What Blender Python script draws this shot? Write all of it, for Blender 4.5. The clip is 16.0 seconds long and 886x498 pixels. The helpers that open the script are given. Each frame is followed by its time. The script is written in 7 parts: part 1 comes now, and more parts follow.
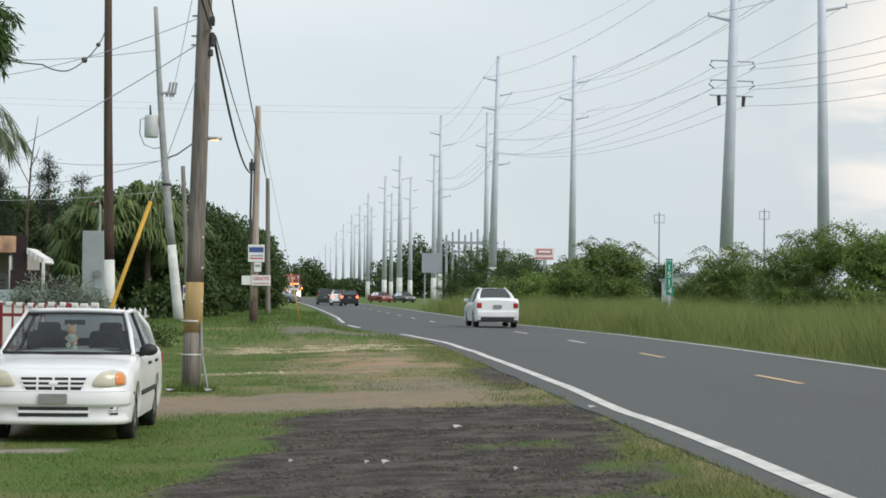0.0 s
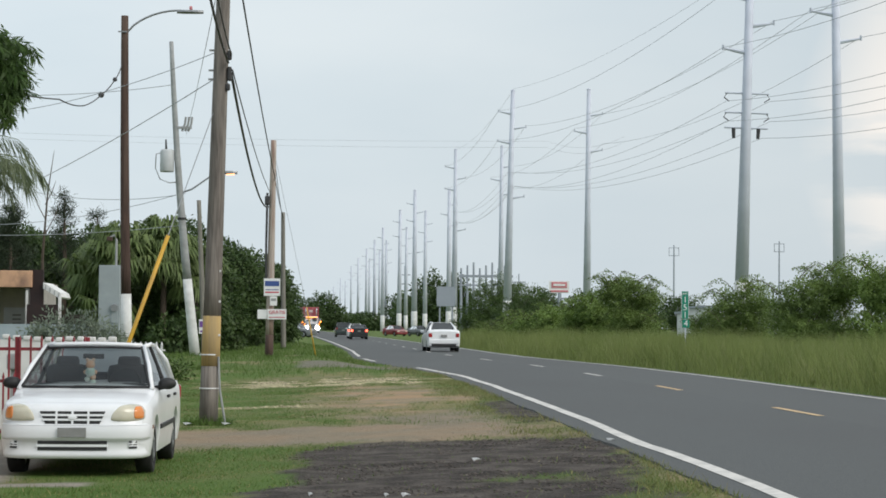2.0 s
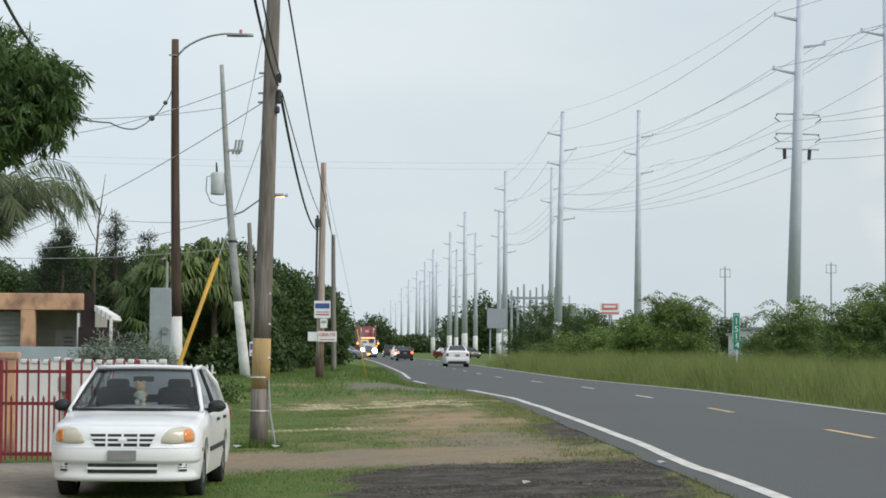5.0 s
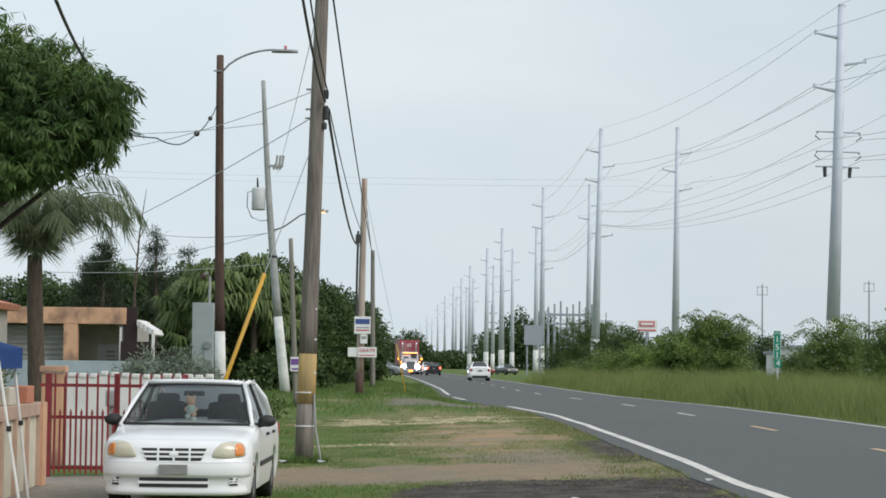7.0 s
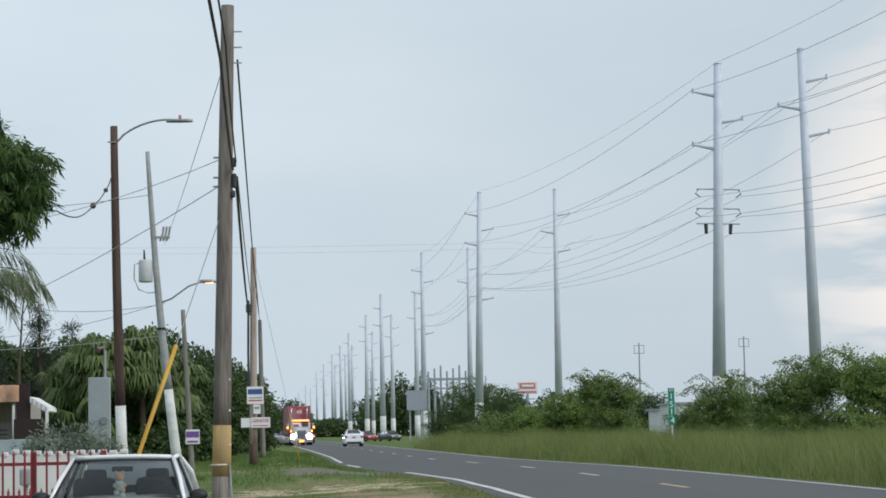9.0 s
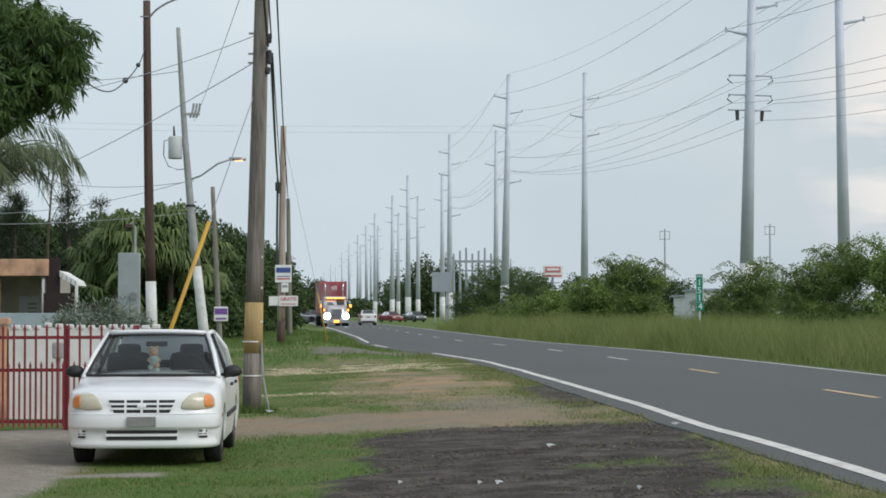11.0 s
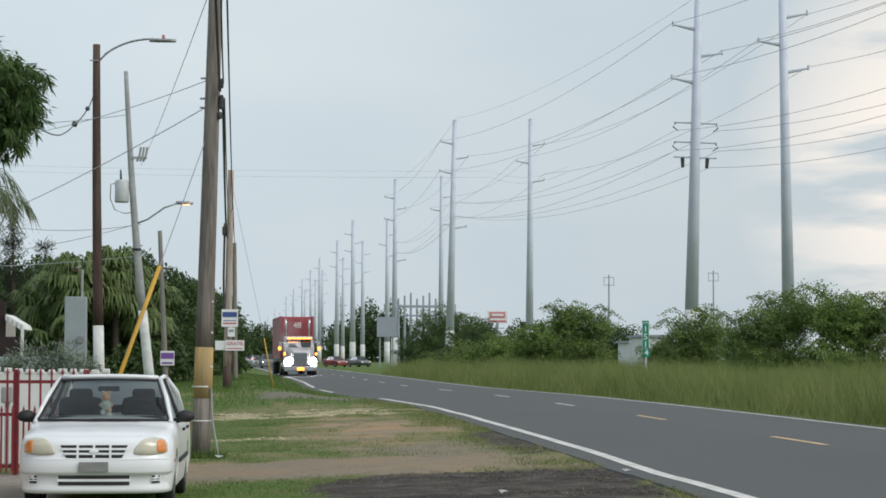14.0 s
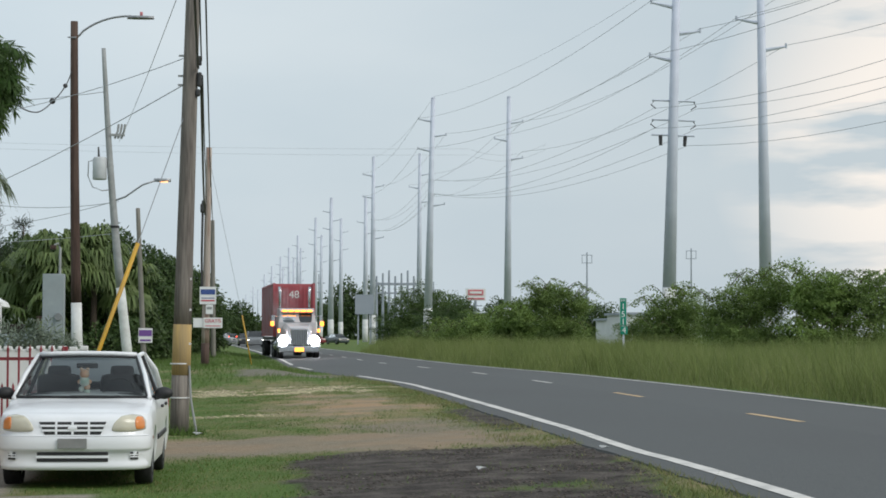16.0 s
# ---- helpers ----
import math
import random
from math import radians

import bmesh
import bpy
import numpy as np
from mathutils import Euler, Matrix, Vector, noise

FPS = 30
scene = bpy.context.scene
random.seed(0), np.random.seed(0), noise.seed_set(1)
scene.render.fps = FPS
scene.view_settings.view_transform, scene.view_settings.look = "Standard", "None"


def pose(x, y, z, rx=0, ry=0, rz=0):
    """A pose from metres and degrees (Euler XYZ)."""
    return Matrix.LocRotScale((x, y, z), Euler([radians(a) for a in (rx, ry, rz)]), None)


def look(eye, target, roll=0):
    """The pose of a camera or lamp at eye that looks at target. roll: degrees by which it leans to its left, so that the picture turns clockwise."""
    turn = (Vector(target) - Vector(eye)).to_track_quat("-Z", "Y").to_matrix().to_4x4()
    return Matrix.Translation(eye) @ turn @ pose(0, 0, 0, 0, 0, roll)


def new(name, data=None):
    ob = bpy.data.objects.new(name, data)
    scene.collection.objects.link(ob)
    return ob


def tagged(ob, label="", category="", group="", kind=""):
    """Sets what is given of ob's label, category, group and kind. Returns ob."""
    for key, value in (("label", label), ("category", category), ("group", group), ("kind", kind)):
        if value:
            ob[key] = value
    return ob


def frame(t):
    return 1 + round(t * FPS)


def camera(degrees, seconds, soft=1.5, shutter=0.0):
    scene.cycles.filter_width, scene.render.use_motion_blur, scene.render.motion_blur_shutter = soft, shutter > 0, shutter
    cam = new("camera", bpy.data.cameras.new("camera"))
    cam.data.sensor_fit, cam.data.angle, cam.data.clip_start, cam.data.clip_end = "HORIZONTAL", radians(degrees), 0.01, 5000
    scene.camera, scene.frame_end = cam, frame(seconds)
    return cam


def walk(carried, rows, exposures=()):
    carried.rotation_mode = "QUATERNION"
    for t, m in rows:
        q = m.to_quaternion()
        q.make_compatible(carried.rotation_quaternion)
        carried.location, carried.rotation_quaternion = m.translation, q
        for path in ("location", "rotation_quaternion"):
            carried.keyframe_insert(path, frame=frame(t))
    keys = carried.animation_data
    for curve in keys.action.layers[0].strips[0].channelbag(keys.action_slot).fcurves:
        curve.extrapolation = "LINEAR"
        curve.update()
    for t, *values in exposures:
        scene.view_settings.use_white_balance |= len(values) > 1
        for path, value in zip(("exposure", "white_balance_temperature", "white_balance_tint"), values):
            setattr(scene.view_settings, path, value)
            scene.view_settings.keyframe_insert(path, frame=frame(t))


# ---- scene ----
cam = camera(24.057, 16.0, soft=1.7)
PATH = [
    (0, (1.208, 0.200, 1.615), (7.291, 99.992, 3.736), 0.58),
    (0.5, (1.163, 0.123, 1.606), (8.149, 99.836, 4.507), 0.37),
    (1, (1.167, 0.161, 1.606), (7.991, 99.888, 4.446), 0.13),
    (1.5, (1.165, 0.170, 1.605), (7.381, 99.922, 4.884), 0.42),
    (2, (1.166, 0.193, 1.606), (6.537, 99.979, 5.335), 0.41),
    (2.5, (1.169, 0.233, 1.610), (5.950, 100.044, 5.453), 0.17),
    (3, (1.170, 0.253, 1.603), (4.858, 100.111, 5.442), 0.10),
    (3.5, (1.179, 0.257, 1.608), (4.340, 100.128, 5.590), 0.32),
    (4, (1.182, 0.235, 1.607), (4.445, 100.090, 5.899), 0.20),
    (6.5, (1.137, 0.242, 1.613), (3.065, 100.088, 6.813), 0.85),
    (7, (1.018, 0.186, 1.609), (2.210, 100.026, 7.139), 0.68),
    (7.5, (0.867, 0.298, 1.600), (1.429, 100.081, 8.151), 0.03),
    (8, (0.693, 0.499, 1.606), (2.461, 100.191, 9.250), -0.28),
    (8.5, (0.511, 0.095, 1.616), (5.481, 99.616, 10.032), -0.47),
    (9, (0.403, 0.464, 1.601), (7.617, 99.825, 10.278), -1.18),
    (9.5, (0.395, 0.586, 1.608), (6.949, 100.012, 10.057), -0.16),
    (10, (0.364, 0.634, 1.590), (5.522, 100.393, 6.235), 0.13),
    (10.2, (0.349, 0.650, 1.585), (5.228, 100.487, 4.555), -0.04),
    (12.3, (0.189, 0.528, 1.606), (8.677, 100.073, 5.928), 0.27),
    (12.5, (0.180, 0.503, 1.608), (8.678, 100.017, 6.570), 0.42),
    (13, (0.169, 0.525, 1.601), (8.548, 100.017, 7.180), 0.36),
    (13.5, (0.170, 0.583, 1.601), (8.579, 100.085, 6.956), 0.11),
    (14, (0.176, 0.581, 1.600), (8.754, 100.077, 6.801), 0.13),
    (14.5, (0.173, 0.528, 1.605), (9.050, 99.988, 6.972), 0.17),
    (15, (0.174, 0.569, 1.605), (9.682, 99.964, 7.112), 0.27),
    (15.5, (0.181, 0.480, 1.606), (10.136, 99.838, 6.973), 0.18),
    (16, (0.174, 0.505, 1.595), (9.801, 99.955, 5.723), 0.15),
]
walk(cam, [(t, look(eye, target, roll)) for t, eye, target, roll in PATH],
     exposures=[(0, 0.12, 6560, 10), (1, 0.05, 6520, 10), (3.5, 0.07, 6500, 10), (7, 0.08, 6480, 10), (8, 0.0, 6330, 10), (9, -0.07, 6200, 10), (10, -0.11, 6260, 10), (12.4, 0.03, 6420, 10), (13.2, -0.07, 6420, 10), (14.5, -0.06, 6380, 9), (16, -0.09, 6350, 9)])

# ---------------------------------------------------------------- light
world = bpy.data.worlds.new("overcast_sky")
scene.world = world
world.use_nodes = True
wn, wl = world.node_tree.nodes, world.node_tree.links
wn.clear()
w_out = wn.new("ShaderNodeOutputWorld")
w_bg = wn.new("ShaderNodeBackground")
w_sky = wn.new("ShaderNodeTexSky")
w_sky.sky_type = "NISHITA"
w_sky.sun_disc = False
w_sky.sun_elevation = radians(35)
w_sky.sun_rotation = radians(70)
w_sky.air_density, w_sky.dust_density = 1.2, 4.0
w_scale = wn.new("ShaderNodeMixRGB")
w_scale.blend_type = "MULTIPLY"
w_scale.inputs[0].default_value = 1.0
w_scale.inputs[2].default_value = (0.09, 0.09, 0.09, 1)
w_tc = wn.new("ShaderNodeTexCoord")
w_map = wn.new("ShaderNodeMapping")
w_map.inputs["Scale"].default_value = (3.0, 3.0, 9.0)
w_noise = wn.new("ShaderNodeTexNoise")
w_noise.inputs["Scale"].default_value = 1.1
w_noise.inputs["Detail"].default_value = 5
w_ramp = wn.new("ShaderNodeValToRGB")
w_ramp.color_ramp.elements[0].position, w_ramp.color_ramp.elements[0].color = 0.30, (0.635, 0.735, 0.80, 1)
w_ramp.color_ramp.elements[1].position, w_ramp.color_ramp.elements[1].color = 0.72, (0.76, 0.835, 0.875, 1)
w_mix = wn.new("ShaderNodeMixRGB")
w_mix.inputs[0].default_value = 0.88
wl.new(w_tc.outputs["Generated"], w_map.inputs["Vector"])
wl.new(w_map.outputs[0], w_noise.inputs["Vector"])
wl.new(w_noise.outputs["Fac"], w_ramp.inputs[0])
wl.new(w_sky.outputs[0], w_scale.inputs[1])
wl.new(w_scale.outputs[0], w_mix.inputs[1])
wl.new(w_ramp.outputs[0], w_mix.inputs[2])
# a bank of warm bright cloud to the right of the road
w_dot = wn.new("ShaderNodeVectorMath")
w_dot.operation = "DOT_PRODUCT"
w_dot.inputs[1].default_value = Vector((0.36, 1.0, 0.098)).normalized()
wl.new(w_tc.outputs["Generated"], w_dot.inputs[0])
w_near = wn.new("ShaderNodeMapRange")
w_near.inputs["From Min"].default_value, w_near.inputs["From Max"].default_value = 0.9925, 0.9985
wl.new(w_dot.outputs["Value"], w_near.inputs["Value"])
w_map2 = wn.new("ShaderNodeMapping")
w_map2.inputs["Scale"].default_value = (9.0, 9.0, 42.0)
wl.new(w_tc.outputs["Generated"], w_map2.inputs["Vector"])
w_n2 = wn.new("ShaderNodeTexNoise")
w_n2.inputs["Scale"].default_value = 1.0
w_n2.inputs["Detail"].default_value = 5
wl.new(w_map2.outputs[0], w_n2.inputs["Vector"])
w_r2 = wn.new("ShaderNodeMapRange")
w_r2.inputs["From Min"].default_value, w_r2.inputs["From Max"].default_value = 0.40, 0.54
wl.new(w_n2.outputs["Fac"], w_r2.inputs["Value"])
w_mul = wn.new("ShaderNodeMath")
w_mul.operation = "MULTIPLY"
wl.new(w_near.outputs[0], w_mul.inputs[0])
wl.new(w_r2.outputs[0], w_mul.inputs[1])
w_cl = wn.new("ShaderNodeMixRGB")
w_cl.inputs[2].default_value = (1.03, 0.95, 0.865, 1)
wl.new(w_mul.outputs[0], w_cl.inputs[0])
# the cloud cover is thinner to the left of the road than to the right
w_sep = wn.new("ShaderNodeSeparateXYZ")
wl.new(w_tc.outputs["Generated"], w_sep.inputs[0])
w_thin = wn.new("ShaderNodeMapRange")
w_thin.inputs["From Min"].default_value, w_thin.inputs["From Max"].default_value = -0.30, 0.40
w_thin.inputs["To Min"].default_value, w_thin.inputs["To Max"].default_value = 1.12, 0.86
wl.new(w_sep.outputs["X"], w_thin.inputs["Value"])
w_veil = wn.new("ShaderNodeVectorMath")
w_veil.operation = "SCALE"
wl.new(w_mix.outputs[0], w_veil.inputs[0])
wl.new(w_thin.outputs[0], w_veil.inputs["Scale"])
wl.new(w_veil.outputs[0], w_cl.inputs[1])
wl.new(w_cl.outputs[0], w_bg.inputs["Color"])
w_bg.inputs["Strength"].default_value = 1.0
wl.new(w_bg.outputs[0], w_out.inputs["Surface"])

sun = new("sun", bpy.data.lights.new("sun", "SUN"))
sun.data.energy = 2.1
sun.data.angle = radians(35)
sun.data.color = (1.0, 0.95, 0.88)
sun.matrix_world = look((40, 10, 40), (0, 40, 0))


# ---------------------------------------------------------------- materials
def mat(name, c1, c2=None, scale=6.0, rough=0.7, metal=0.0, bump=0.0, c3=None, scale2=0.6, amount2=0.5,
        stretch=(1, 1, 1), detail=6.0, spec=0.5, emit=None, power=0.0, coat=0.0, island=0.0, objvar=0.0, space="Object"):
    """A procedural surface: grain between c1 and c2, large stains of c3, fine relief."""
    m = bpy.data.materials.new(name)
    m.use_nodes = True
    n, l = m.node_tree.nodes, m.node_tree.links
    b = n["Principled BSDF"]
    b.inputs["Roughness"].default_value = rough
    b.inputs["Metallic"].default_value = metal
    b.inputs["Specular IOR Level"].default_value = spec
    b.inputs["Coat Weight"].default_value = coat
    c2 = c2 or tuple(v * 0.85 for v in c1)
    tc = n.new("ShaderNodeTexCoord")
    mp = n.new("ShaderNodeMapping")
    mp.inputs["Scale"].default_value = stretch
    l.new(tc.outputs[space], mp.inputs["Vector"])
    t1 = n.new("ShaderNodeTexNoise")
    t1.inputs["Scale"].default_value = scale
    t1.inputs["Detail"].default_value = detail
    l.new(mp.outputs[0], t1.inputs["Vector"])
    r1 = n.new("ShaderNodeValToRGB")
    r1.color_ramp.elements[0].position, r1.color_ramp.elements[0].color = 0.32, (*c1, 1)
    r1.color_ramp.elements[1].position, r1.color_ramp.elements[1].color = 0.68, (*c2, 1)
    l.new(t1.outputs["Fac"], r1.inputs[0])
    col = r1.outputs[0]
    if c3:
        t2 = n.new("ShaderNodeTexNoise")
        t2.inputs["Scale"].default_value = scale2
        t2.inputs["Detail"].default_value = 4
        l.new(mp.outputs[0], t2.inputs["Vector"])
        r2 = n.new("ShaderNodeValToRGB")
        r2.color_ramp.elements[0].position, r2.color_ramp.elements[0].color = 0.45, (0, 0, 0, 1)
        r2.color_ramp.elements[1].position, r2.color_ramp.elements[1].color = 0.7, (amount2, amount2, amount2, 1)
        l.new(t2.outputs["Fac"], r2.inputs[0])
        mx = n.new("ShaderNodeMixRGB")
        l.new(r2.outputs[0], mx.inputs[0])
        l.new(col, mx.inputs[1])
        mx.inputs[2].default_value = (*c3, 1)
        col = mx.outputs[0]
    if island or objvar:
        if island:
            src = n.new("ShaderNodeNewGeometry").outputs["Random Per Island"]
        else:
            src = n.new("ShaderNodeObjectInfo").outputs["Random"]
        amt = island or objvar
        mr = n.new("ShaderNodeMapRange")
        mr.inputs["To Min"].default_value, mr.inputs["To Max"].default_value = 1 - amt, 1 + amt
        l.new(src, mr.inputs["Value"])
        hs = n.new("ShaderNodeHueSaturation")
        l.new(mr.outputs[0], hs.inputs["Value"])
        l.new(col, hs.inputs["Color"])
        col = hs.outputs[0]
    l.new(col, b.inputs["Base Color"])
    if bump:
        bp = n.new("ShaderNodeBump")
        bp.inputs["Strength"].default_value = min(1.0, bump)
        bp.inputs["Distance"].default_value = 0.02
        l.new(t1.outputs["Fac"], bp.inputs["Height"])
        l.new(bp.outputs[0], b.inputs["Normal"])
    if emit:
        b.inputs["Emission Color"].default_value = (*emit, 1)
        b.inputs["Emission Strength"].default_value = power
    return m


def leaf_mat(name, c1, c2, island=0.22, scale=1.5, c3=None, scale2=0.3):
    m = mat(name, c1, c2, scale=scale, c3=c3, scale2=scale2, amount2=0.7, rough=0.55, island=island, spec=0.35)
    b = m.node_tree.nodes["Principled BSDF"]
    n, l = m.node_tree.nodes, m.node_tree.links
    tr = n.new("ShaderNodeBsdfTranslucent")
    l.new(b.inputs["Base Color"].links[0].from_socket, tr.inputs["Color"])
    mx = n.new("ShaderNodeMixShader")
    mx.inputs[0].default_value = 0.35
    out = [q for q in n if q.type == "OUTPUT_MATERIAL"][0]
    l.new(b.outputs[0], mx.inputs[1])
    l.new(tr.outputs[0], mx.inputs[2])
    l.new(mx.outputs[0], out.inputs[0])
    return m


M_asphalt = mat("asphalt", (0.056, 0.060, 0.060), (0.080, 0.084, 0.083), scale=60, rough=0.75, bump=0.3, c3=(0.060, 0.061, 0.061), scale2=0.25, amount2=0.8, stretch=(1.0, 0.25, 1.0))
M_paint_w = mat("white_road_paint", (0.70, 0.67, 0.63), (0.55, 0.53, 0.50), scale=9, rough=0.7, c3=(0.32, 0.32, 0.31), scale2=2.0, amount2=0.5)
M_paint_y = mat("yellow_road_paint", (0.66, 0.45, 0.24), (0.56, 0.40, 0.22), scale=8, rough=0.7, c3=(0.30, 0.24, 0.15), scale2=2.5, amount2=0.6)
M_steel = mat("galvanised_steel", (0.57, 0.605, 0.69), (0.51, 0.545, 0.63), scale=1.5, rough=0.6, metal=0.0, c3=(0.42, 0.44, 0.49), scale2=0.3, amount2=0.5)
M_whitewash = mat("whitewash", (0.72, 0.73, 0.72), (0.60, 0.61, 0.60), scale=5, rough=0.85, bump=0.2, c3=(0.42, 0.41, 0.38), scale2=1.5, amount2=0.5)
M_wood = mat("weathered_pole_wood", (0.215, 0.190, 0.168), (0.105, 0.092, 0.082), scale=7, rough=0.9, bump=0.7, stretch=(6, 6, 0.35), c3=(0.33, 0.30, 0.26), scale2=1.2, amount2=0.6)
M_wood_dark = mat("dark_pole_wood", (0.085, 0.050, 0.038), (0.045, 0.028, 0.023), scale=7, rough=0.9, bump=0.6, stretch=(6, 6, 0.35), c3=(0.13, 0.09, 0.07), scale2=1.0, amount2=0.5)
M_wood_pale = mat("pale_pole_wood", (0.47, 0.40, 0.35), (0.33, 0.28, 0.245), scale=6, rough=0.9, bump=0.5, stretch=(6, 6, 0.3), c3=(0.20, 0.10, 0.065), scale2=1.3, amount2=0.9)
M_wood_grey = mat("grey_pole_wood", (0.25, 0.24, 0.21), (0.15, 0.14, 0.12), scale=6, rough=0.9, bump=0.5, stretch=(6, 6, 0.3))
M_yellow_band = mat("yellow_band", (0.48, 0.33, 0.12), (0.34, 0.24, 0.11), scale=7, rough=0.85, stretch=(5, 5, 0.4), c3=(0.22, 0.18, 0.12), scale2=1.5, amount2=0.6)
M_conc_pole = mat("grey_concrete", (0.36, 0.37, 0.37), (0.28, 0.29, 0.29), scale=5, rough=0.85, bump=0.2, c3=(0.22, 0.22, 0.22), scale2=0.8, amount2=0.4)
M_cable = mat("black_cable", (0.03, 0.03, 0.032), (0.05, 0.05, 0.052), rough=0.6)
M_cable_grey = mat("aluminium_conductor", (0.40, 0.42, 0.45), (0.34, 0.36, 0.39), rough=0.6)
M_leaf_dark = leaf_mat("dark_tree_leaf", (0.044, 0.080, 0.025), (0.085, 0.132, 0.040))
M_leaf_mid = leaf_mat("shrub_leaf", (0.118, 0.188, 0.044), (0.238, 0.335, 0.088))
M_leaf_olive = leaf_mat("olive_scrub_leaf", (0.115, 0.172, 0.048), (0.215, 0.300, 0.082))
M_leaf_scrub = leaf_mat("dark_scrub_leaf", (0.060, 0.100, 0.028), (0.115, 0.175, 0.048))
M_leaf_mango = leaf_mat("mango_leaf", (0.050, 0.098, 0.024), (0.108, 0.178, 0.044), 0.3)
M_palm = leaf_mat("palm_frond", (0.095, 0.145, 0.045), (0.190, 0.245, 0.090))
M_palm_grey = leaf_mat("silvery_frond", (0.15, 0.19, 0.14), (0.24, 0.28, 0.21))
M_palm_queen = leaf_mat("queen_palm_frond", (0.120, 0.155, 0.085), (0.200, 0.235, 0.135))
M_casuarina = leaf_mat("needle_foliage", (0.030, 0.046, 0.026), (0.056, 0.076, 0.042))
M_bark = mat("bark", (0.10, 0.075, 0.055), (0.055, 0.042, 0.033), scale=8, rough=0.95, bump=0.6, stretch=(3, 3, 0.6))
M_grass = leaf_mat("lawn_blade", (0.078, 0.138, 0.032), (0.125, 0.190, 0.048), 0.12)
M_grass_dry = leaf_mat("dry_grass_blade", (0.22, 0.20, 0.085), (0.30, 0.26, 0.12))
M_tall = leaf_mat("tall_grass_blade", (0.162, 0.206, 0.060), (0.228, 0.272, 0.092), 0.10, 0.7, (0.112, 0.160, 0.042), 0.22)

def soft_sward(m, lean=0.55):
    """Blades so thin that a stand of them is lit like the ground it covers."""
    n, l = m.node_tree.nodes, m.node_tree.links
    geo = n.new("ShaderNodeNewGeometry")
    near = n.new("ShaderNodeVectorMath")
    near.operation = "SCALE"
    near.inputs["Scale"].default_value = 1 - lean
    l.new(geo.outputs["Normal"], near.inputs[0])
    up = n.new("ShaderNodeVectorMath")
    up.operation = "ADD"
    up.inputs[1].default_value = (0, 0, lean)
    l.new(near.outputs[0], up.inputs[0])
    unit_n = n.new("ShaderNodeVectorMath")
    unit_n.operation = "NORMALIZE"
    l.new(up.outputs[0], unit_n.inputs[0])
    l.new(unit_n.outputs[0], n["Principled BSDF"].inputs["Normal"])
    n["Principled BSDF"].inputs["Specular IOR Level"].default_value = 0.1
    for q in n:
        if q.type == "MIX_SHADER":
            q.inputs[0].default_value = 0.33
    return m


M_seed = leaf_mat("seed_stalk", (0.235, 0.25, 0.11), (0.29, 0.295, 0.145), 0.12)
M_verge = leaf_mat("verge_blade", (0.150, 0.185, 0.058), (0.215, 0.235, 0.090), 0.12, 0.9, (0.25, 0.23, 0.11), 0.8)
for sward in (M_grass, M_grass_dry, M_tall, M_seed, M_verge):
    soft_sward(sward)
# ---------------------------------------------------------------- geometry helpers


def mesh_ob(name, verts, faces, material, parent=None, label="", smooth=False):
    me = bpy.data.meshes.new(name)
    me.from_pydata(verts, [], faces)
    me.materials.append(material)
    if smooth:
        me.polygons.foreach_set("use_smooth", [True] * len(me.polygons))
    me.update()
    ob = new(name, me)
    if parent:
        ob.parent = parent
    if label:
        tagged(ob, label)
    return ob


def part(name, bm, material, parent, label="", smooth=False):
    """Links a bmesh as one mesh object under a thing or under a part."""
    me = bpy.data.meshes.new(name)
    bm.normal_update()
    bm.to_mesh(me)
    bm.free()
    me.materials.append(material)
    if smooth:
        me.polygons.foreach_set("use_smooth", [True] * len(me.polygons))
    ob = new(name, me)
    if parent:
        ob.parent = parent
    if label:
        tagged(ob, label)
    return ob


def thing(name, label, category, m=None, group="", kind=""):
    ob = new(name)
    ob.empty_display_size = 0.2
    if m is not None:
        ob.matrix_basis = m
    return tagged(ob, label, category, group, kind)


def add_box(bm, cx, cy, cz, sx, sy, sz, bevel=0.0, rot=None):
    r = bmesh.ops.create_cube(bm, size=1)
    m = Matrix.Translation((cx, cy, cz)) @ (rot or Matrix()) @ Matrix.Diagonal((sx, sy, sz, 1))
    bmesh.ops.transform(bm, matrix=m, verts=r["verts"])
    if bevel:
        es = list({e for v in r["verts"] for e in v.link_edges})
        bmesh.ops.bevel(bm, geom=es, offset=bevel, segments=2, affect="EDGES", profile=0.6)
    return bm


def box(cx, cy, cz, sx, sy, sz, bevel=0.0, rot=None):
    return add_box(bmesh.new(), cx, cy, cz, sx, sy, sz, bevel, rot)


def add_tube(bm, pts, radii, sides=8, cap=True):
    """A tube through pts with a radius at each."""
    pts = [Vector(p) for p in pts]
    if not hasattr(radii, "__len__"):
        radii = [radii] * len(pts)
    rings = []
    for i, p in enumerate(pts):
        d = (pts[min(i + 1, len(pts) - 1)] - pts[max(i - 1, 0)]).normalized()
        a = d.orthogonal().normalized() if abs(d.z) < 0.9 else (Vector((1, 0, 0)) - d * d.x).normalized()
        b = d.cross(a)
        rings.append([bm.verts.new(p + (a * math.cos(k * 2 * math.pi / sides) + b * math.sin(k * 2 * math.pi / sides)) * radii[i]) for k in range(sides)])
    for r0, r1 in zip(rings, rings[1:]):
        for k in range(sides):
            bm.faces.new((r0[k], r0[(k + 1) % sides], r1[(k + 1) % sides], r1[k]))
    if cap:
        bm.faces.new(rings[0][::-1])
        bm.faces.new(rings[-1])
    return bm


def tube(pts, radii, sides=8, cap=True):
    return add_tube(bmesh.new(), pts, radii, sides, cap)


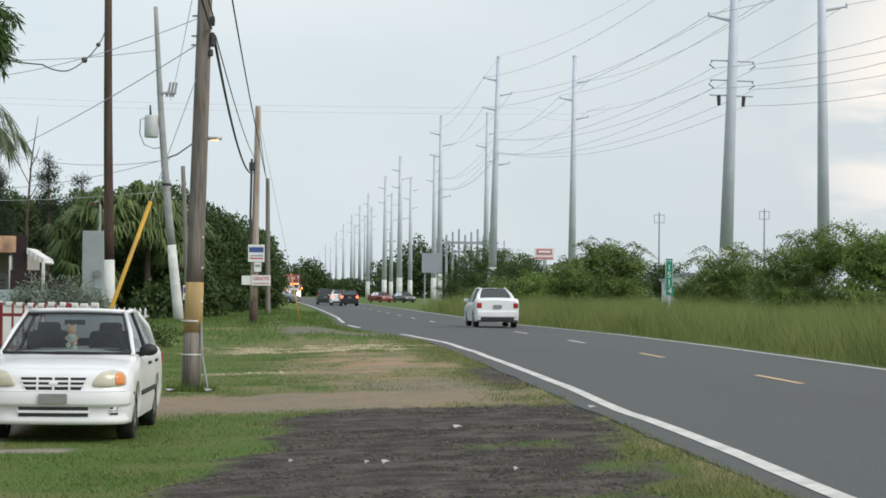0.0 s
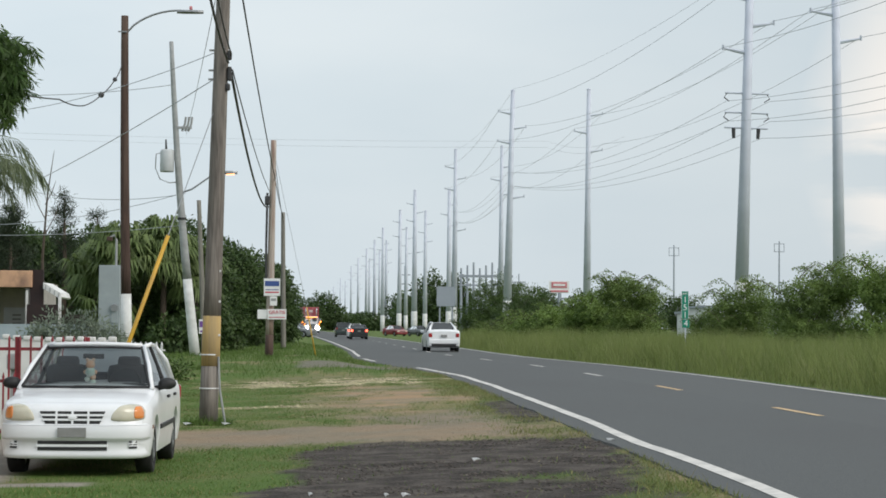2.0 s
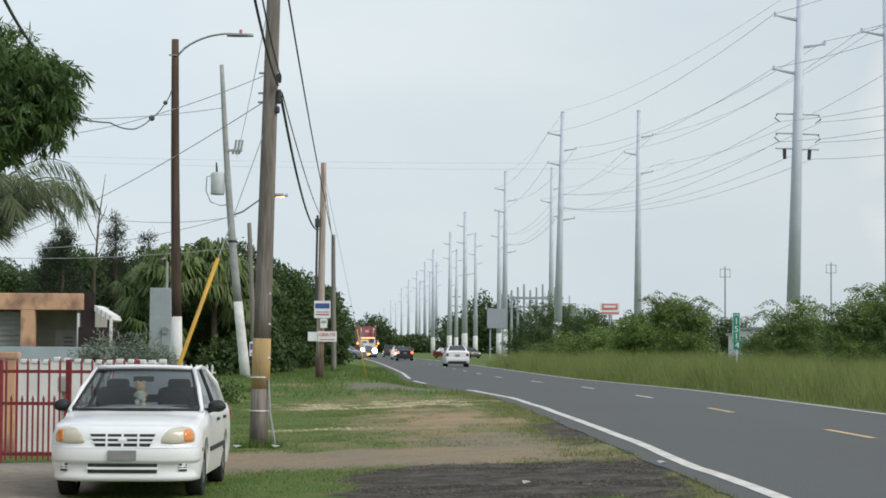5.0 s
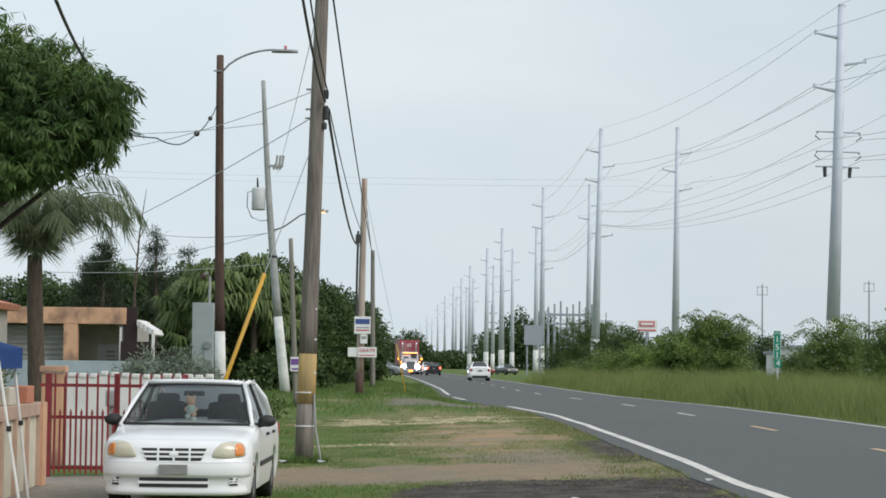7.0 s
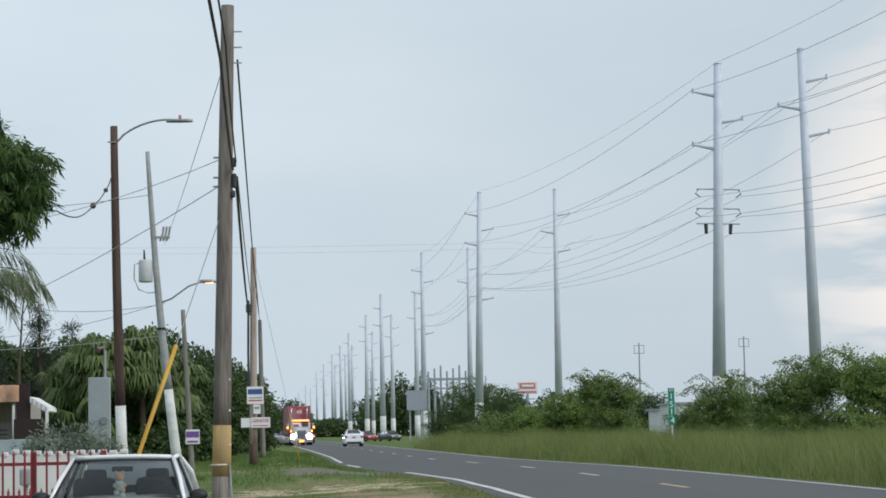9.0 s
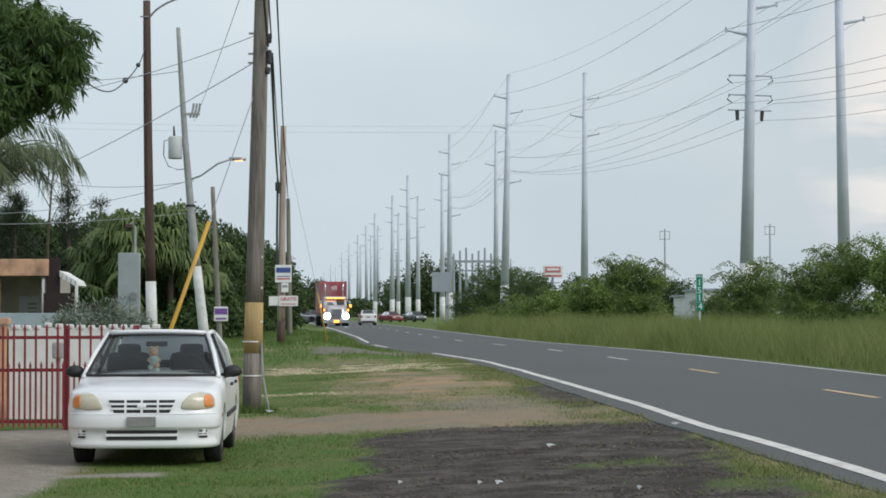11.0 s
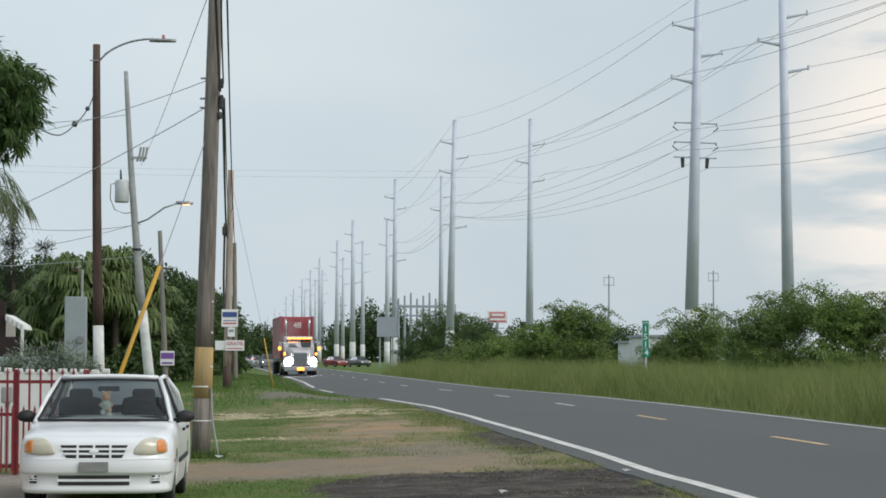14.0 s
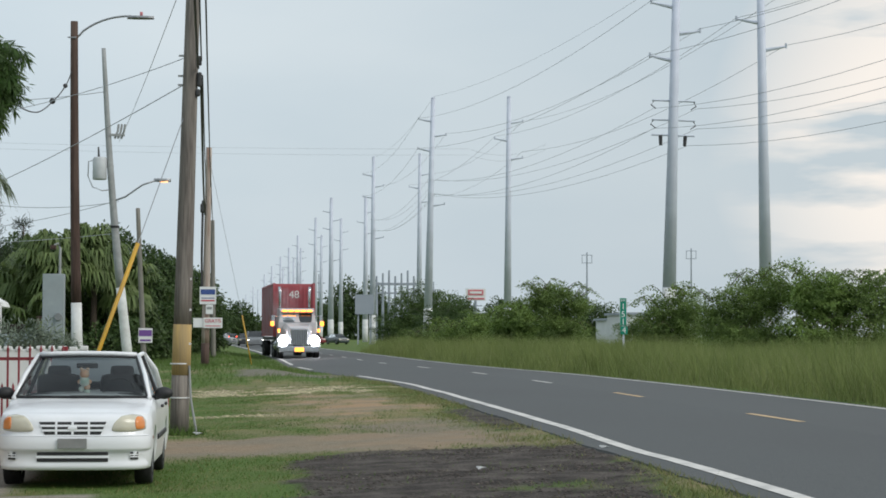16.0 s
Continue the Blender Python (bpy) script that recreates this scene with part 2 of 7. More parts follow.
def smooth01(a, b, v):
    u = min(1.0, max(0.0, (v - a) / (b - a)))
    return u * u * (3 - 2 * u)


# ---------------------------------------------------------------- plan of road and ground
CENTRE = [(-80, 8.36), (50, 8.36), (58, 8.27), (70, 7.95), (80, 7.25), (92, 6.45), (105, 6.1), (134, 5.65), (170, 5.0), (213, 4.1), (283, 2.2), (350, 0.4), (500, -4.2), (700, -15.0), (1000, -42.0), (3000, -250.0)]


def centre(y):
    for (y0, x0), (y1, x1) in zip(CENTRE, CENTRE[1:]):
        if y <= y1:
            return x0 + (x1 - x0) * (y - y0) / (y1 - y0)
    return CENTRE[-1][1]


def road_z(x, y):
    """Height of the road: it rises to the centre line and falls beyond."""
    u = x - centre(y)
    return 0.335 + (0.04 * u if u < 0 else -0.015 * u)


def ground_z(x, y):
    c = centre(y)
    u = x - c
    if u < -3.70:
        z = max(-0.04, 0.335 + 0.04 * u - 0.012)
        rise = smooth01(60, 80, y) * (1 - smooth01(c - 7.0, c - 4.5, x))
        z += 0.36 * rise
    elif u < 4.2:
        z = road_z(x, y) - 0.04
    else:
        z = 0.335 - 0.015 * min(u, 6.0) - 0.02
    return z


# ---------------------------------------------------------------- ground
def axis_lines(spans):
    out = []
    for a, b, step in spans:
        k = max(1, round((b - a) / step))
        out += [a + (b - a) * i / k for i in range(k)]
    return out + [spans[-1][1]]


def blob(x, y, cx, cy, rx, ry, soft=0.35, warp=0.5, seed=0.0):
    n = noise.noise((x * 0.9 + seed, y * 0.45, seed)) * warp + noise.noise((x * 3.1 + seed, y * 2.0, 4.0)) * warp * 0.5
    d = math.hypot((x - cx) / rx, (y - cy) / ry) + n
    return 1 - smooth01(1 - soft, 1 + soft, d)


def strip(x, y, x0, x1, y0, y1, edge, warp=0.6, seed=0.0):
    n = noise.noise((x * 0.8 + seed, y * 0.5, seed)) * warp + noise.noise((x * 3.3, y * 2.2 + seed, 1.0)) * warp * 0.5
    d = min(x - x0, x1 - x, (y - y0), (y1 - y)) + n
    return smooth01(-edge, edge, d)


MULCH_LEFT = [(8, -0.6), (14, -0.3), (16.8, 0.0), (18.0, 0.15), (20.2, 0.4), (21.4, 0.75), (22.4, 0.8), (24, 0.75), (26.5, 0.85), (29, 1.2)]
MULCH_RIGHT = [(8, 3.6), (14, 3.9), (18.3, 4.2), (21.5, 4.3), (24.0, 4.7), (26.4, 4.75), (29, 4.4)]
EDGE_LINE = [(-60, -3.36), (15, -3.42), (17.4, -3.40), (19, -3.37), (21.7, -3.34), (23.5, -3.36), (25.2, -3.42), (28.2, -3.37), (32, -3.30), (40, -3.29), (60, -3.32), (71, -3.70), (84, -3.96), (92, -3.92), (100, -3.72), (115, -3.5), (3000, -3.42)]


def along(y, rows):
    for (y0, a), (y1, b) in zip(rows, rows[1:]):
        if y <= y1:
            return a + (b - a) * max(0.0, (y - y0) / (y1 - y0))
    return rows[-1][1]


def asphalt_edge(y):
    """Offset of the left edge of the asphalt from the centre line; it widens at the side road."""
    return min(-3.74, along(y, EDGE_LINE) - 0.32)


def soil(x, y):
    """How far dark mulch, tan earth, straw litter and concrete cover the lawn at a place."""
    n1 = noise.noise((x * 1.1 + 3, y * 0.6, 3.0))
    n2 = noise.noise((x * 3.3, y * 2.1, 5.0))
    n3 = noise.noise((x * 7.5, y * 5.0, 2.0))
    rag = 0.34 * n1 + 0.28 * n2 + 0.16 * n3
    mulch = smooth01(-0.16, 0.16, min(x - along(y, MULCH_LEFT), along(y, MULCH_RIGHT) - x, (27.6 - y) * 0.45) + rag)
    # green tufts come up through the mulch
    mulch *= 1 - 0.75 * smooth01(0.30, 0.55, noise.noise((x * 0.9 + 7, y * 0.55, 9.0)) + 0.3 * n2) * (1 - smooth01(20.5, 22.5, y))
    spill = blob(x, y, 4.42, 37.0, 0.50, 4.4, 0.3, 0.4, seed=6.0)
    mulch = max(mulch, 0.95 * spill)
    band = 0.9 * smooth01(-0.9, 0.7, min(x + 2.8, 4.2 - x, y - 27.9, 32.6 - y) + 0.8 * n1 + 0.6 * n2)
    # the worn crown of the verge, broken by grass
    worn = smooth01(-0.30, 0.45, noise.noise((x * 1.3, y * 0.22, 12.0)) + 0.7 * noise.noise((x * 3.0, y * 0.7, 14.0)) + 0.30)
    tan = blob(x, y, 2.4, 44.0, 1.7, 9.5, 0.55, 0.7, seed=2.0) * (0.55 + 0.45 * worn)
    gravel = 0.75 * blob(x, y, 3.0, 34.0, 1.0, 3.0, 0.7, 0.7, seed=8.0) * (0.35 + 0.65 * worn)
    path = 0.45 * blob(x, y, 1.2, 61.0, 2.4, 4.5, seed=7.0) * worn
    edge = 0.7 * strip(x, y, 4.55, 5.3, 13.0, 34.0, 0.18, warp=0.3, seed=12.0)
    bare = 0.45 * smooth01(0.18, 0.5, noise.noise((x * 0.8 + 11, y * 0.3, 21.0)) + 0.35 * n2) * smooth01(30, 36, y)
    earth = max(band, 0.95 * tan, 0.85 * gravel, path, edge, bare)
    straw = max(0.85 * strip(x, y, -1.0, 3.3, 55.6, 59.6, 0.9, seed=5.0, warp=3.4), 0.75 * strip(x, y, -0.85, 0.75, 41.0, 41.9, 0.4, seed=11.0, warp=0.6),
                0.5 * strip(x, y, -1.2, -0.6, 34.0, 35.0, 0.3, seed=15.0))
    concrete = smooth01(-0.1, 0.1, min(-2.2 + 0.12 * noise.noise((x, y, 0)) - x + (y - 24) * 0.02, y - 19.0, 30.0 - y))
    drive = 0.95 * smooth01(-0.3, 0.3, min(x - 0.1, y - 70.3, 75.5 - y) + 0.4 * noise.noise((x, y * 0.5, 6)))
    kerb = smooth01(-0.05, 0.05, min(y - 21.4, 22.0 - y, -1.25 - x))
    return max(mulch, 0.7 * drive), earth * (1 - drive), straw, max(concrete, kerb, 0.5 * drive), max(gravel, 0.6 * band)


gx = axis_lines([(-900, -120, 60), (-120, -30, 9), (-30, -7, 1.5), (-7, 6.0, 0.16), (6.0, 13.0, 1.0), (13, 40, 3), (40, 200, 16), (200, 1500, 90)])
gy = axis_lines([(-60, 8, 6), (8, 66, 0.26), (66, 130, 0.9), (130, 400, 8), (400, 1000, 40), (1000, 4200, 200)])
NX, NY = len(gx), len(gy)
verts, masks = [], []
for y in gy:
    for x in gx:
        z = ground_z(x, y)
        if -7 <= x < 6 and 8 <= y <= 130:
            mk = soil(x, y)
            z += 0.02 * noise.noise((x * 0.8, y * 0.8, 0)) + 0.012 * noise.noise((x * 3, y * 3, 2)) * (1 - mk[3])
        else:
            mk = (0, 0, 0, 0, 0)
        verts.append((x, y, z))
        masks.append(mk)
faces = [(j * NX + i, j * NX + i + 1, (j + 1) * NX + i + 1, (j + 1) * NX + i) for j in range(NY - 1) for i in range(NX - 1)]


def ground_material():
    m = bpy.data.materials.new("lawn_earth_and_mulch")
    m.use_nodes = True
    n, l = m.node_tree.nodes, m.node_tree.links
    b = n["Principled BSDF"]
    b.inputs["Roughness"].default_value = 0.95
    b.inputs["Specular IOR Level"].default_value = 0.15
    geo = n.new("ShaderNodeNewGeometry")

    def tex(scale, detail=5):
        t = n.new("ShaderNodeTexNoise")
        t.inputs["Scale"].default_value = scale
        t.inputs["Detail"].default_value = detail
        l.new(geo.outputs["Position"], t.inputs["Vector"])
        return t.outputs["Fac"]

    def two(fac, a, c, lo=0.35, hi=0.65):
        r = n.new("ShaderNodeValToRGB")
        r.color_ramp.elements[0].position, r.color_ramp.elements[0].color = lo, (*a, 1)
        r.color_ramp.elements[1].position, r.color_ramp.elements[1].color = hi, (*c, 1)
        l.new(fac, r.inputs[0])
        return r.outputs[0]

    def mix(fac, a, c):
        x = n.new("ShaderNodeMixRGB")
        l.new(fac, x.inputs[0])
        l.new(a, x.inputs[1])
        l.new(c, x.inputs[2])
        return x.outputs[0]

    fine, mid, big, lumpy = tex(28), tex(5), tex(0.55), tex(2.2, 8)
    lawn = mix(two(big, (0, 0, 0), (0.75, 0.75, 0.75), 0.46, 0.70), two(fine, (0.062, 0.115, 0.026), (0.108, 0.165, 0.040)), two(fine, (0.14, 0.135, 0.055), (0.20, 0.175, 0.085)))
    earth = mix(two(big, (0, 0, 0), (1, 1, 1), 0.38, 0.62), two(fine, (0.33, 0.215, 0.128), (0.385, 0.26, 0.165)), two(fine, (0.22, 0.18, 0.125), (0.28, 0.235, 0.17)))
    mulch = mix(two(lumpy, (0, 0, 0), (1, 1, 1), 0.40, 0.66), two(fine, (0.026, 0.022, 0.020), (0.060, 0.051, 0.046)), two(fine, (0.076, 0.065, 0.058), (0.135, 0.118, 0.104)))
    grit = mix(two(mid, (0, 0, 0), (1, 1, 1)), two(fine, (0.205, 0.175, 0.135), (0.26, 0.225, 0.18)), two(fine, (0.15, 0.128, 0.10), (0.205, 0.178, 0.142)))
    straw = two(fine, (0.33, 0.28, 0.16), (0.52, 0.46, 0.30))
    conc = mix(two(mid, (0, 0, 0), (1, 1, 1)), two(fine, (0.27, 0.245, 0.21), (0.33, 0.30, 0.26)), two(fine, (0.21, 0.185, 0.16), (0.27, 0.24, 0.21)))
    col = lawn
    for key, layer in (("earth", earth), ("gravel", grit), ("straw", straw), ("mulch", mulch), ("concrete", conc)):
        a = n.new("ShaderNodeAttribute")
        a.attribute_name = key
        col = mix(a.outputs["Fac"], col, layer)
    l.new(col, b.inputs["Base Color"])
    bp = n.new("ShaderNodeBump")
    bp.inputs["Strength"].default_value = 0.8
    bp.inputs["Distance"].default_value = 0.03
    l.new(fine, bp.inputs["Height"])
    l.new(bp.outputs[0], b.inputs["Normal"])
    return m


ground = mesh_ob("ground", verts, faces, ground_material(), smooth=True)
tagged(ground, "patchy green lawn verge with bare tan earth and dark mulch", "ground", kind="structure")
for k, key in enumerate(("mulch", "earth", "straw", "concrete", "gravel")):
    at = ground.data.attributes.new(key, "FLOAT", "POINT")
    at.data.foreach_set("value", [mk[k] for mk in masks])

# ---------------------------------------------------------------- road
road_y = axis_lines([(-60, 10, 10), (10, 110, 2), (110, 400, 10), (400, 3000, 100)])


def ribbon(off0, off1, ys, lift, wobble0=0.0, wobble1=0.0, seed=0.0):
    """A strip along the road between two offsets from its centre line, with a skirt."""
    v, f = [], []
    for y in ys:
        c = centre(y)
        a = c + min(off0, asphalt_edge(y)) + wobble0 * noise.noise((y * 0.35, seed, 0)) + 0.4 * wobble0 * noise.noise((y * 2.1, seed, 3))
        b = c + off1 + wobble1 * noise.noise((y * 0.35, seed, 5)) + 0.4 * wobble1 * noise.noise((y * 2.1, seed, 7))
        xs = [a, a + (b - a) * 0.25, (a + b) / 2, a + (b - a) * 0.75, b]
        v += [(a - 0.02, y, road_z(a, y) + lift - 0.06)] + [(x, y, road_z(x, y) + lift) for x in xs] + [(b + 0.02, y, road_z(b, y) + lift - 0.06)]
    for j in range(len(ys) - 1):
        for i in range(6):
            f.append((j * 7 + i, j * 7 + i + 1, (j + 1) * 7 + i + 1, (j + 1) * 7 + i))
    return v, f


fine_y = axis_lines([(-60, 10, 5), (10, 110, 0.4), (110, 400, 5), (400, 3000, 100)])
v, f = ribbon(-3.74, 3.65, fine_y, 0.0, 0.11, 0.1, 1.0)
road = tagged(mesh_ob("road", v, f, M_asphalt, smooth=False), "two-lane grey asphalt road with a crumbled edge", "road", kind="structure")


def line_piece(name, off, width, y0, y1, material, wob=0.0, seed=0.0):
    ys = axis_lines([(y0, y1, 0.5 if y1 < 130 else 4.0)])
    v, f = [], []
    for y in ys:
        c = centre(y) + (along(y, EDGE_LINE) if off == -3.29 else off) + wob * noise.noise((y * 0.25, seed, 0))
        w = width * (1 + 0.12 * noise.noise((y * 1.7, seed, 9)))
        v += [(c - w / 2, y, road_z(c - w / 2, y) + 0.006), (c + w / 2, y, road_z(c + w / 2, y) + 0.006)]
    for j in range(len(ys) - 1):
        f.append((2 * j, 2 * j + 1, 2 * j + 3, 2 * j + 2))
    return mesh_ob(name, v, f, material, road)


line_piece("edge_line", -3.29, 0.165, -60, 71.5, M_paint_w, 0.03, 2.0)
line_piece("edge_line", -3.29, 0.16, 84.5, 91, M_paint_w, 0.03, 2.0)
line_piece("edge_line", -3.29, 0.15, 97, 400, M_paint_w, 0.03, 2.0)
line_piece("edge_line", 3.35, 0.15, -60, 600, M_paint_w, 0.06, 6.0)
for k in range(-5, 45):
    ym = 32.0 + 12.19 * k
    line_piece("centre_dash", 0.0, 0.12, ym - 1.6, ym + 1.6, M_paint_y if k < 2 else M_paint_w, 0.02, 11.0)
# ---------------------------------------------------------------- steel transmission poles
def steel_pole(x, y, top, lean=0.0, rb=0.50, rt=0.22, arms=(), cross=(), white=4.2, base_z=None, sides=12):
    """A tapered pole; arms: (height, side) davits, cross: heights of insulator crossarms on both sides."""
    z0 = ground_z(x, y) if base_z is None else base_z
    x -= (top - z0) * math.tan(radians(lean))
    p = thing("transmission_pole", "tall tapered galvanised steel transmission pole with whitewashed foot", "utility pole", pose(x, y, z0, 0, lean, 0), group="steel poles along the road")
    h = top - z0
    part("shaft", tube([(0, 0, white), (0, 0, h * 0.55), (0, 0, h)], [rb, rb * 0.45 + rt * 0.55, rt], sides), M_steel, p, smooth=True)
    part("foot", tube([(0, 0, -0.3), (0, 0, white)], [rb + 0.03, rb + 0.02], sides), M_whitewash, p, "whitewashed foot", smooth=True)
    part("cap", tube([(0, 0, h), (0, 0, h + 0.12)], [rt + 0.03, rt * 0.6], sides), M_steel, p)
    for z, s in arms:
        bm = tube([(0, 0, z - z0 - 0.05), (s * 0.9, 0, z - z0 + 0.1), (s * 1.55, 0, z - z0 + 0.22)], [0.13, 0.09, 0.05], 6)
        add_tube(bm, [(s * 1.5, 0, z - z0 + 0.1), (s * 1.5, 0, z - z0 + 0.4)], 0.07, 6)
        part("davit_arm", bm, M_steel, p)
    for z, kindof in cross:
        bm = tube([(-1.3, 0, z - z0), (1.3, 0, z - z0)], 0.055, 6)
        part("crossarm", bm, M_steel, p)
        for s in (-1, 1):
            if kindof == "up":
                ins = tube([(s * 1.2, 0, z - z0), (s * 1.36, 0, z - z0 - 0.28), (s * 1.05, 0, z - z0 - 0.5)], [0.05, 0.04, 0.03], 6)
            else:
                ins = tube([(s * 0.75, 0, z - z0 - 0.02), (s * 0.72, 0, z - z0 - 0.62)], [0.12, 0.10], 8)
            part("insulator", ins, M_cable, p, "dark insulator string")
    return p


ARMS_A = ((24.6, -1), (23.0, 1), (21.4, -1), (15.5, 1))
A_ROW = [(20.6, 223, 27.1, 1.2), (19.1, 300.8, 27.3, 0.2), (16.9, 392, 27.3, 0.0), (16.4, 460, 27.3, 0.3), (14.7, 543, 27.3, 0.0), (14.1, 620, 27.3, -0.3), (13.0, 692, 27.3, 0.2), (11.5, 788, 27.3, 0.0), (9.9, 897, 27.3, 0.0), (6.4, 1128, 27.3, 0.3), (3.0, 1350, 27.3, 0.0), (-2.0, 1600, 27.3, 0.0)]
B_ROW = [(28.58, 221, 27.1, 0.3), (25.3, 294.4, 27.3, 0.2), (23.1, 387, 27.3, 0.0), (22.1, 462, 27.3, 0.0), (20.7, 539, 27.3, 0.2), (17.7, 622, 27.3, 0.0), (17.5, 700, 27.3, 0.0), (16.0, 800, 27.3, 0.2), (13.5, 950, 27.3, 0.0), (9.5, 1200, 27.3, 0.0)]
steel_pole(25.92, 122, 23.1, 1.5, 0.41, 0.23, ((21.2, -1), (19.6, 1), (18.0, -1)), ((15.56, "up"), (14.4, "up"), (13.5, "down")))
steel_pole(31.0, 122, 23.95, -0.8, 0.39, 0.22, ((22.0, 1), (20.35, -1), (18.7, 1)))
for x, y, top, lean in A_ROW:
    steel_pole(x, y, top, lean, 0.45 if y < 350 else 0.54, 0.22 if y < 350 else 0.29, ARMS_A, sides=12 if y < 400 else 8)
for x, y, top, lean in B_ROW:
    steel_pole(x, y, top, lean, 0.42 if y < 350 else 0.50, 0.21 if y < 350 else 0.28, ((24.3, 1), (22.4, -1), (20.4, 1)), sides=12 if y < 400 else 8)


def wire(name, pts, r, material, parent=None, label="", sag=0.0, steps=14, tag=True):
    """A hanging wire through pts with a sag in each span."""
    path = []
    for a, b in zip(pts, pts[1:]):
        a, b = Vector(a), Vector(b)
        for k in range(steps):
            u = k / steps
            q = a.lerp(b, u)
            q.z -= sag * 4 * u * (1 - u)
            path.append(q)
    path.append(Vector(pts[-1]))
    ob = part(name, tube(path, r, 5), material, parent, smooth=True)
    if tag:
        tagged(ob, label or "thin overhead power line between poles", "cable", "overhead lines")
    return ob


A1, B1 = Vector((25.8, 122, 0)), Vector((31.05, 122, 0))
A2, B2 = Vector((20.5, 223, 0)), Vector((28.6, 221, 0))
A3, B3 = Vector((19.0, 300.8, 0)), Vector((25.2, 294.4, 0))
back_a, back_b = Vector((32.6, 55, 0)), Vector((36.5, 52, 0))
for z, z2, s in ((21.5, 24.9, -1), (19.9, 23.3, 1), (18.3, 21.7, -1)):
    o, o2 = Vector((1.5 * s, 0, z)), Vector((1.5 * s, 0, z2))
    wire("power_line", [back_a + o, A1 + o, A2 + o2, A3 + o2], 0.015, M_cable_grey, sag=1.4)
    o, o2 = Vector((-1.5 * s, 0, z + 0.7)), Vector((-1.5 * s, 0, z2 - 0.4))
    wire("power_line", [back_b + o, B1 + o, B2 + o2, B3 + o2], 0.015, M_cable_grey, sag=1.4)
for z, z2, s in ((15.1, 18.3, -1), (15.1, 18.3, 1), (13.9, 16.8, -1), (13.9, 16.8, 1), (12.9, 16.8, 0.6)):
    o = Vector((1.3 * s, 0, z))
    wire("power_line", [back_a + o, A1 + o, A2 + Vector((0.4 * s, 0, z2)), A3 + Vector((0.4 * s, 0, z2))], 0.013, M_cable_grey, sag=1.5)
wire("power_line", [(32.6, 55, 24.2), (25.9, 122, 23.2), (20.7, 223, 27.3), (19.1, 300.8, 27.3)], 0.011, M_cable_grey, sag=1.1)

# ---------------------------------------------------------------- wooden and concrete poles
def pole_with_feet(name, label, foot, top, r0, r1, bands, fittings=(), group="roadside utility poles", bend=0.0):
    """bands: (from, to, material, part name, extra radius) as shares of the height."""
    p = thing(name, label, "utility pole", pose(*foot), group=group)
    d = Vector(top) - Vector(foot)
    side = Vector((bend, 0, 0))
    at = lambda u: d * u + side * math.sin(math.pi * u)
    for u0, u1, material, pname, extra in bands:
        k = max(2, int((u1 - u0) * 14))
        us = [u0 + (u1 - u0) * i / k for i in range(k + 1)]
        part(pname, tube([at(u) for u in us], [r0 + (r1 - r0) * u + extra for u in us], 14), material, p, smooth=True)
    return p, at


wp, wp_at = pole_with_feet("wooden_utility_pole", "weathered leaning wooden utility pole with a yellow band", (-0.82, 34.5, -0.06), (-0.61, 34.5, 8.66), 0.155, 0.105,
                           [(0, 0.114, M_wood, "lower_shaft", 0.0), (0.114, 0.208, M_yellow_band, "yellow_band", 0.004), (0.208, 1.0, M_wood, "shaft", 0.0)])
lp, lp_at = pole_with_feet("street_lamp", "dark wooden street lamp pole with curved grey arm and white foot", (-3.60, 49.7, -0.06), (-3.78, 49.7, 8.93), 0.13, 0.085,
                           [(0, 0.265, M_whitewash, "white_foot", 0.006), (0.265, 1.0, M_wood_dark, "shaft", 0.0)], bend=-0.03)
tp, tp_at = pole_with_feet("transformer_pole", "leaning grey concrete pole with transformer and white foot", (-4.42, 87, 0.2), (-5.57, 87, 13.4), 0.21, 0.085,
                           [(0, 0.25, M_whitewash, "white_foot", 0.006), (0.25, 1.0, M_conc_pole, "shaft", 0.0)], bend=-0.12)
pp, pp_at = pole_with_feet("wooden_utility_pole", "pale reddish wooden utility pole carrying posters", (-1.23, 82, 0.2), (-1.13, 82, 8.88), 0.16, 0.11,
                           [(0, 0.12, M_wood_dark, "charred_foot", 0.006), (0.12, 1.0, M_wood_pale, "shaft", 0.0)])
pole_with_feet("wooden_utility_pole", "grey wooden utility pole beside the trees", (-1.25, 108, 0.2), (-1.34, 108, 7.46), 0.14, 0.10, [(0, 1.0, M_wood_grey, "shaft", 0.0)])
sl, sl_at = pole_with_feet("wooden_utility_pole", "slim grey wooden pole with a small poster", (-3.0, 70, 0.1), (-3.27, 70, 5.77), 0.095, 0.07, [(0, 1.0, M_wood_grey, "shaft", 0.0)])
# ---------------------------------------------------------------- vehicle materials
def glass_mat(name, tint=(0.55, 0.60, 0.60), ior=1.5):
    m = bpy.data.materials.new(name)
    m.use_nodes = True
    n, l = m.node_tree.nodes, m.node_tree.links
    n.clear()
    out = n.new("ShaderNodeOutputMaterial")
    tr = n.new("ShaderNodeBsdfTransparent")
    tr.inputs[0].default_value = (*tint, 1)
    gl = n.new("ShaderNodeBsdfGlossy")
    gl.inputs["Roughness"].default_value = 0.03
    fr = n.new("ShaderNodeFresnel")
    fr.inputs["IOR"].default_value = ior
    mx = n.new("ShaderNodeMixShader")
    l.new(fr.outputs[0], mx.inputs[0])
    l.new(tr.outputs[0], mx.inputs[1])
    l.new(gl.outputs[0], mx.inputs[2])
    l.new(mx.outputs[0], out.inputs[0])
    return m


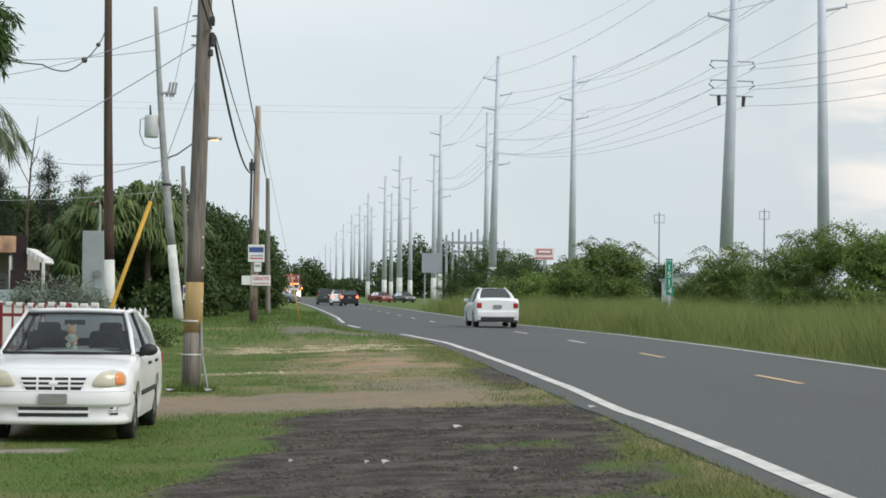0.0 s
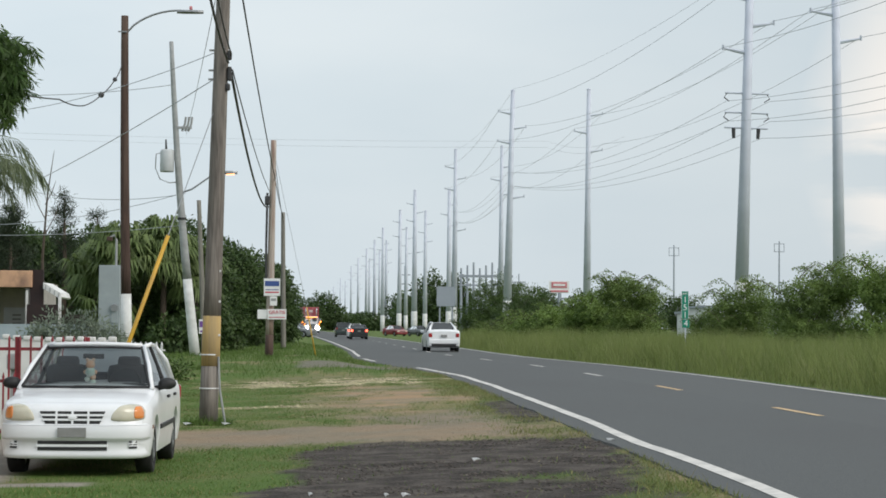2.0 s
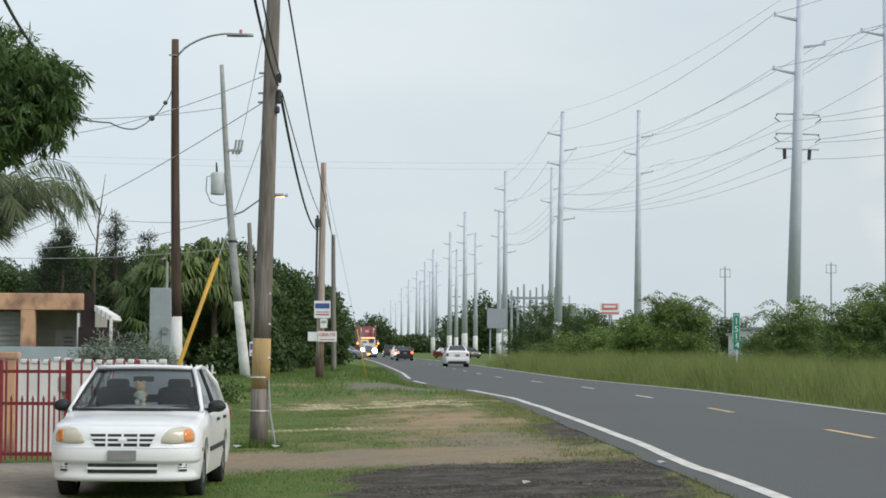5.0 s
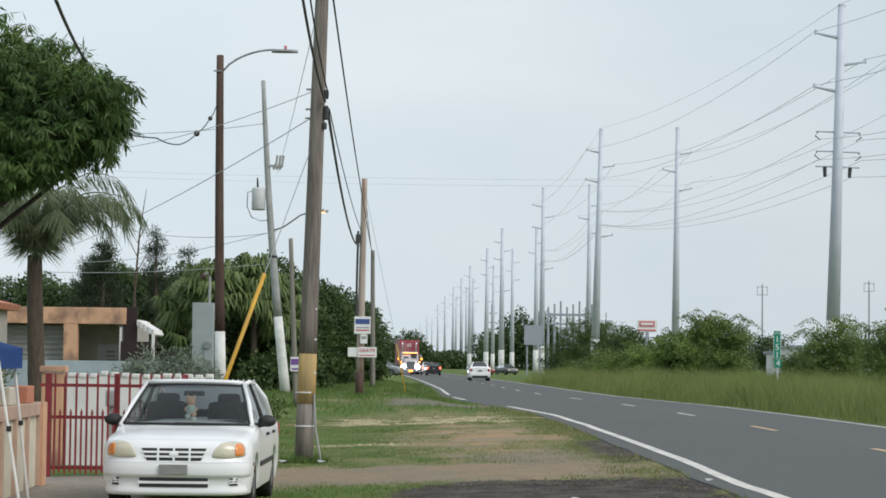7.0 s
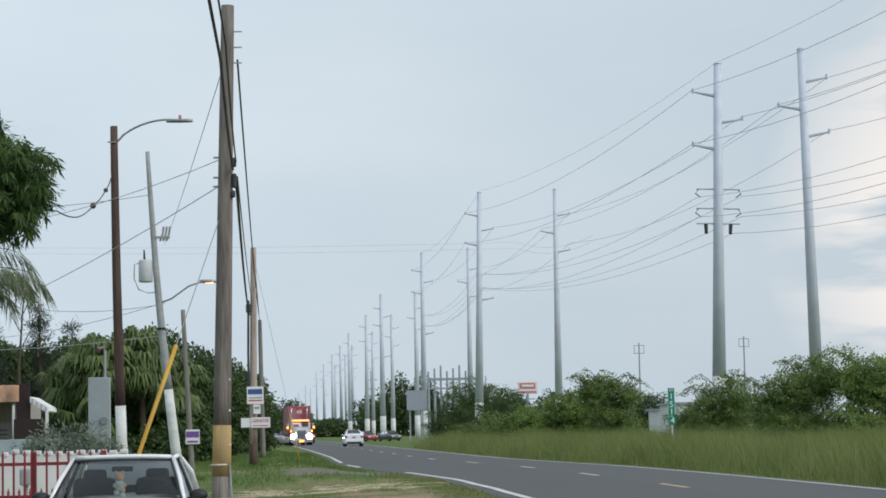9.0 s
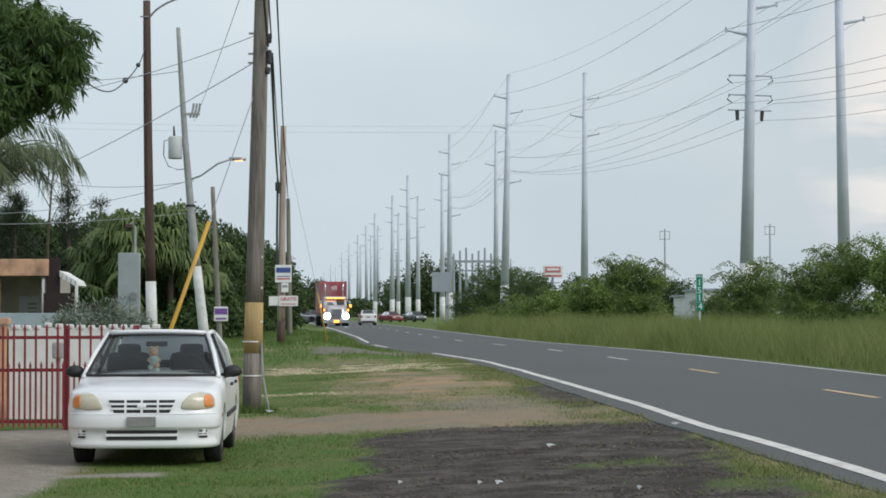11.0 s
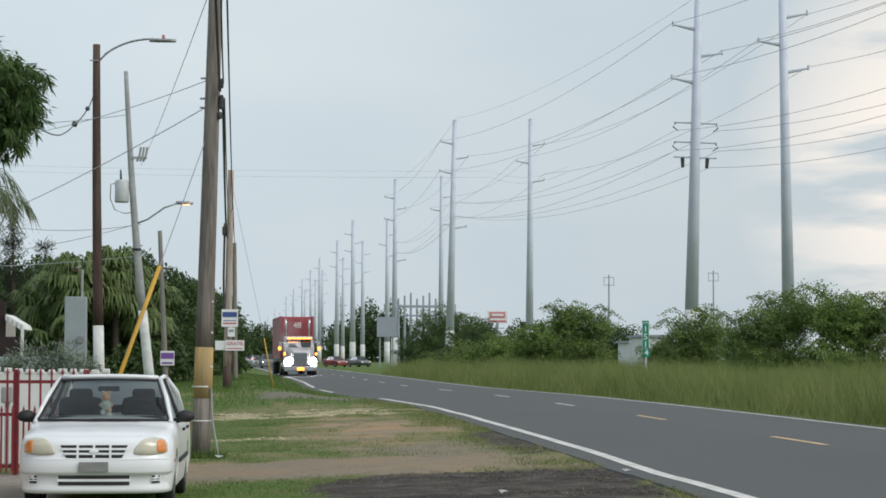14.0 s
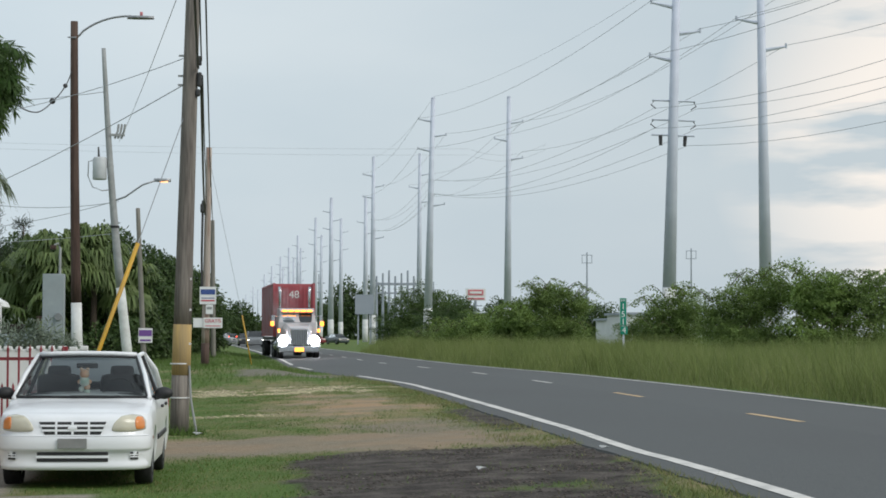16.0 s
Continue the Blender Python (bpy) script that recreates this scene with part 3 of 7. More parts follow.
def paint(name, c, c2=None, rough=0.3):
    return mat(name, c, c2 or tuple(v * 0.94 for v in c), scale=1.2, rough=rough, coat=0.4, c3=tuple(v * 0.82 for v in c), scale2=2.2, amount2=0.35)


M_glass = glass_mat("car_glass", (0.58, 0.62, 0.62), 1.36)
M_glass_dark = glass_mat("tinted_glass", (0.12, 0.13, 0.13), 2.1)
M_white_car = paint("white_car_paint", (0.83, 0.84, 0.86))
M_black_car = paint("black_car_paint", (0.020, 0.021, 0.023))
M_grey_car = paint("grey_car_paint", (0.20, 0.21, 0.22))
M_red_car = paint("red_car_paint", (0.22, 0.016, 0.018))
M_green_car = paint("dark_green_car_paint", (0.02, 0.035, 0.03))
M_tyre = mat("tyre_rubber", (0.011, 0.011, 0.011), (0.02, 0.02, 0.02), scale=20, rough=0.9)
M_black = mat("black_plastic", (0.016, 0.016, 0.017), (0.026, 0.026, 0.027), scale=12, rough=0.6)
M_rim = mat("dull_rim", (0.30, 0.31, 0.32), (0.22, 0.23, 0.24), scale=8, rough=0.45, metal=0.5)
M_lens = mat("clouded_lens", (0.60, 0.56, 0.44), (0.48, 0.45, 0.36), scale=5, rough=0.25, coat=0.6)
M_amber = mat("amber_lens", (0.80, 0.26, 0.05), (0.65, 0.22, 0.05), scale=8, rough=0.25, coat=0.6)
M_red_lens = mat("red_lens", (0.40, 0.02, 0.02), (0.30, 0.02, 0.02), scale=8, rough=0.25, coat=0.6)
M_plate = mat("licence_plate", (0.27, 0.27, 0.265), (0.21, 0.21, 0.205), scale=9, rough=0.5)
M_chrome = mat("chrome", (0.62, 0.63, 0.65), (0.50, 0.51, 0.53), scale=4, rough=0.22, metal=0.85)
M_seat = mat("grey_seat_cloth", (0.035, 0.036, 0.040), (0.05, 0.05, 0.055), scale=30, rough=0.95)
M_toy = mat("faded_plush", (0.85, 0.40, 0.20), (0.75, 0.60, 0.48), scale=9, rough=0.95)
M_toy_pale = mat("pale_plush", (0.80, 0.80, 0.76), (0.45, 0.62, 0.52), scale=14, rough=0.95)
M_tail_lit = mat("lit_brake_lamp", (0.6, 0.05, 0.03), rough=0.4, emit=(1.0, 0.10, 0.05), power=6.0)
M_head_lit = mat("lit_headlamp", (0.9, 0.9, 0.9), rough=0.4, emit=(0.95, 0.93, 1.0), power=40.0)
M_head_small = mat("lit_far_headlamp", (0.9, 0.9, 0.85), rough=0.4, emit=(1.0, 0.95, 0.85), power=9.0)
M_marker_lit = mat("lit_amber_marker", (0.9, 0.4, 0.08), rough=0.4, emit=(1.0, 0.27, 0.03), power=4.0)


def loft(sections, close_ends=True):
    bm = bmesh.new()
    rings = [[bm.verts.new(p) for p in s] for s in sections]
    k = len(rings[0])
    for a, b in zip(rings, rings[1:]):
        for i in range(k):
            bm.faces.new((a[i], a[(i + 1) % k], b[(i + 1) % k], b[i]))
    if close_ends:
        bm.faces.new(rings[0][::-1])
        bm.faces.new(rings[-1])
    bmesh.ops.recalc_face_normals(bm, faces=bm.faces)
    return bm


def panel(corners, nu=6, nv=4, bulge=0.0, axis=(0, -1, 0), thick=0.0):
    """A curved sheet between four corners (a, b, c, d round), pushed out by bulge in its middle."""
    a, b, c, d = [Vector(p) for p in corners]
    ax = Vector(axis)
    bm = bmesh.new()
    grid = []
    for j in range(nv + 1):
        v = j / nv
        row = []
        for i in range(nu + 1):
            u = i / nu
            p = a.lerp(b, u).lerp(d.lerp(c, u), v)
            p += ax * bulge * (1 - (2 * u - 1) ** 2) * (0.6 + 0.4 * (1 - (2 * v - 1) ** 2))
            row.append(bm.verts.new(p))
        grid.append(row)
    for j in range(nv):
        for i in range(nu):
            bm.faces.new((grid[j][i], grid[j][i + 1], grid[j + 1][i + 1], grid[j + 1][i]))
    if thick:
        bmesh.ops.solidify(bm, geom=bm.faces[:], thickness=thick)
    return bm


def wheel(parent, x, y, r, width, rim=M_rim, name="wheel", hub=0.62):
    w = new(name)
    w.empty_display_size = 0.1
    w.parent = parent
    w.location = (x, y, r)
    s = 1 if x > 0 else -1
    prof = [(-width / 2, r * 0.7), (-width / 2, r * 0.93), (-width * 0.38, r), (width * 0.38, r), (width / 2, r * 0.93), (width / 2, r * 0.7)]
    secs = []
    for k in range(25):
        a = 2 * math.pi * k / 24
        secs.append([(px, pr * math.cos(a), pr * math.sin(a)) for px, pr in prof])
    part("tyre", loft(secs, False), M_tyre, w, smooth=True)
    bm = tube([(-width * 0.4 * s, 0, 0), (width * 0.36 * s, 0, 0), (width * 0.44 * s, 0, 0)], [r * 0.70, r * 0.70, r * 0.2], 16)
    for k in range(5):
        a = 2 * math.pi * k / 5
        add_box(bm, width * 0.42 * s, math.cos(a) * r * 0.36, math.sin(a) * r * 0.36, 0.03, r * 0.16, r * 0.6, 0, Matrix.Rotation(a, 4, "X"))
    part("rim", bm, rim, w)
    return w


def sharp_edges(ob, degrees):
    """Keep the creases of a smooth-shaded skin crisp."""
    bm = bmesh.new()
    bm.from_mesh(ob.data)
    for e in bm.edges:
        if len(e.link_faces) == 2 and e.calc_face_angle(0.0) > radians(degrees):
            e.smooth = False
    bm.to_mesh(ob.data)
    bm.free()


def body_loft(L, W, hood, cowl_y, deck_y, deck, belt, ground=0.20, wheel_r=0.29, fy=-1.3, ry=1.14, nose_drop=0.12, nose_taper=0.07):
    """The lower body as one lofted skin with wheel arches. The nose points to -y."""
    stations = sorted({round(-L / 2 + L * k / 44, 3) for k in range(45)} | {round(q + d, 3) for q in (fy, ry) for d in (-0.36, -0.34, 0.34, 0.36)})
    secs = []
    arch = wheel_r + 0.055
    for y in stations:
        u = (y + L / 2) / L
        w = W / 2 * (1 - nose_taper * max(0, 1 - u / 0.08) ** 2.0 - 0.10 * max(0, (u - 0.93) / 0.07) ** 2)
        if y < cowl_y:
            k = (y + L / 2) / (cowl_y + L / 2)
            top = hood - nose_drop * (1 - k) ** 2.0 + (belt - hood) * smooth01(0.75, 1.0, k)
            if k < 0.12:
                top -= 0.20 * (1 - k / 0.12) ** 2
        elif y < deck_y:
            top = belt
        else:
            k = (y - deck_y) / (L / 2 - deck_y + 1e-6)
            top = belt + (deck - belt) * smooth01(0, 0.4, k) - (0.10 * max(0, (k - 0.85) / 0.15) ** 2)
        zb = ground + 0.10 * max(0, 1 - u / 0.05) + 0.08 * max(0, (u - 0.95) / 0.05)
        za = zb
        for q in (fy, ry):
            if abs(y - q) < arch:
                za = max(za, wheel_r + math.sqrt(max(0, arch ** 2 - (y - q) ** 2)))
        zm = ground + 0.22
        half = [(0.0, zb), (w - 0.24, zb), (w - 0.235, max(za, zb)), (w - 0.03, max(za, zb + 0.02)), (w, max(za + 0.02, zm)), (w, max(za + 0.04, (zm + top) / 2)), (w * 0.985, max(za + 0.06, top - 0.10)), (w * 0.945, top - 0.02), (w * 0.84, top + 0.012), (w * 0.45, top + 0.035), (0.0, top + 0.04)]
        secs.append([(x, y, z) for x, z in half] + [(-x, y, z) for x, z in half[-2:0:-1]])
    return loft(secs)


def car_top(car, wb, wt, zc, zr, yf0, yf1, yr1, yr0, material, glass, bulge=0.10, pillar=0.04, mid=None, wr=None):
    """Windscreen, rear and side windows, roof and pillars; wr: the roof's half width at its rear."""
    wr = wr or wt
    part("windscreen", panel([(-wb + 0.03, yf0, zc), (wb - 0.03, yf0, zc), (wt - 0.03, yf1, zr - 0.03), (-wt + 0.03, yf1, zr - 0.03)], 10, 6, bulge), glass, car, smooth=True)
    part("rear_window", panel([(wb - 0.06, yr0, zc), (-wb + 0.06, yr0, zc), (-wr + 0.03, yr1, zr - 0.03), (wr - 0.03, yr1, zr - 0.03)], 8, 4, bulge * 0.6, (0, 1, 0)), glass, car, smooth=True)
    part("roof", panel([(-wt, yf1 - 0.02, zr - 0.025), (wt, yf1 - 0.02, zr - 0.025), (wr, yr1 + 0.03, zr - 0.03), (-wr, yr1 + 0.03, zr - 0.03)], 10, 8, 0.05, (0, 0, 1), 0.035), material, car, smooth=True)
    mid = mid if mid is not None else (yf1 + yr1) / 2
    for s in (-1, 1):
        part("pillar", tube([(s * wb, yf0 - 0.02, zc - 0.02), (s * (wb + wt) / 2 + s * 0.012, (yf0 + yf1) / 2, (zc + zr) / 2), (s * wt, yf1, zr - 0.02)], [pillar * 1.1, pillar, pillar], 8), material, car, smooth=True)
        part("pillar", tube([(s * (wb - 0.02), yr0, zc - 0.02), (s * ((wb + wr) / 2 + 0.015), (yr0 + yr1) / 2 - 0.03, (zc + zr) / 2 + 0.03), (s * wr, yr1, zr - 0.02)], [pillar * 2.0, pillar * 1.5, pillar * 0.9], 8), material, car, smooth=True)
        part("roof_rail", tube([(s * wt, yf1, zr - 0.02), (s * ((wt + wr) / 2 + 0.01), (yf1 + yr1) / 2, zr), (s * wr, yr1, zr - 0.02)], pillar, 8), material, car, smooth=True)
        part("pillar", tube([(s * (wb + 0.01), mid, zc - 0.02), (s * wt, mid + 0.05, zr - 0.02)], [pillar, pillar * 0.8], 6), M_black, car)
        for a0, a1, b0, b1 in ((yf0 + 0.05, yf1 + 0.03, mid - 0.03, mid + 0.02), (mid + 0.03, mid + 0.08, yr0 - 0.12, yr1 - 0.02)):
            part("side_window", panel([(s * wb, a0, zc), (s * wb, b0, zc), (s * wt, b1, zr - 0.03), (s * wt, a1, zr - 0.03)], 4, 2, 0.02, (s, 0, 0)), glass, car, smooth=True)


def mirror(car, s, x, y, z, material):
    bm = box(s * (x + 0.10), y, z, 0.19, 0.12, 0.135, 0.045)
    add_tube(bm, [(s * (x - 0.04), y + 0.02, z - 0.05), (s * (x + 0.06), y, z - 0.03)], 0.03, 6)
    part("door_mirror", bm, material, car, smooth=True)


# ---------------------------------------------------------------- the parked car
NOSE = ((0.205, -0.05), (0.215, -0.018), (0.255, -0.010), (0.285, -0.022), (0.40, -0.024), (0.415, 0.006), (0.44, 0.012), (0.52, 0.014), (0.565, 0.004), (0.58, -0.016), (0.66, -0.020), (0.72, -0.030), (0.76, -0.050), (0.785, -0.085), (0.800, -0.140), (0.806, -0.22))


def nose_off(z):
    for (z0, o0), (z1, o1) in zip(NOSE, NOSE[1:]):
        if z <= z1:
            return o0 + (o1 - o0) * max(0.0, (z - z0)) / (z1 - z0)
    return NOSE[-1][1]


def nose_y(x, off, n=3.2):
    hw, d = 0.80 + off, 0.46 + off
    return -1.70 - d * max(0.0, 1 - min(1.0, abs(x) / hw) ** n) ** (1 / n)


def nose_shell(z0, z1):
    """The rounded front skin between two heights, wrapped round the corners."""
    rows = sorted({z0, z1} | {z for z, o in NOSE if z0 < z < z1})
    bm = bmesh.new()
    grid = []
    for z in rows:
        off = nose_off(z)
        row = []
        for k in range(41):
            th = math.pi * (k / 40 - 0.5)
            x = (0.80 + off) * math.copysign(abs(math.sin(th)) ** (2 / 3.2), math.sin(th))
            y = -1.70 - (0.46 + off) * max(0.0, math.cos(th)) ** (2 / 3.2)
            row.append(bm.verts.new((x, y, z)))
        grid.append([bm.verts.new((row[0].co.x, -1.64, z))] + row + [bm.verts.new((row[-1].co.x, -1.64, z))])
    for p, q in zip(grid, grid[1:]):
        for k in range(42):
            bm.faces.new((p[k], p[k + 1], q[k + 1], q[k]))
    return bm


def nose_patch(xb, xt, z0, z1, proud, nx=10):
    """A strip laid on the front skin; xb and xt are its (left, right) ends at foot and top."""
    bm = bmesh.new()
    rows = []
    for back in (0, 1):
        for v in (0.0, 0.5, 1.0):
            z = z0 + (z1 - z0) * v
            row = []
            for k in range(nx + 1):
                u = k / nx
                x = (xb[0] + (xb[1] - xb[0]) * u) * (1 - v) + (xt[0] + (xt[1] - xt[0]) * u) * v
                row.append(bm.verts.new((x, nose_y(x, nose_off(z)) + (0.03 if back else -proud), z)))
            rows.append(row)
    order = [rows[3], rows[0], rows[1], rows[2], rows[5]]
    for p, q in zip(order, order[1:]):
        for k in range(nx):
            bm.faces.new((p[k], p[k + 1], q[k + 1], q[k]))
    for k in (0, nx):
        bm.faces.new((rows[0][k], rows[1][k], rows[2][k], rows[5][k], rows[4][k], rows[3][k]))
    bmesh.ops.recalc_face_normals(bm, faces=bm.faces)
    return bm


def nose_lens(s, outline, proud, dome):
    """A domed lens of a given outline, flush with the front skin."""
    pts = []
    m = len(outline)
    for k in range(m):
        for j in range(6):
            pts.append(Vector(outline[k]).lerp(Vector(outline[(k + 1) % m]), j / 6))
    for _ in range(3):
        pts = [(pts[k - 1] + pts[k] * 2 + pts[(k + 1) % len(pts)]) / 4 for k in range(len(pts))]
    c = sum(pts, Vector((0, 0))) / len(pts)
    bm = bmesh.new()
    rings = []
    for r, push in ((1.0, 0.02), (1.0, -proud), (0.93, -proud - dome * 0.5), (0.7, -proud - dome * 0.85), (0.35, -proud - dome), (0.1, -proud - dome)):
        ring = []
        for p in pts:
            q = c.lerp(p, r)
            ring.append(bm.verts.new((s * q.x, nose_y(q.x, nose_off(q.y)) + push, q.y)))
        rings.append(ring)
    for p, q in zip(rings, rings[1:]):
        for k in range(len(pts)):
            bm.faces.new((p[k], p[(k + 1) % len(pts)], q[(k + 1) % len(pts)], q[k]))
    bm.faces.new(rings[-1])
    bmesh.ops.recalc_face_normals(bm, faces=bm.faces)
    return bm


def round_mirror(car, s, x, y, z):
    bm = bmesh.new()
    g = bmesh.ops.create_icosphere(bm, subdivisions=3, radius=1.0)
    for v in g["verts"]:
        px, py, pz = v.co
        pz = pz * 0.075 * (1.0 if pz > 0 else 0.85)
        v.co = (s * (x + 0.10) + px * 0.105, y + py * 0.075 + (0.05 if py > 0.3 else 0) * 0, z + pz)
    add_tube(bm, [(s * (x - 0.06), y + 0.03, z - 0.06), (s * (x + 0.06), y, z - 0.03)], 0.032, 8)
    part("door_mirror", bm, M_black, car, smooth=True)


def parked_car():
    car = thing("parked_car", "white compact sedan with clouded headlamps parked on the lawn", "car", pose(-1.56, 24.85, -0.045, 0, 0, -0.7))
    body = part("body", body_loft(4.12, 1.64, 0.875, -0.98, 1.40, 0.965, 0.94, nose_taper=0.20), M_white_car, car, smooth=True)
    sharp_edges(body, 42)
    part("underbody", box(0, 0, 0.33, 1.25, 3.6, 0.26), M_black, car)
    car_top(car, 0.74, 0.565, 0.945, 1.412, -1.06, -0.28, 1.02, 1.62, M_white_car, M_glass, 0.13, 0.026)
    edge = [(-0.715, -1.075, 0.945)]
    for k in range(9):
        u = k / 8
        edge.append((-0.71 + 1.42 * u, -1.06 - 0.13 * 0.6 * (1 - (2 * u - 1) ** 2) - 0.012, 0.948))
    part("windscreen_seal", tube(edge, 0.014, 6), M_black, car)
    for s in (-1, 1):
        part("windscreen_seal", tube([(s * 0.712, -1.07, 0.95), (s * 0.628, -0.688, 1.166), (s * 0.542, -0.30, 1.385)], 0.015, 6), M_black, car)
    part("windscreen_seal", tube([(-0.54 + 1.08 * k / 8, -0.315 - 0.08 * (1 - (k / 4 - 1) ** 2), 1.372 + 0.012 * (1 - (k / 4 - 1) ** 2)) for k in range(9)], 0.013, 6), M_black, car)
    part("roof_header", tube([(-0.545 + 1.09 * k / 8, -0.275 - 0.075 * (1 - (k / 4 - 1) ** 2), 1.405 + 0.016 * (1 - (k / 4 - 1) ** 2)) for k in range(9)], 0.026, 8), M_white_car, car, smooth=True)
    part("dashboard", box(0, -0.64, 0.90, 1.30, 0.45, 0.15, 0.06), M_black, car)
    for x, y in ((-0.36, 0.05), (0.36, 0.05)):
        seat = part("seat", box(x, y, 0.85, 0.50, 0.16, 0.66, 0.09), M_seat, car)
        part("headrest", box(x, y + 0.03, 1.20, 0.27, 0.10, 0.15, 0.05), M_seat, seat)
    part("rear_seat", box(0, 0.95, 0.82, 1.25, 0.20, 0.50, 0.08), M_seat, car)
    secs = []
    for k in range(19):
        a = 2 * math.pi * k / 18
        secs.append((0.36 + 0.18 * math.cos(a), -0.36 + 0.05 * math.sin(a), 0.97 + 0.17 * math.sin(a)))
    part("steering_wheel", tube(secs, 0.016, 6, False), M_black, car)
    part("inside_mirror", box(0.0, -0.40, 1.28, 0.24, 0.03, 0.06, 0.015), M_black, car)
    toys = ((M_toy, "hanging_toy", ((0, 1.19, 0.055), (-0.035, 1.24, 0.022), (0.035, 1.24, 0.022), (-0.055, 1.10, 0.026), (0.055, 1.10, 0.026), (0.03, 1.045, 0.036))), (M_toy_pale, "hanging_toy", ((0.0, 1.10, 0.062), (-0.035, 1.02, 0.034), (0.03, 0.985, 0.034))))
    for m, nm, balls in toys:
        bm = bmesh.new()
        for px, pz, r in balls:
            g = bmesh.ops.create_icosphere(bm, subdivisions=2, radius=r)
            bmesh.ops.translate(bm, verts=g["verts"], vec=(px - 0.02, -0.52, pz))
        part(nm, bm, m, car, "small faded plush toy hanging from the mirror", smooth=True)
    nose = part("front_fascia", nose_shell(0.565, 0.806), M_white_car, car, smooth=True)
    bumper = part("bumper", nose_shell(0.205, 0.561), M_white_car, car, smooth=True)
    for s in (-1, 1):
        lamp = part("headlamp", nose_lens(s, [(0.40, 0.615), (0.425, 0.695), (0.50, 0.775), (0.60, 0.792), (0.735, 0.775), (0.758, 0.715), (0.755, 0.622), (0.58, 0.606)], 0.004, 0.016), M_lens, car, smooth=True)
        part("turn_signal", nose_lens(s, [(0.655, 0.632), (0.645, 0.70), (0.655, 0.768), (0.715, 0.766), (0.744, 0.71), (0.742, 0.636)], 0.020, 0.010), M_amber, lamp, "amber turn signal", smooth=True)
        fog = part("fog_lamp", nose_patch((s * 0.60, s * 0.68), (s * 0.60, s * 0.68), 0.315, 0.395, 0.012, 6), M_black, bumper)
        for z in (0.338, 0.362):
            part("rib", nose_patch((s * 0.595, s * 0.685), (s * 0.595, s * 0.685), z, z + 0.012, 0.019, 6), M_white_car, fog)
        part("side_marker", box(s * 0.806, -1.70, 0.535, 0.03, 0.10, 0.04, 0.006), M_red_lens, car)
        round_mirror(car, s, 0.78, -0.72, 0.975)
        part("side_moulding", box(s * 0.828, 0.0, 0.50, 0.02, 1.75, 0.055, 0.01), M_black, car)
        for yy in (0.10, 0.95):
            part("door_handle", box(s * 0.825, yy, 0.81, 0.03, 0.16, 0.035, 0.01), M_black, car)
        part("tail_lamp", box(s * 0.66, 2.02, 0.80, 0.30, 0.10, 0.18, 0.03), M_red_lens, car)
    part("wiper", tube([(0.42, -1.155, 0.955), (-0.12, -1.175, 0.958)], 0.009, 5), M_black, car)
    part("wiper", tube([(-0.1, -1.165, 0.952), (-0.60, -1.12, 0.955)], 0.009, 5), M_black, car)
    grille = part("grille", nose_patch((-0.29, 0.29), (-0.35, 0.35), 0.582, 0.715, 0.006), M_black, car)
    for z, h in ((0.615, 0.318), (0.664, 0.34)):
        part("slat", nose_patch((-h, h), (-h, h), z, z + 0.022, 0.012), M_white_car, grille)
    for x in (-0.17, 0.0, 0.17):
        part("slat", nose_patch((x - 0.012, x + 0.012), (x - 0.012, x + 0.012), 0.578, 0.719, 0.010, 2), M_white_car, grille)
    part("badge", nose_lens(1, [(-0.055, 0.65), (-0.03, 0.672), (0.03, 0.672), (0.055, 0.65), (0.03, 0.628), (-0.03, 0.628)], 0.014, 0.006), M_white_car, grille)
    part("intake", nose_patch((-0.37, 0.37), (-0.37, 0.37), 0.297, 0.398, 0.008), M_black, bumper)
    part("intake_bar", nose_patch((-0.38, 0.38), (-0.38, 0.38), 0.335, 0.362, 0.018), M_white_car, bumper)
    part("licence_plate", box(0, -2.19, 0.490, 0.305, 0.016, 0.105, 0.004), M_plate, car, "grey licence plate with its writing worn away")
    for x in (-0.70, 0.70):
        for y in (-1.30, 1.14):
            wheel(car, x, y, 0.285, 0.185)
    return car


parked = parked_car()


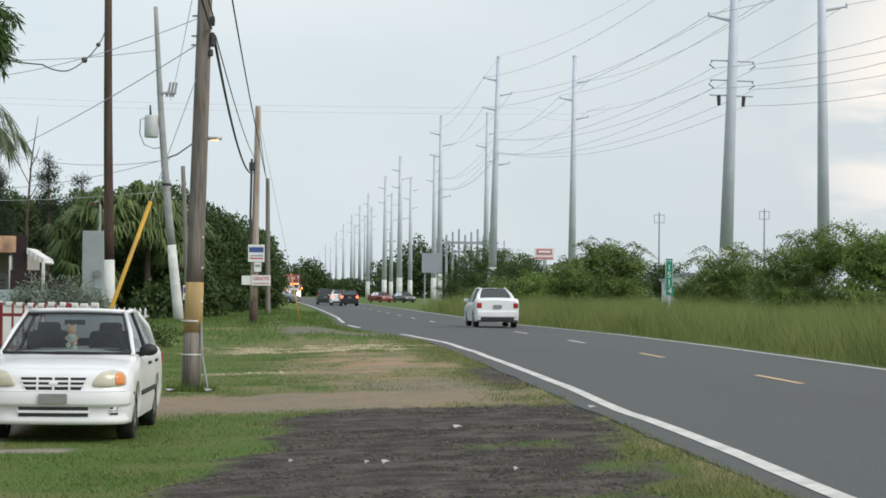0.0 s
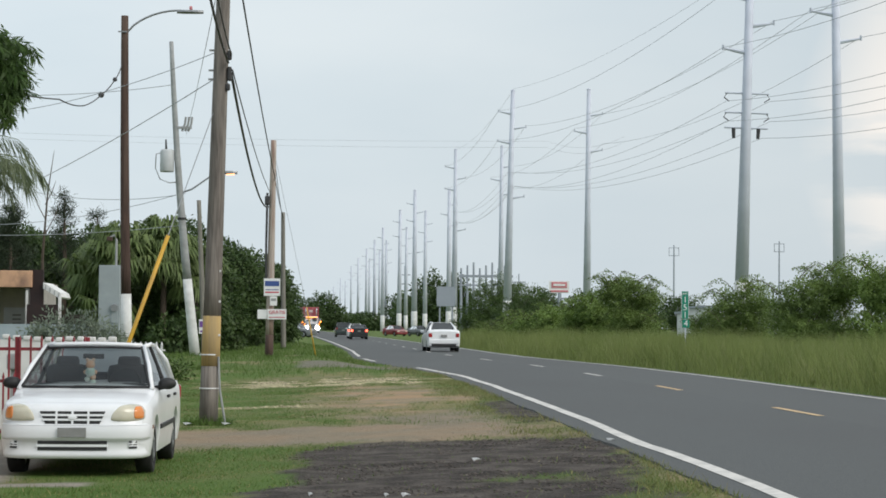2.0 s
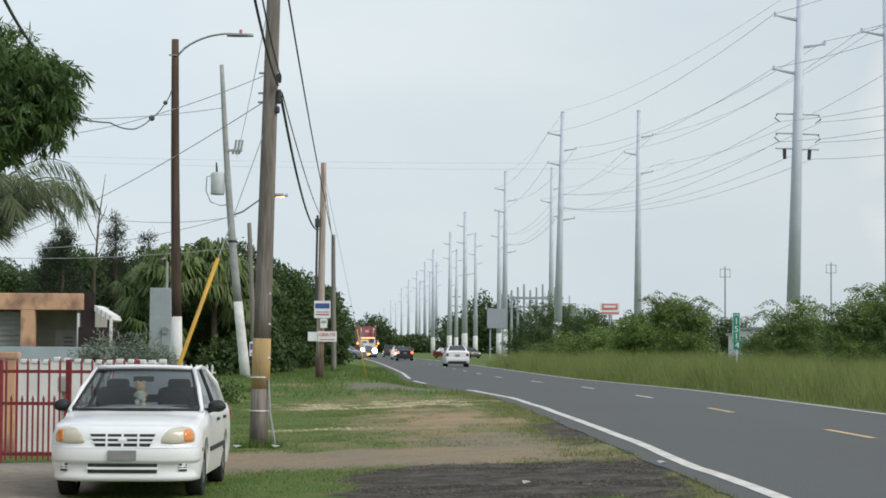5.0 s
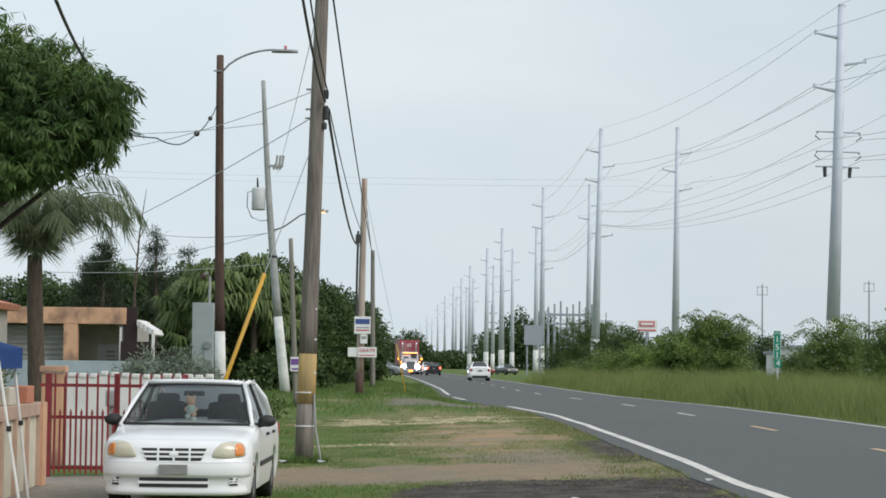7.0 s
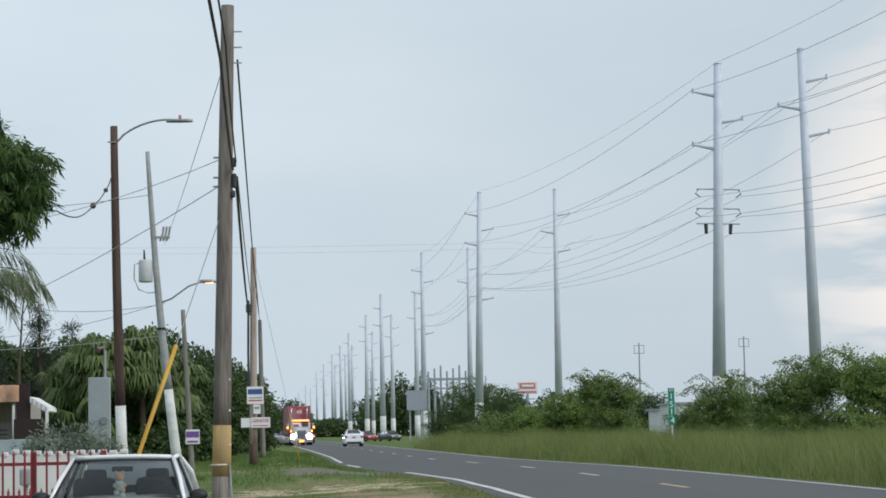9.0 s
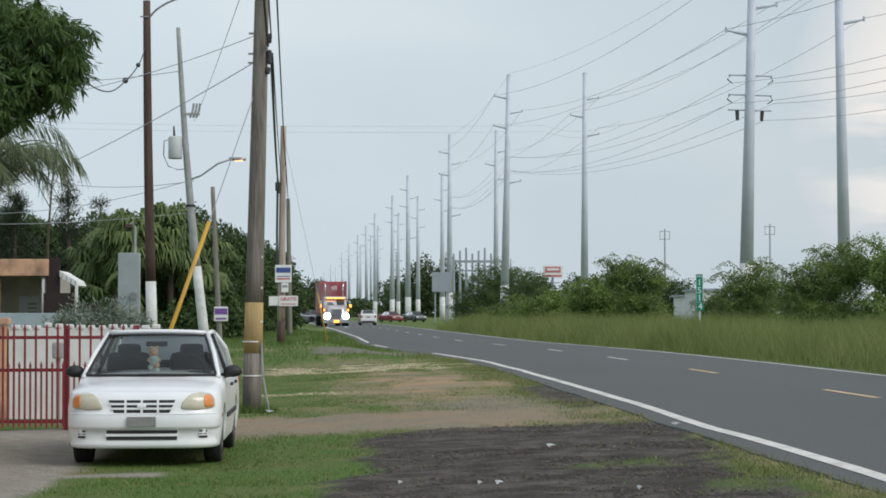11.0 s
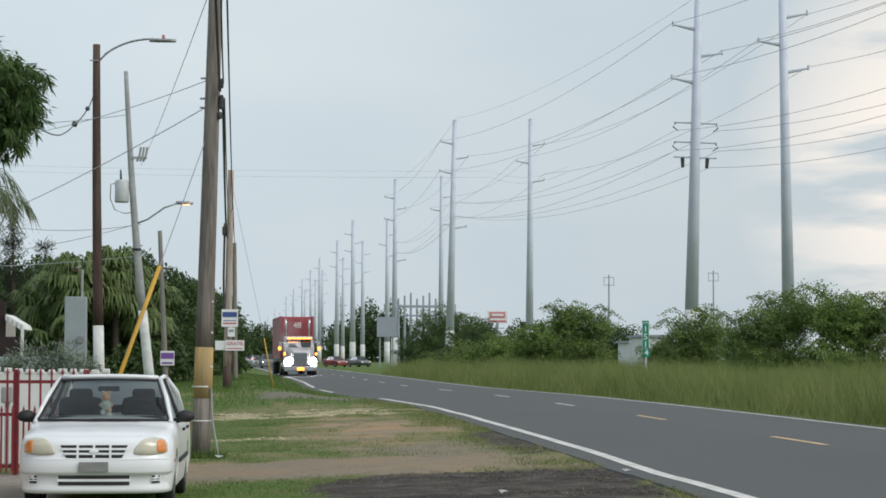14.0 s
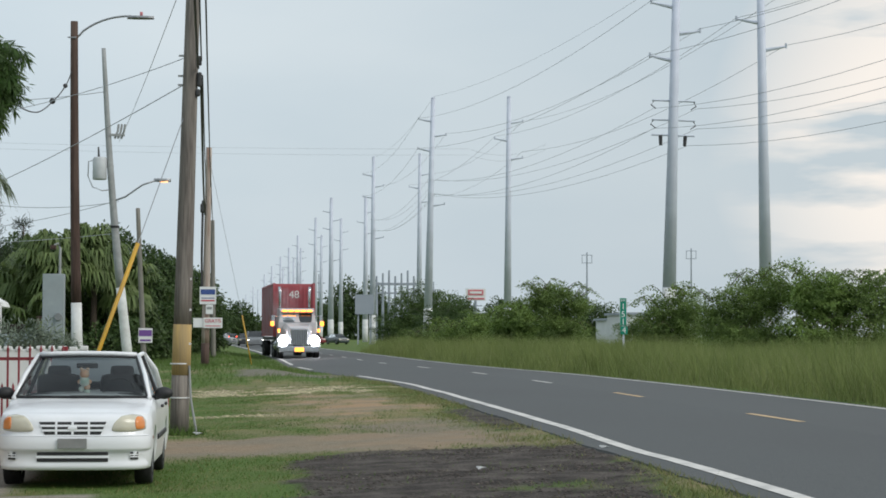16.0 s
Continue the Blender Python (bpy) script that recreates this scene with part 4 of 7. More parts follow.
# ---------------------------------------------------------------- cars on the road
def small_car(name, label, material, L=4.45, W=1.70, H=1.50, lit_tail=False, lit_head=False, suv=False, glass=None):
    """A car further off; its nose points to -y."""
    car = thing(name, label, "car")
    glass = glass or M_glass_dark
    belt, hood = (1.05, 1.0) if suv else (0.96, 0.90)
    b = part("body", body_loft(L, W, hood, -L * 0.24, L * (0.47 if suv else 0.26), belt if suv else 1.10, belt, 0.21, 0.31, -L * 0.30, L * 0.29), material, car, smooth=True)
    sharp_edges(b, 45)
    part("underbody", box(0, 0, 0.36, W * 0.75, L * 0.86, 0.3), M_black, car)
    car_top(car, W / 2 - (0.08 if suv else 0.12), W / 2 - (0.22 if suv else 0.31), belt + 0.005, H, -L * 0.25, -L * 0.09, L * (0.40 if suv else 0.17), L * (0.46 if suv else 0.375), material, glass, 0.12, 0.04, None, None if suv else W / 2 - 0.38)
    for s in (-1, 1):
        part("tail_lamp", box(s * (W / 2 - 0.16), L / 2 - 0.06, 0.84 if not suv else 0.98, 0.20, 0.16, 0.22, 0.05), M_tail_lit if lit_tail else M_red_lens, car)
        part("headlamp", box(s * (W / 2 - 0.24), -L / 2 + 0.10, 0.70, 0.34, 0.16, 0.15, 0.05), M_head_small if lit_head else M_lens, car)
        mirror(car, s, W / 2 - 0.06, -L * 0.19, belt + 0.06, material)
        for y in (-L * 0.30, L * 0.29):
            wheel(car, s * (W / 2 - 0.12), y, 0.31, 0.20)
    part("bumper", box(0, L / 2 - 0.04, 0.52, W * 0.92, 0.16, 0.26, 0.06), material, car)
    part("bumper", box(0, -L / 2 + 0.08, 0.48, W * 0.90, 0.16, 0.22, 0.06), material, car)
    part("lower_valance", box(0, L / 2 - 0.02, 0.33, W * 0.74, 0.14, 0.16, 0.03), M_black, car)
    part("grille", box(0, -L / 2 + 0.05, 0.66, W * 0.42, 0.10, 0.12, 0.02), M_black, car)
    part("licence_plate", box(0, L / 2 + 0.035, 0.80, 0.31, 0.02, 0.13), M_plate, car)
    return car


versa = small_car("sedan", "white compact sedan driving away along the road", M_white_car, 4.45, 1.70, 1.49, glass=M_glass_dark)
dark_sedan = small_car("sedan", "black sedan with glowing brake lights", M_black_car, 4.4, 1.72, 1.45, lit_tail=True)
red_mover = small_car("hatchback", "white hatchback with glowing brake lights in the queue", M_white_car, 4.0, 1.68, 1.50, lit_tail=True)
green_mover = small_car("suv", "dark green suv at the head of the queue", M_green_car, 4.5, 1.8, 1.70, suv=True)
oncoming = small_car("sedan", "black sedan coming along the road", M_black_car, 4.5, 1.75, 1.48)
grey_follow = small_car("suv", "grey suv with one glowing headlamp by the side road", M_grey_car, 4.5, 1.82, 1.70, suv=True, lit_head=True)
grey_sedan = small_car("sedan", "dark grey sedan stopped beside the trees", M_grey_car, 4.5, 1.75, 1.46)
red_pickup = small_car("hatchback", "dark red hatchback parked by the poles", M_red_car, 4.3, 1.75, 1.45)
green_parked = small_car("sedan", "dark green sedan parked beside the steel poles", M_green_car, 4.5, 1.75, 1.45)

# ---------------------------------------------------------------- the container truck
M_truck = paint("white_truck_paint", (0.50, 0.50, 0.52))
M_cont = mat("red_container_steel", (0.42, 0.085, 0.10), (0.34, 0.075, 0.09), scale=2.5, rough=0.6, c3=(0.44, 0.30, 0.32), scale2=0.8, amount2=0.9)
M_cont_side = mat("faded_container_steel", (0.40, 0.27, 0.29), (0.34, 0.18, 0.19), scale=2.0, rough=0.65, c3=(0.36, 0.07, 0.07), scale2=0.9, amount2=0.6)
M_letter = mat("white_lettering", (0.78, 0.76, 0.74), (0.66, 0.64, 0.62), scale=6, rough=0.7)


def text_mesh(body, size, material, parent, name="lettering", depth=0.006):
    cu = bpy.data.curves.new(name, "FONT")
    cu.body, cu.size, cu.extrude = body, size, depth
    cu.align_x, cu.align_y = "CENTER", "CENTER"
    tmp = bpy.data.objects.new(name, cu)
    scene.collection.objects.link(tmp)
    me = bpy.data.meshes.new_from_object(tmp.evaluated_get(bpy.context.evaluated_depsgraph_get()))
    bpy.data.objects.remove(tmp)
    me.materials.clear()
    me.materials.append(material)
    ob = new(name, me)
    ob.parent = parent
    return ob


def container_truck():
    t = thing("container_truck", "red container truck with white cab and glaring headlamps", "truck")
    # nose at y = 0, everything behind it towards +y
    hood = part("hood", loft([[(s * x, y, z) for s, x, z in ((1, w * 0.55, 0.75), (1, w, 0.85), (1, w, h - 0.25), (1, w * 0.8, h), (-1, w * 0.8, h), (-1, w, h - 0.25), (-1, w, 0.85), (-1, w * 0.55, 0.75))] for y, w, h in ((0.10, 0.62, 1.72), (0.35, 0.72, 1.84), (1.6, 0.88, 2.0))]), M_truck, t)
    grille = part("grille", box(0, 0.07, 1.22, 1.0, 0.10, 0.95, 0.05), M_chrome, t, "chrome radiator grille")
    for k in range(9):
        part("slat", box(-0.40 + 0.1 * k, 0.005, 1.22, 0.045, 0.05, 0.82, 0.01), M_black, grille)
    part("bumper", box(0, 0.02, 0.52, 2.40, 0.28, 0.36, 0.07), M_chrome, t, "chrome bumper")
    part("licence_plate", box(0, -0.13, 0.50, 0.50, 0.02, 0.22), M_marker_lit, t, "amber glowing plate panel")
    part("cab", loft([[(s * x, y, z) for s, x, z in ((1, 1.0, 0.75), (1, 1.08, 1.2), (1, w, 2.05), (1, w2, h), (-1, w2, h), (-1, w, 2.05), (-1, 1.08, 1.2), (-1, 1.0, 0.75))] for y, w, w2, h in ((1.60, 1.08, 1.05, 2.08), (1.95, 1.08, 0.98, 2.72), (2.2, 1.08, 1.0, 2.86), (3.6, 1.1, 1.04, 2.9))]), M_truck, t)
    for s in (-1, 1):
        part("windscreen", panel([(s * 0.02, 1.60, 2.06), (s * 0.98, 1.60, 2.06), (s * 0.90, 1.90, 2.62), (s * 0.02, 1.90, 2.62)], 4, 4, 0.03), M_glass_dark, t)
        part("mirror", box(s * 1.38, 1.75, 2.15, 0.22, 0.10, 0.62, 0.03), M_chrome, t)
        part("mirror_arm", tube([(s * 1.05, 1.75, 2.4), (s * 1.38, 1.75, 2.42)], 0.03, 6), M_chrome, t)
        part("exhaust_stack", tube([(s * 0.86, 3.85, 1.2), (s * 0.86, 3.85, 3.85), (s * 0.90, 3.92, 4.15)], 0.09, 10), M_chrome, t, "chrome exhaust stack", smooth=True)
        part("fender", loft([[(s * x, y, z) for x, z in ((0.70, 0.62), (1.20, 0.62), (1.22, 1.10), (1.05, 1.34), (0.72, 1.36))] for y in (0.22, 0.5, 1.35)]), M_truck, t)
        lamp = part("headlamp_pod", box(s * 0.88, 0.16, 1.02, 0.50, 0.2, 0.34, 0.05), M_chrome, t)
        # glowing disc made wider than the lens, so its shape includes the glare
        part("headlamp", tube([(s * 0.88, 0.02, 1.02), (s * 0.88, 0.10, 1.02)], [0.27, 0.28], 20), M_head_lit, lamp, "white headlamp disc widened to hold its glare")
        part("turn_signal", box(s * 1.14, 0.40, 1.58, 0.14, 0.12, 0.20, 0.03), M_marker_lit, t, "amber marker lamp")
        part("mirror_marker", box(s * 1.44, 1.66, 1.98, 0.20, 0.10, 0.26, 0.03), M_marker_lit, t, "amber marker lamp")
        part("fuel_tank", tube([(s * 0.95, 2.2, 0.72), (s * 0.95, 3.7, 0.72)], 0.32, 14), M_chrome, t, smooth=True)
        for y in (0.95, 4.7, 5.95):
            wheel(t, s * 1.03, y, 0.50, 0.34)
        for y in (14.6, 15.9):
            wheel(t, s * 1.0, y, 0.50, 0.42)
        part("landing_leg", box(s * 0.75, 8.3, 0.72, 0.14, 0.14, 0.96), M_black, t)
    part("sun_visor", box(0, 1.84, 2.66, 1.95, 0.32, 0.10, 0.03, Matrix.Rotation(radians(-12), 4, "X")), M_truck, t)
    for k in range(5):
        part("roof_lamp", box(-0.72 + 0.36 * k, 1.66, 2.72, 0.30, 0.10, 0.12, 0.03), M_marker_lit, t, "amber roof lamp")
    part("chassis", box(0, 8.2, 0.92, 0.9, 15.2, 0.22), M_black, t)
    part("trailer_bed", box(0, 10.4, 1.12, 2.3, 12.6, 0.18), M_black, t)
    cont = part("container", box(0, 10.4, 2.80, 2.36, 12.1, 3.10, 0.02), M_cont, t, "faded red steel shipping container")
    n_cor = 42
    for s in (-1, 1):
        bm = bmesh.new()
        for k in range(n_cor):
            add_box(bm, s * 1.19, 4.55 + (k + 0.5) * 11.7 / n_cor, 2.80, 0.05, 0.15, 2.85)
        part("side_corrugation", bm, M_cont_side, cont, "faded pinkish corrugated side")
        for y in (4.32, 16.48):
            part("corner_post", box(s * 1.16, y, 2.80, 0.16, 0.16, 3.14), M_cont, cont)
        part("top_rail", box(s * 1.17, 10.4, 4.33, 0.10, 12.2, 0.12), M_cont, cont)
    bm = bmesh.new()
    for k in range(11):
        add_box(bm, -1.0 + 0.2 * k, 4.33, 2.80, 0.09, 0.05, 2.8)
    part("front_corrugation", bm, M_cont, cont)
    tx = text_mesh("48", 0.62, M_letter, cont)
    tx.matrix_local = pose(0.0, 4.29, 3.70, 90, 0, 0)
    return t


truck = container_truck()
# ---------------------------------------------------------------- foliage
RNG = np.random.default_rng(7)


def raw_mesh(name, verts, quads, material, parent=None):
    """A mesh from numpy arrays of vertices and of faces (all of one size)."""
    me = bpy.data.meshes.new(name)
    k = quads.shape[1]
    me.vertices.add(len(verts))
    me.vertices.foreach_set("co", verts.astype(np.float32).ravel())
    me.loops.add(quads.size)
    me.loops.foreach_set("vertex_index", quads.astype(np.int32).ravel())
    me.polygons.add(len(quads))
    me.polygons.foreach_set("loop_start", np.arange(0, quads.size, k, dtype=np.int32))
    me.update(calc_edges=True)
    me.materials.append(material)
    ob = new(name, me)
    if parent:
        ob.parent = parent
    return ob


def unit(v):
    return v / np.maximum(np.linalg.norm(v, axis=1, keepdims=True), 1e-6)


def leaf_quads(points, axes, length, width, rng, normals=None):
    """A diamond leaf at each point along each axis, its face towards the normals where they are given."""
    n = len(points)
    L = (length * rng.uniform(0.65, 1.3, n))[:, None]
    W = (width * rng.uniform(0.7, 1.25, n))[:, None]
    face = rng.normal(size=(n, 3)) if normals is None else unit(normals) + rng.normal(size=(n, 3)) * 0.42
    side = unit(np.cross(axes, face))
    v = np.stack([points, points + axes * L * 0.45 + side * W * 0.5, points + axes * L, points + axes * L * 0.45 - side * W * 0.5], axis=1)
    q = np.arange(4 * n).reshape(n, 4)
    return v.reshape(-1, 3), q


def blob_points(blobs, per_m2, rng, lump=0.35):
    """Points in uneven shells of ellipsoids (x, y, z, rx, ry, rz)."""
    out, nor = [], []
    for x, y, z, rx, ry, rz in blobs:
        n = int(per_m2 * 4 * math.pi * ((rx * ry + rx * rz + ry * rz) / 3))
        d = unit(rng.normal(size=(n, 3)))
        k = rng.uniform(size=3) * 9
        wob = np.sin(d[:, 0] * 5 + k[0]) * np.sin(d[:, 1] * 4 + k[1]) + 0.7 * np.sin(d[:, 2] * 9 + d[:, 0] * 7 + k[2])
        r = (1 - 0.62 * rng.uniform(size=n) ** 1.7) * (1 + lump * 0.5 * wob) + rng.normal(size=n) * 0.05
        out.append(np.array([x, y, z]) + d * r[:, None] * np.array([rx, ry, rz]))
        nor.append(d)
    return np.concatenate(out), np.concatenate(nor)


def crown(name, blobs, per_m2, length, width, material, parent, droop=0.3, seed=0, floor=None, lump=0.35):
    rng = np.random.default_rng(seed)
    p, d = blob_points(blobs, per_m2, rng, lump)
    if floor is not None:
        keep = p[:, 2] > floor
        p, d = p[keep], d[keep]
    ax = unit(d * 0.7 + rng.normal(size=d.shape) * 0.7 + np.array([0, 0, -droop]))
    v, q = leaf_quads(p, ax, length, width, rng, d + np.array([0, 0, 0.45]))
    return raw_mesh(name, v, q, material, parent)


def clumped_crown(name, blobs, per_m2, length, width, material, parent, seed=0, floor=None, lump=0.35, clump=0.26):
    """Leaves gathered into small flattened sprays over the blobs, with gaps between them."""
    rng = np.random.default_rng(seed)
    k = 34
    p, d = blob_points(blobs, per_m2 / k, rng, lump)
    size = clump * rng.uniform(0.55, 1.35, len(p))
    c, dd, ss = np.repeat(p, k, axis=0), np.repeat(d, k, axis=0), np.repeat(size, k)[:, None]
    off = rng.normal(size=c.shape) * np.array([0.62, 0.62, 0.36])
    c = c + off * ss
    if floor is not None:
        keep = c[:, 2] > floor
        c, dd, off = c[keep], dd[keep], off[keep]
    ax = unit(off + dd * 0.4 + rng.normal(size=c.shape) * 0.45 + np.array([0, 0, -0.25]))
    v, q = leaf_quads(c, ax, length, width, rng, dd * 0.6 + off * 0.3 + np.array([0, 0, 0.7]))
    return raw_mesh(name, v, q, material, parent)


def trunk_and_limbs(parent, x, y, z0, tops, r=0.16, seed=0, material=None):
    rnd = random.Random(seed)
    material = material or M_bark
    fork = Vector((x + rnd.uniform(-0.2, 0.2), y, z0 + max(0.6, (tops[0][2] - z0) * 0.35)))
    part("trunk", tube([(x, y, z0 - 0.2), (x + 0.05, y, z0 + 0.3), fork], [r * 1.25, r, r * 0.8], 8), material, parent, smooth=True)
    for tx, ty, tz in tops:
        mid = fork.lerp(Vector((tx, ty, tz)), 0.5) + Vector((rnd.uniform(-0.2, 0.2), 0, 0.25))
        part("limb", tube([fork, mid, (tx, ty, tz)], [r * 0.55, r * 0.35, r * 0.12], 6), material, parent, smooth=True)


def broad_tree(label, x, y, blobs, per_m2, length, width, material, r=0.18, seed=1, group="", name="tree", lump=0.35, clump=0.0):
    z0 = ground_z(x, y)
    t = thing(name, label, "tree" if name != "shrub" else "shrub", group=group)
    trunk_and_limbs(t, x, y, z0, [(b[0], b[1], b[2] + b[5] * 0.35) for b in blobs], r, seed)
    if clump:
        clumped_crown("crown", blobs, per_m2, length, width, material, t, seed, z0 + 0.02, lump, clump)
    else:
        crown("crown", blobs, per_m2, length, width, material, t, seed=seed, floor=z0 + 0.02, lump=lump)
    return t


# dark trees along the left verge
TREES = [
    (-5.2, 128, [(-5.2, 128, 4.2, 2.3, 2.2, 2.5), (-4.2, 127, 2.2, 2.0, 2.0, 2.0)], M_leaf_dark),
    (-3.4, 140, [(-3.3, 140, 3.9, 2.0, 2.2, 2.3), (-2.5, 139, 2.0, 1.7, 2, 1.8)], M_leaf_dark),
    (-2.8, 151, [(-2.8, 151, 3.3, 1.5, 2, 1.6), (-2.5, 151, 1.7, 1.2, 1.8, 1.5)], M_leaf_dark),
    (-7.6, 118, [(-7.6, 118, 5.0, 2.2, 2.2, 2.4), (-6.6, 117, 2.6, 2.2, 2.0, 2.4)], M_leaf_dark),
    (-9.8, 112, [(-9.6, 112, 4.6, 2.2, 2.2, 2.3), (-8.8, 110, 2.4, 2.2, 2, 2.2)], M_leaf_dark),
    (-13.0, 128, [(-13, 128, 4.5, 2.8, 2.4, 2.6), (-12, 127, 2.0, 2.6, 2.2, 2.0)], M_leaf_dark),
    (-17.5, 130, [(-17.5, 130, 4.6, 3.0, 2.6, 2.7), (-18.5, 129, 2.2, 3, 2.2, 2.2)], M_leaf_dark),
    (-23.0, 132, [(-23, 132, 4.2, 3.2, 2.6, 2.6), (-22, 130, 2.0, 3, 2.2, 2.0)], M_leaf_dark),
    (-14.6, 116, [(-14.4, 116, 4.4, 2.0, 1.8, 2.3), (-16.2, 116, 4.2, 2.2, 1.8, 2.4), (-15.3, 115, 2.0, 2.6, 1.8, 1.9)], M_leaf_dark),
    (-5.0, 106, [(-5.2, 106, 3.4, 1.6, 1.5, 1.8), (-4.4, 105, 1.7, 1.5, 1.4, 1.5)], M_leaf_dark),
]
for k, (x, y, blobs, m) in enumerate(TREES):
    broad_tree("dense dark green roadside tree with foliage to the ground", x, y, blobs, 210 if y < 135 else 150, 0.25, 0.14, m, seed=20 + k, group="trees beside the verge")
# far trees on both sides
for k, (x, y, h, w) in enumerate([(-7, 250, 7.0, 5), (-9, 300, 7.5, 6), (-12, 370, 8.0, 8), (-14, 450, 9, 9), (28, 560, 16, 8), (35, 560, 16, 7), (48, 555, 11, 8), (58, 560, 12, 8), (22, 590, 11, 9), (42, 330, 7.5, 6), (50, 340, 7, 7), (60, 350, 7, 8), (12, 620, 5.5, 10), (-24, 640, 11, 14), (-6, 600, 9, 7), (-1, 605, 11, 8), (4, 615, 5, 8), (9, 640, 5, 9), (22, 560, 8, 8)]):
    broad_tree("far dark green tree behind the poles", x, y, [(x, y, h * 0.58, w * 0.6, w * 0.5, h * 0.42), (x + w * 0.35, y - 1, h * 0.36, w * 0.55, w * 0.5, h * 0.38)], 24 if y < 500 else 9, 0.5 if y < 500 else 0.9, 0.26 if y < 500 else 0.45, M_leaf_dark, 0.3, 60 + k, "far trees")

# scrub on the far side of the road
SCRUB = [
    ((19.3, 236), [(17.3, 237, 1.8, 2.1, 3.0, 2.1), (19.3, 236, 4.1, 2.4, 2.6, 2.6), (21.9, 236, 4.6, 2.2, 2.6, 2.3), (24.0, 235, 2.9, 2.2, 2.6, 2.4), (20.6, 234, 1.6, 3.2, 2.4, 2.0)], M_leaf_scrub, 0.26, 0.13),
    ((13.2, 150), [(12.7, 150, 0.9, 0.8, 1.2, 0.8), (13.8, 149, 1.2, 0.9, 1.2, 0.9)], M_leaf_olive, 0.16, 0.08),
    ((14.0, 128), [(13.3, 128, 1.3, 1.0, 1.4, 1.1), (14.4, 127, 1.7, 0.9, 1.4, 1.3), (15.5, 128, 1.5, 0.9, 1.4, 1.3)], M_leaf_mid, 0.18, 0.12),
    ((16.2, 121), [(15.4, 121, 1.7, 0.9, 1.3, 1.2), (16.4, 120, 2.3, 0.9, 1.3, 1.2), (17.1, 120, 1.4, 1.0, 1.3, 1.1)], M_leaf_mid, 0.18, 0.12),
    ((17.6, 114), [(16.5, 114, 3.5, 0.8, 1.1, 0.55), (17.5, 114, 3.8, 0.9, 1.1, 0.5), (18.5, 114, 3.3, 0.8, 1.1, 0.6), (17.6, 114, 2.0, 1.1, 1.2, 1.0), (18.4, 113, 1.3, 0.7, 1.1, 0.9)], M_leaf_olive, 0.20, 0.08),
    ((20.2, 101), [(19.4, 101, 1.2, 0.8, 1.3, 1.0), (20.2, 100, 2.1, 0.9, 1.4, 1.2), (21.3, 99, 2.6, 1.0, 1.4, 1.2), (20.6, 99, 1.1, 1.2, 1.3, 1.0)], M_leaf_olive, 0.18, 0.08),
    ((22.8, 95), [(22.2, 95, 2.4, 1.0, 1.4, 1.1), (23.3, 94, 3.1, 1.1, 1.4, 1.1), (24.4, 94, 3.5, 1.0, 1.4, 1.1), (22.6, 93, 1.1, 1.2, 1.3, 1.0), (24.0, 93, 1.3, 1.2, 1.3, 1.1)], M_leaf_olive, 0.17, 0.08),
    ((26.0, 92), [(25.5, 92, 3.4, 1.2, 1.4, 1.1), (26.8, 92, 3.1, 1.1, 1.4, 1.2), (25.4, 91, 1.3, 1.2, 1.3, 1.1), (27.0, 91, 1.2, 1.2, 1.3, 1.1)], M_leaf_mid, 0.17, 0.11),
    ((28.8, 91), [(28.2, 91, 3.1, 1.2, 1.4, 1.2), (29.6, 91, 2.8, 1.2, 1.4, 1.2), (28.8, 90, 1.2, 1.4, 1.3, 1.1)], M_leaf_olive, 0.18, 0.09),
    ((32.0, 91), [(31.2, 91, 2.9, 1.4, 1.4, 1.4), (33.2, 91, 2.6, 1.5, 1.4, 1.4), (32.0, 90, 1.1, 1.8, 1.3, 1.1)], M_leaf_mid, 0.18, 0.11),
    ((36.0, 92), [(35.2, 92, 2.6, 1.6, 1.5, 1.6), (37.6, 92, 2.4, 1.7, 1.5, 1.7)], M_leaf_olive, 0.18, 0.09),
    ((38.0, 165), [(36, 165, 2.0, 2.4, 2, 1.6), (40, 164, 2.4, 2.6, 2, 2.0)], M_leaf_olive, 0.22, 0.10),
    ((17.5, 176), [(16.5, 176, 2.0, 1.8, 2, 1.8), (19.0, 175, 2.2, 2.0, 2, 2.0)], M_leaf_dark, 0.24, 0.12),
]
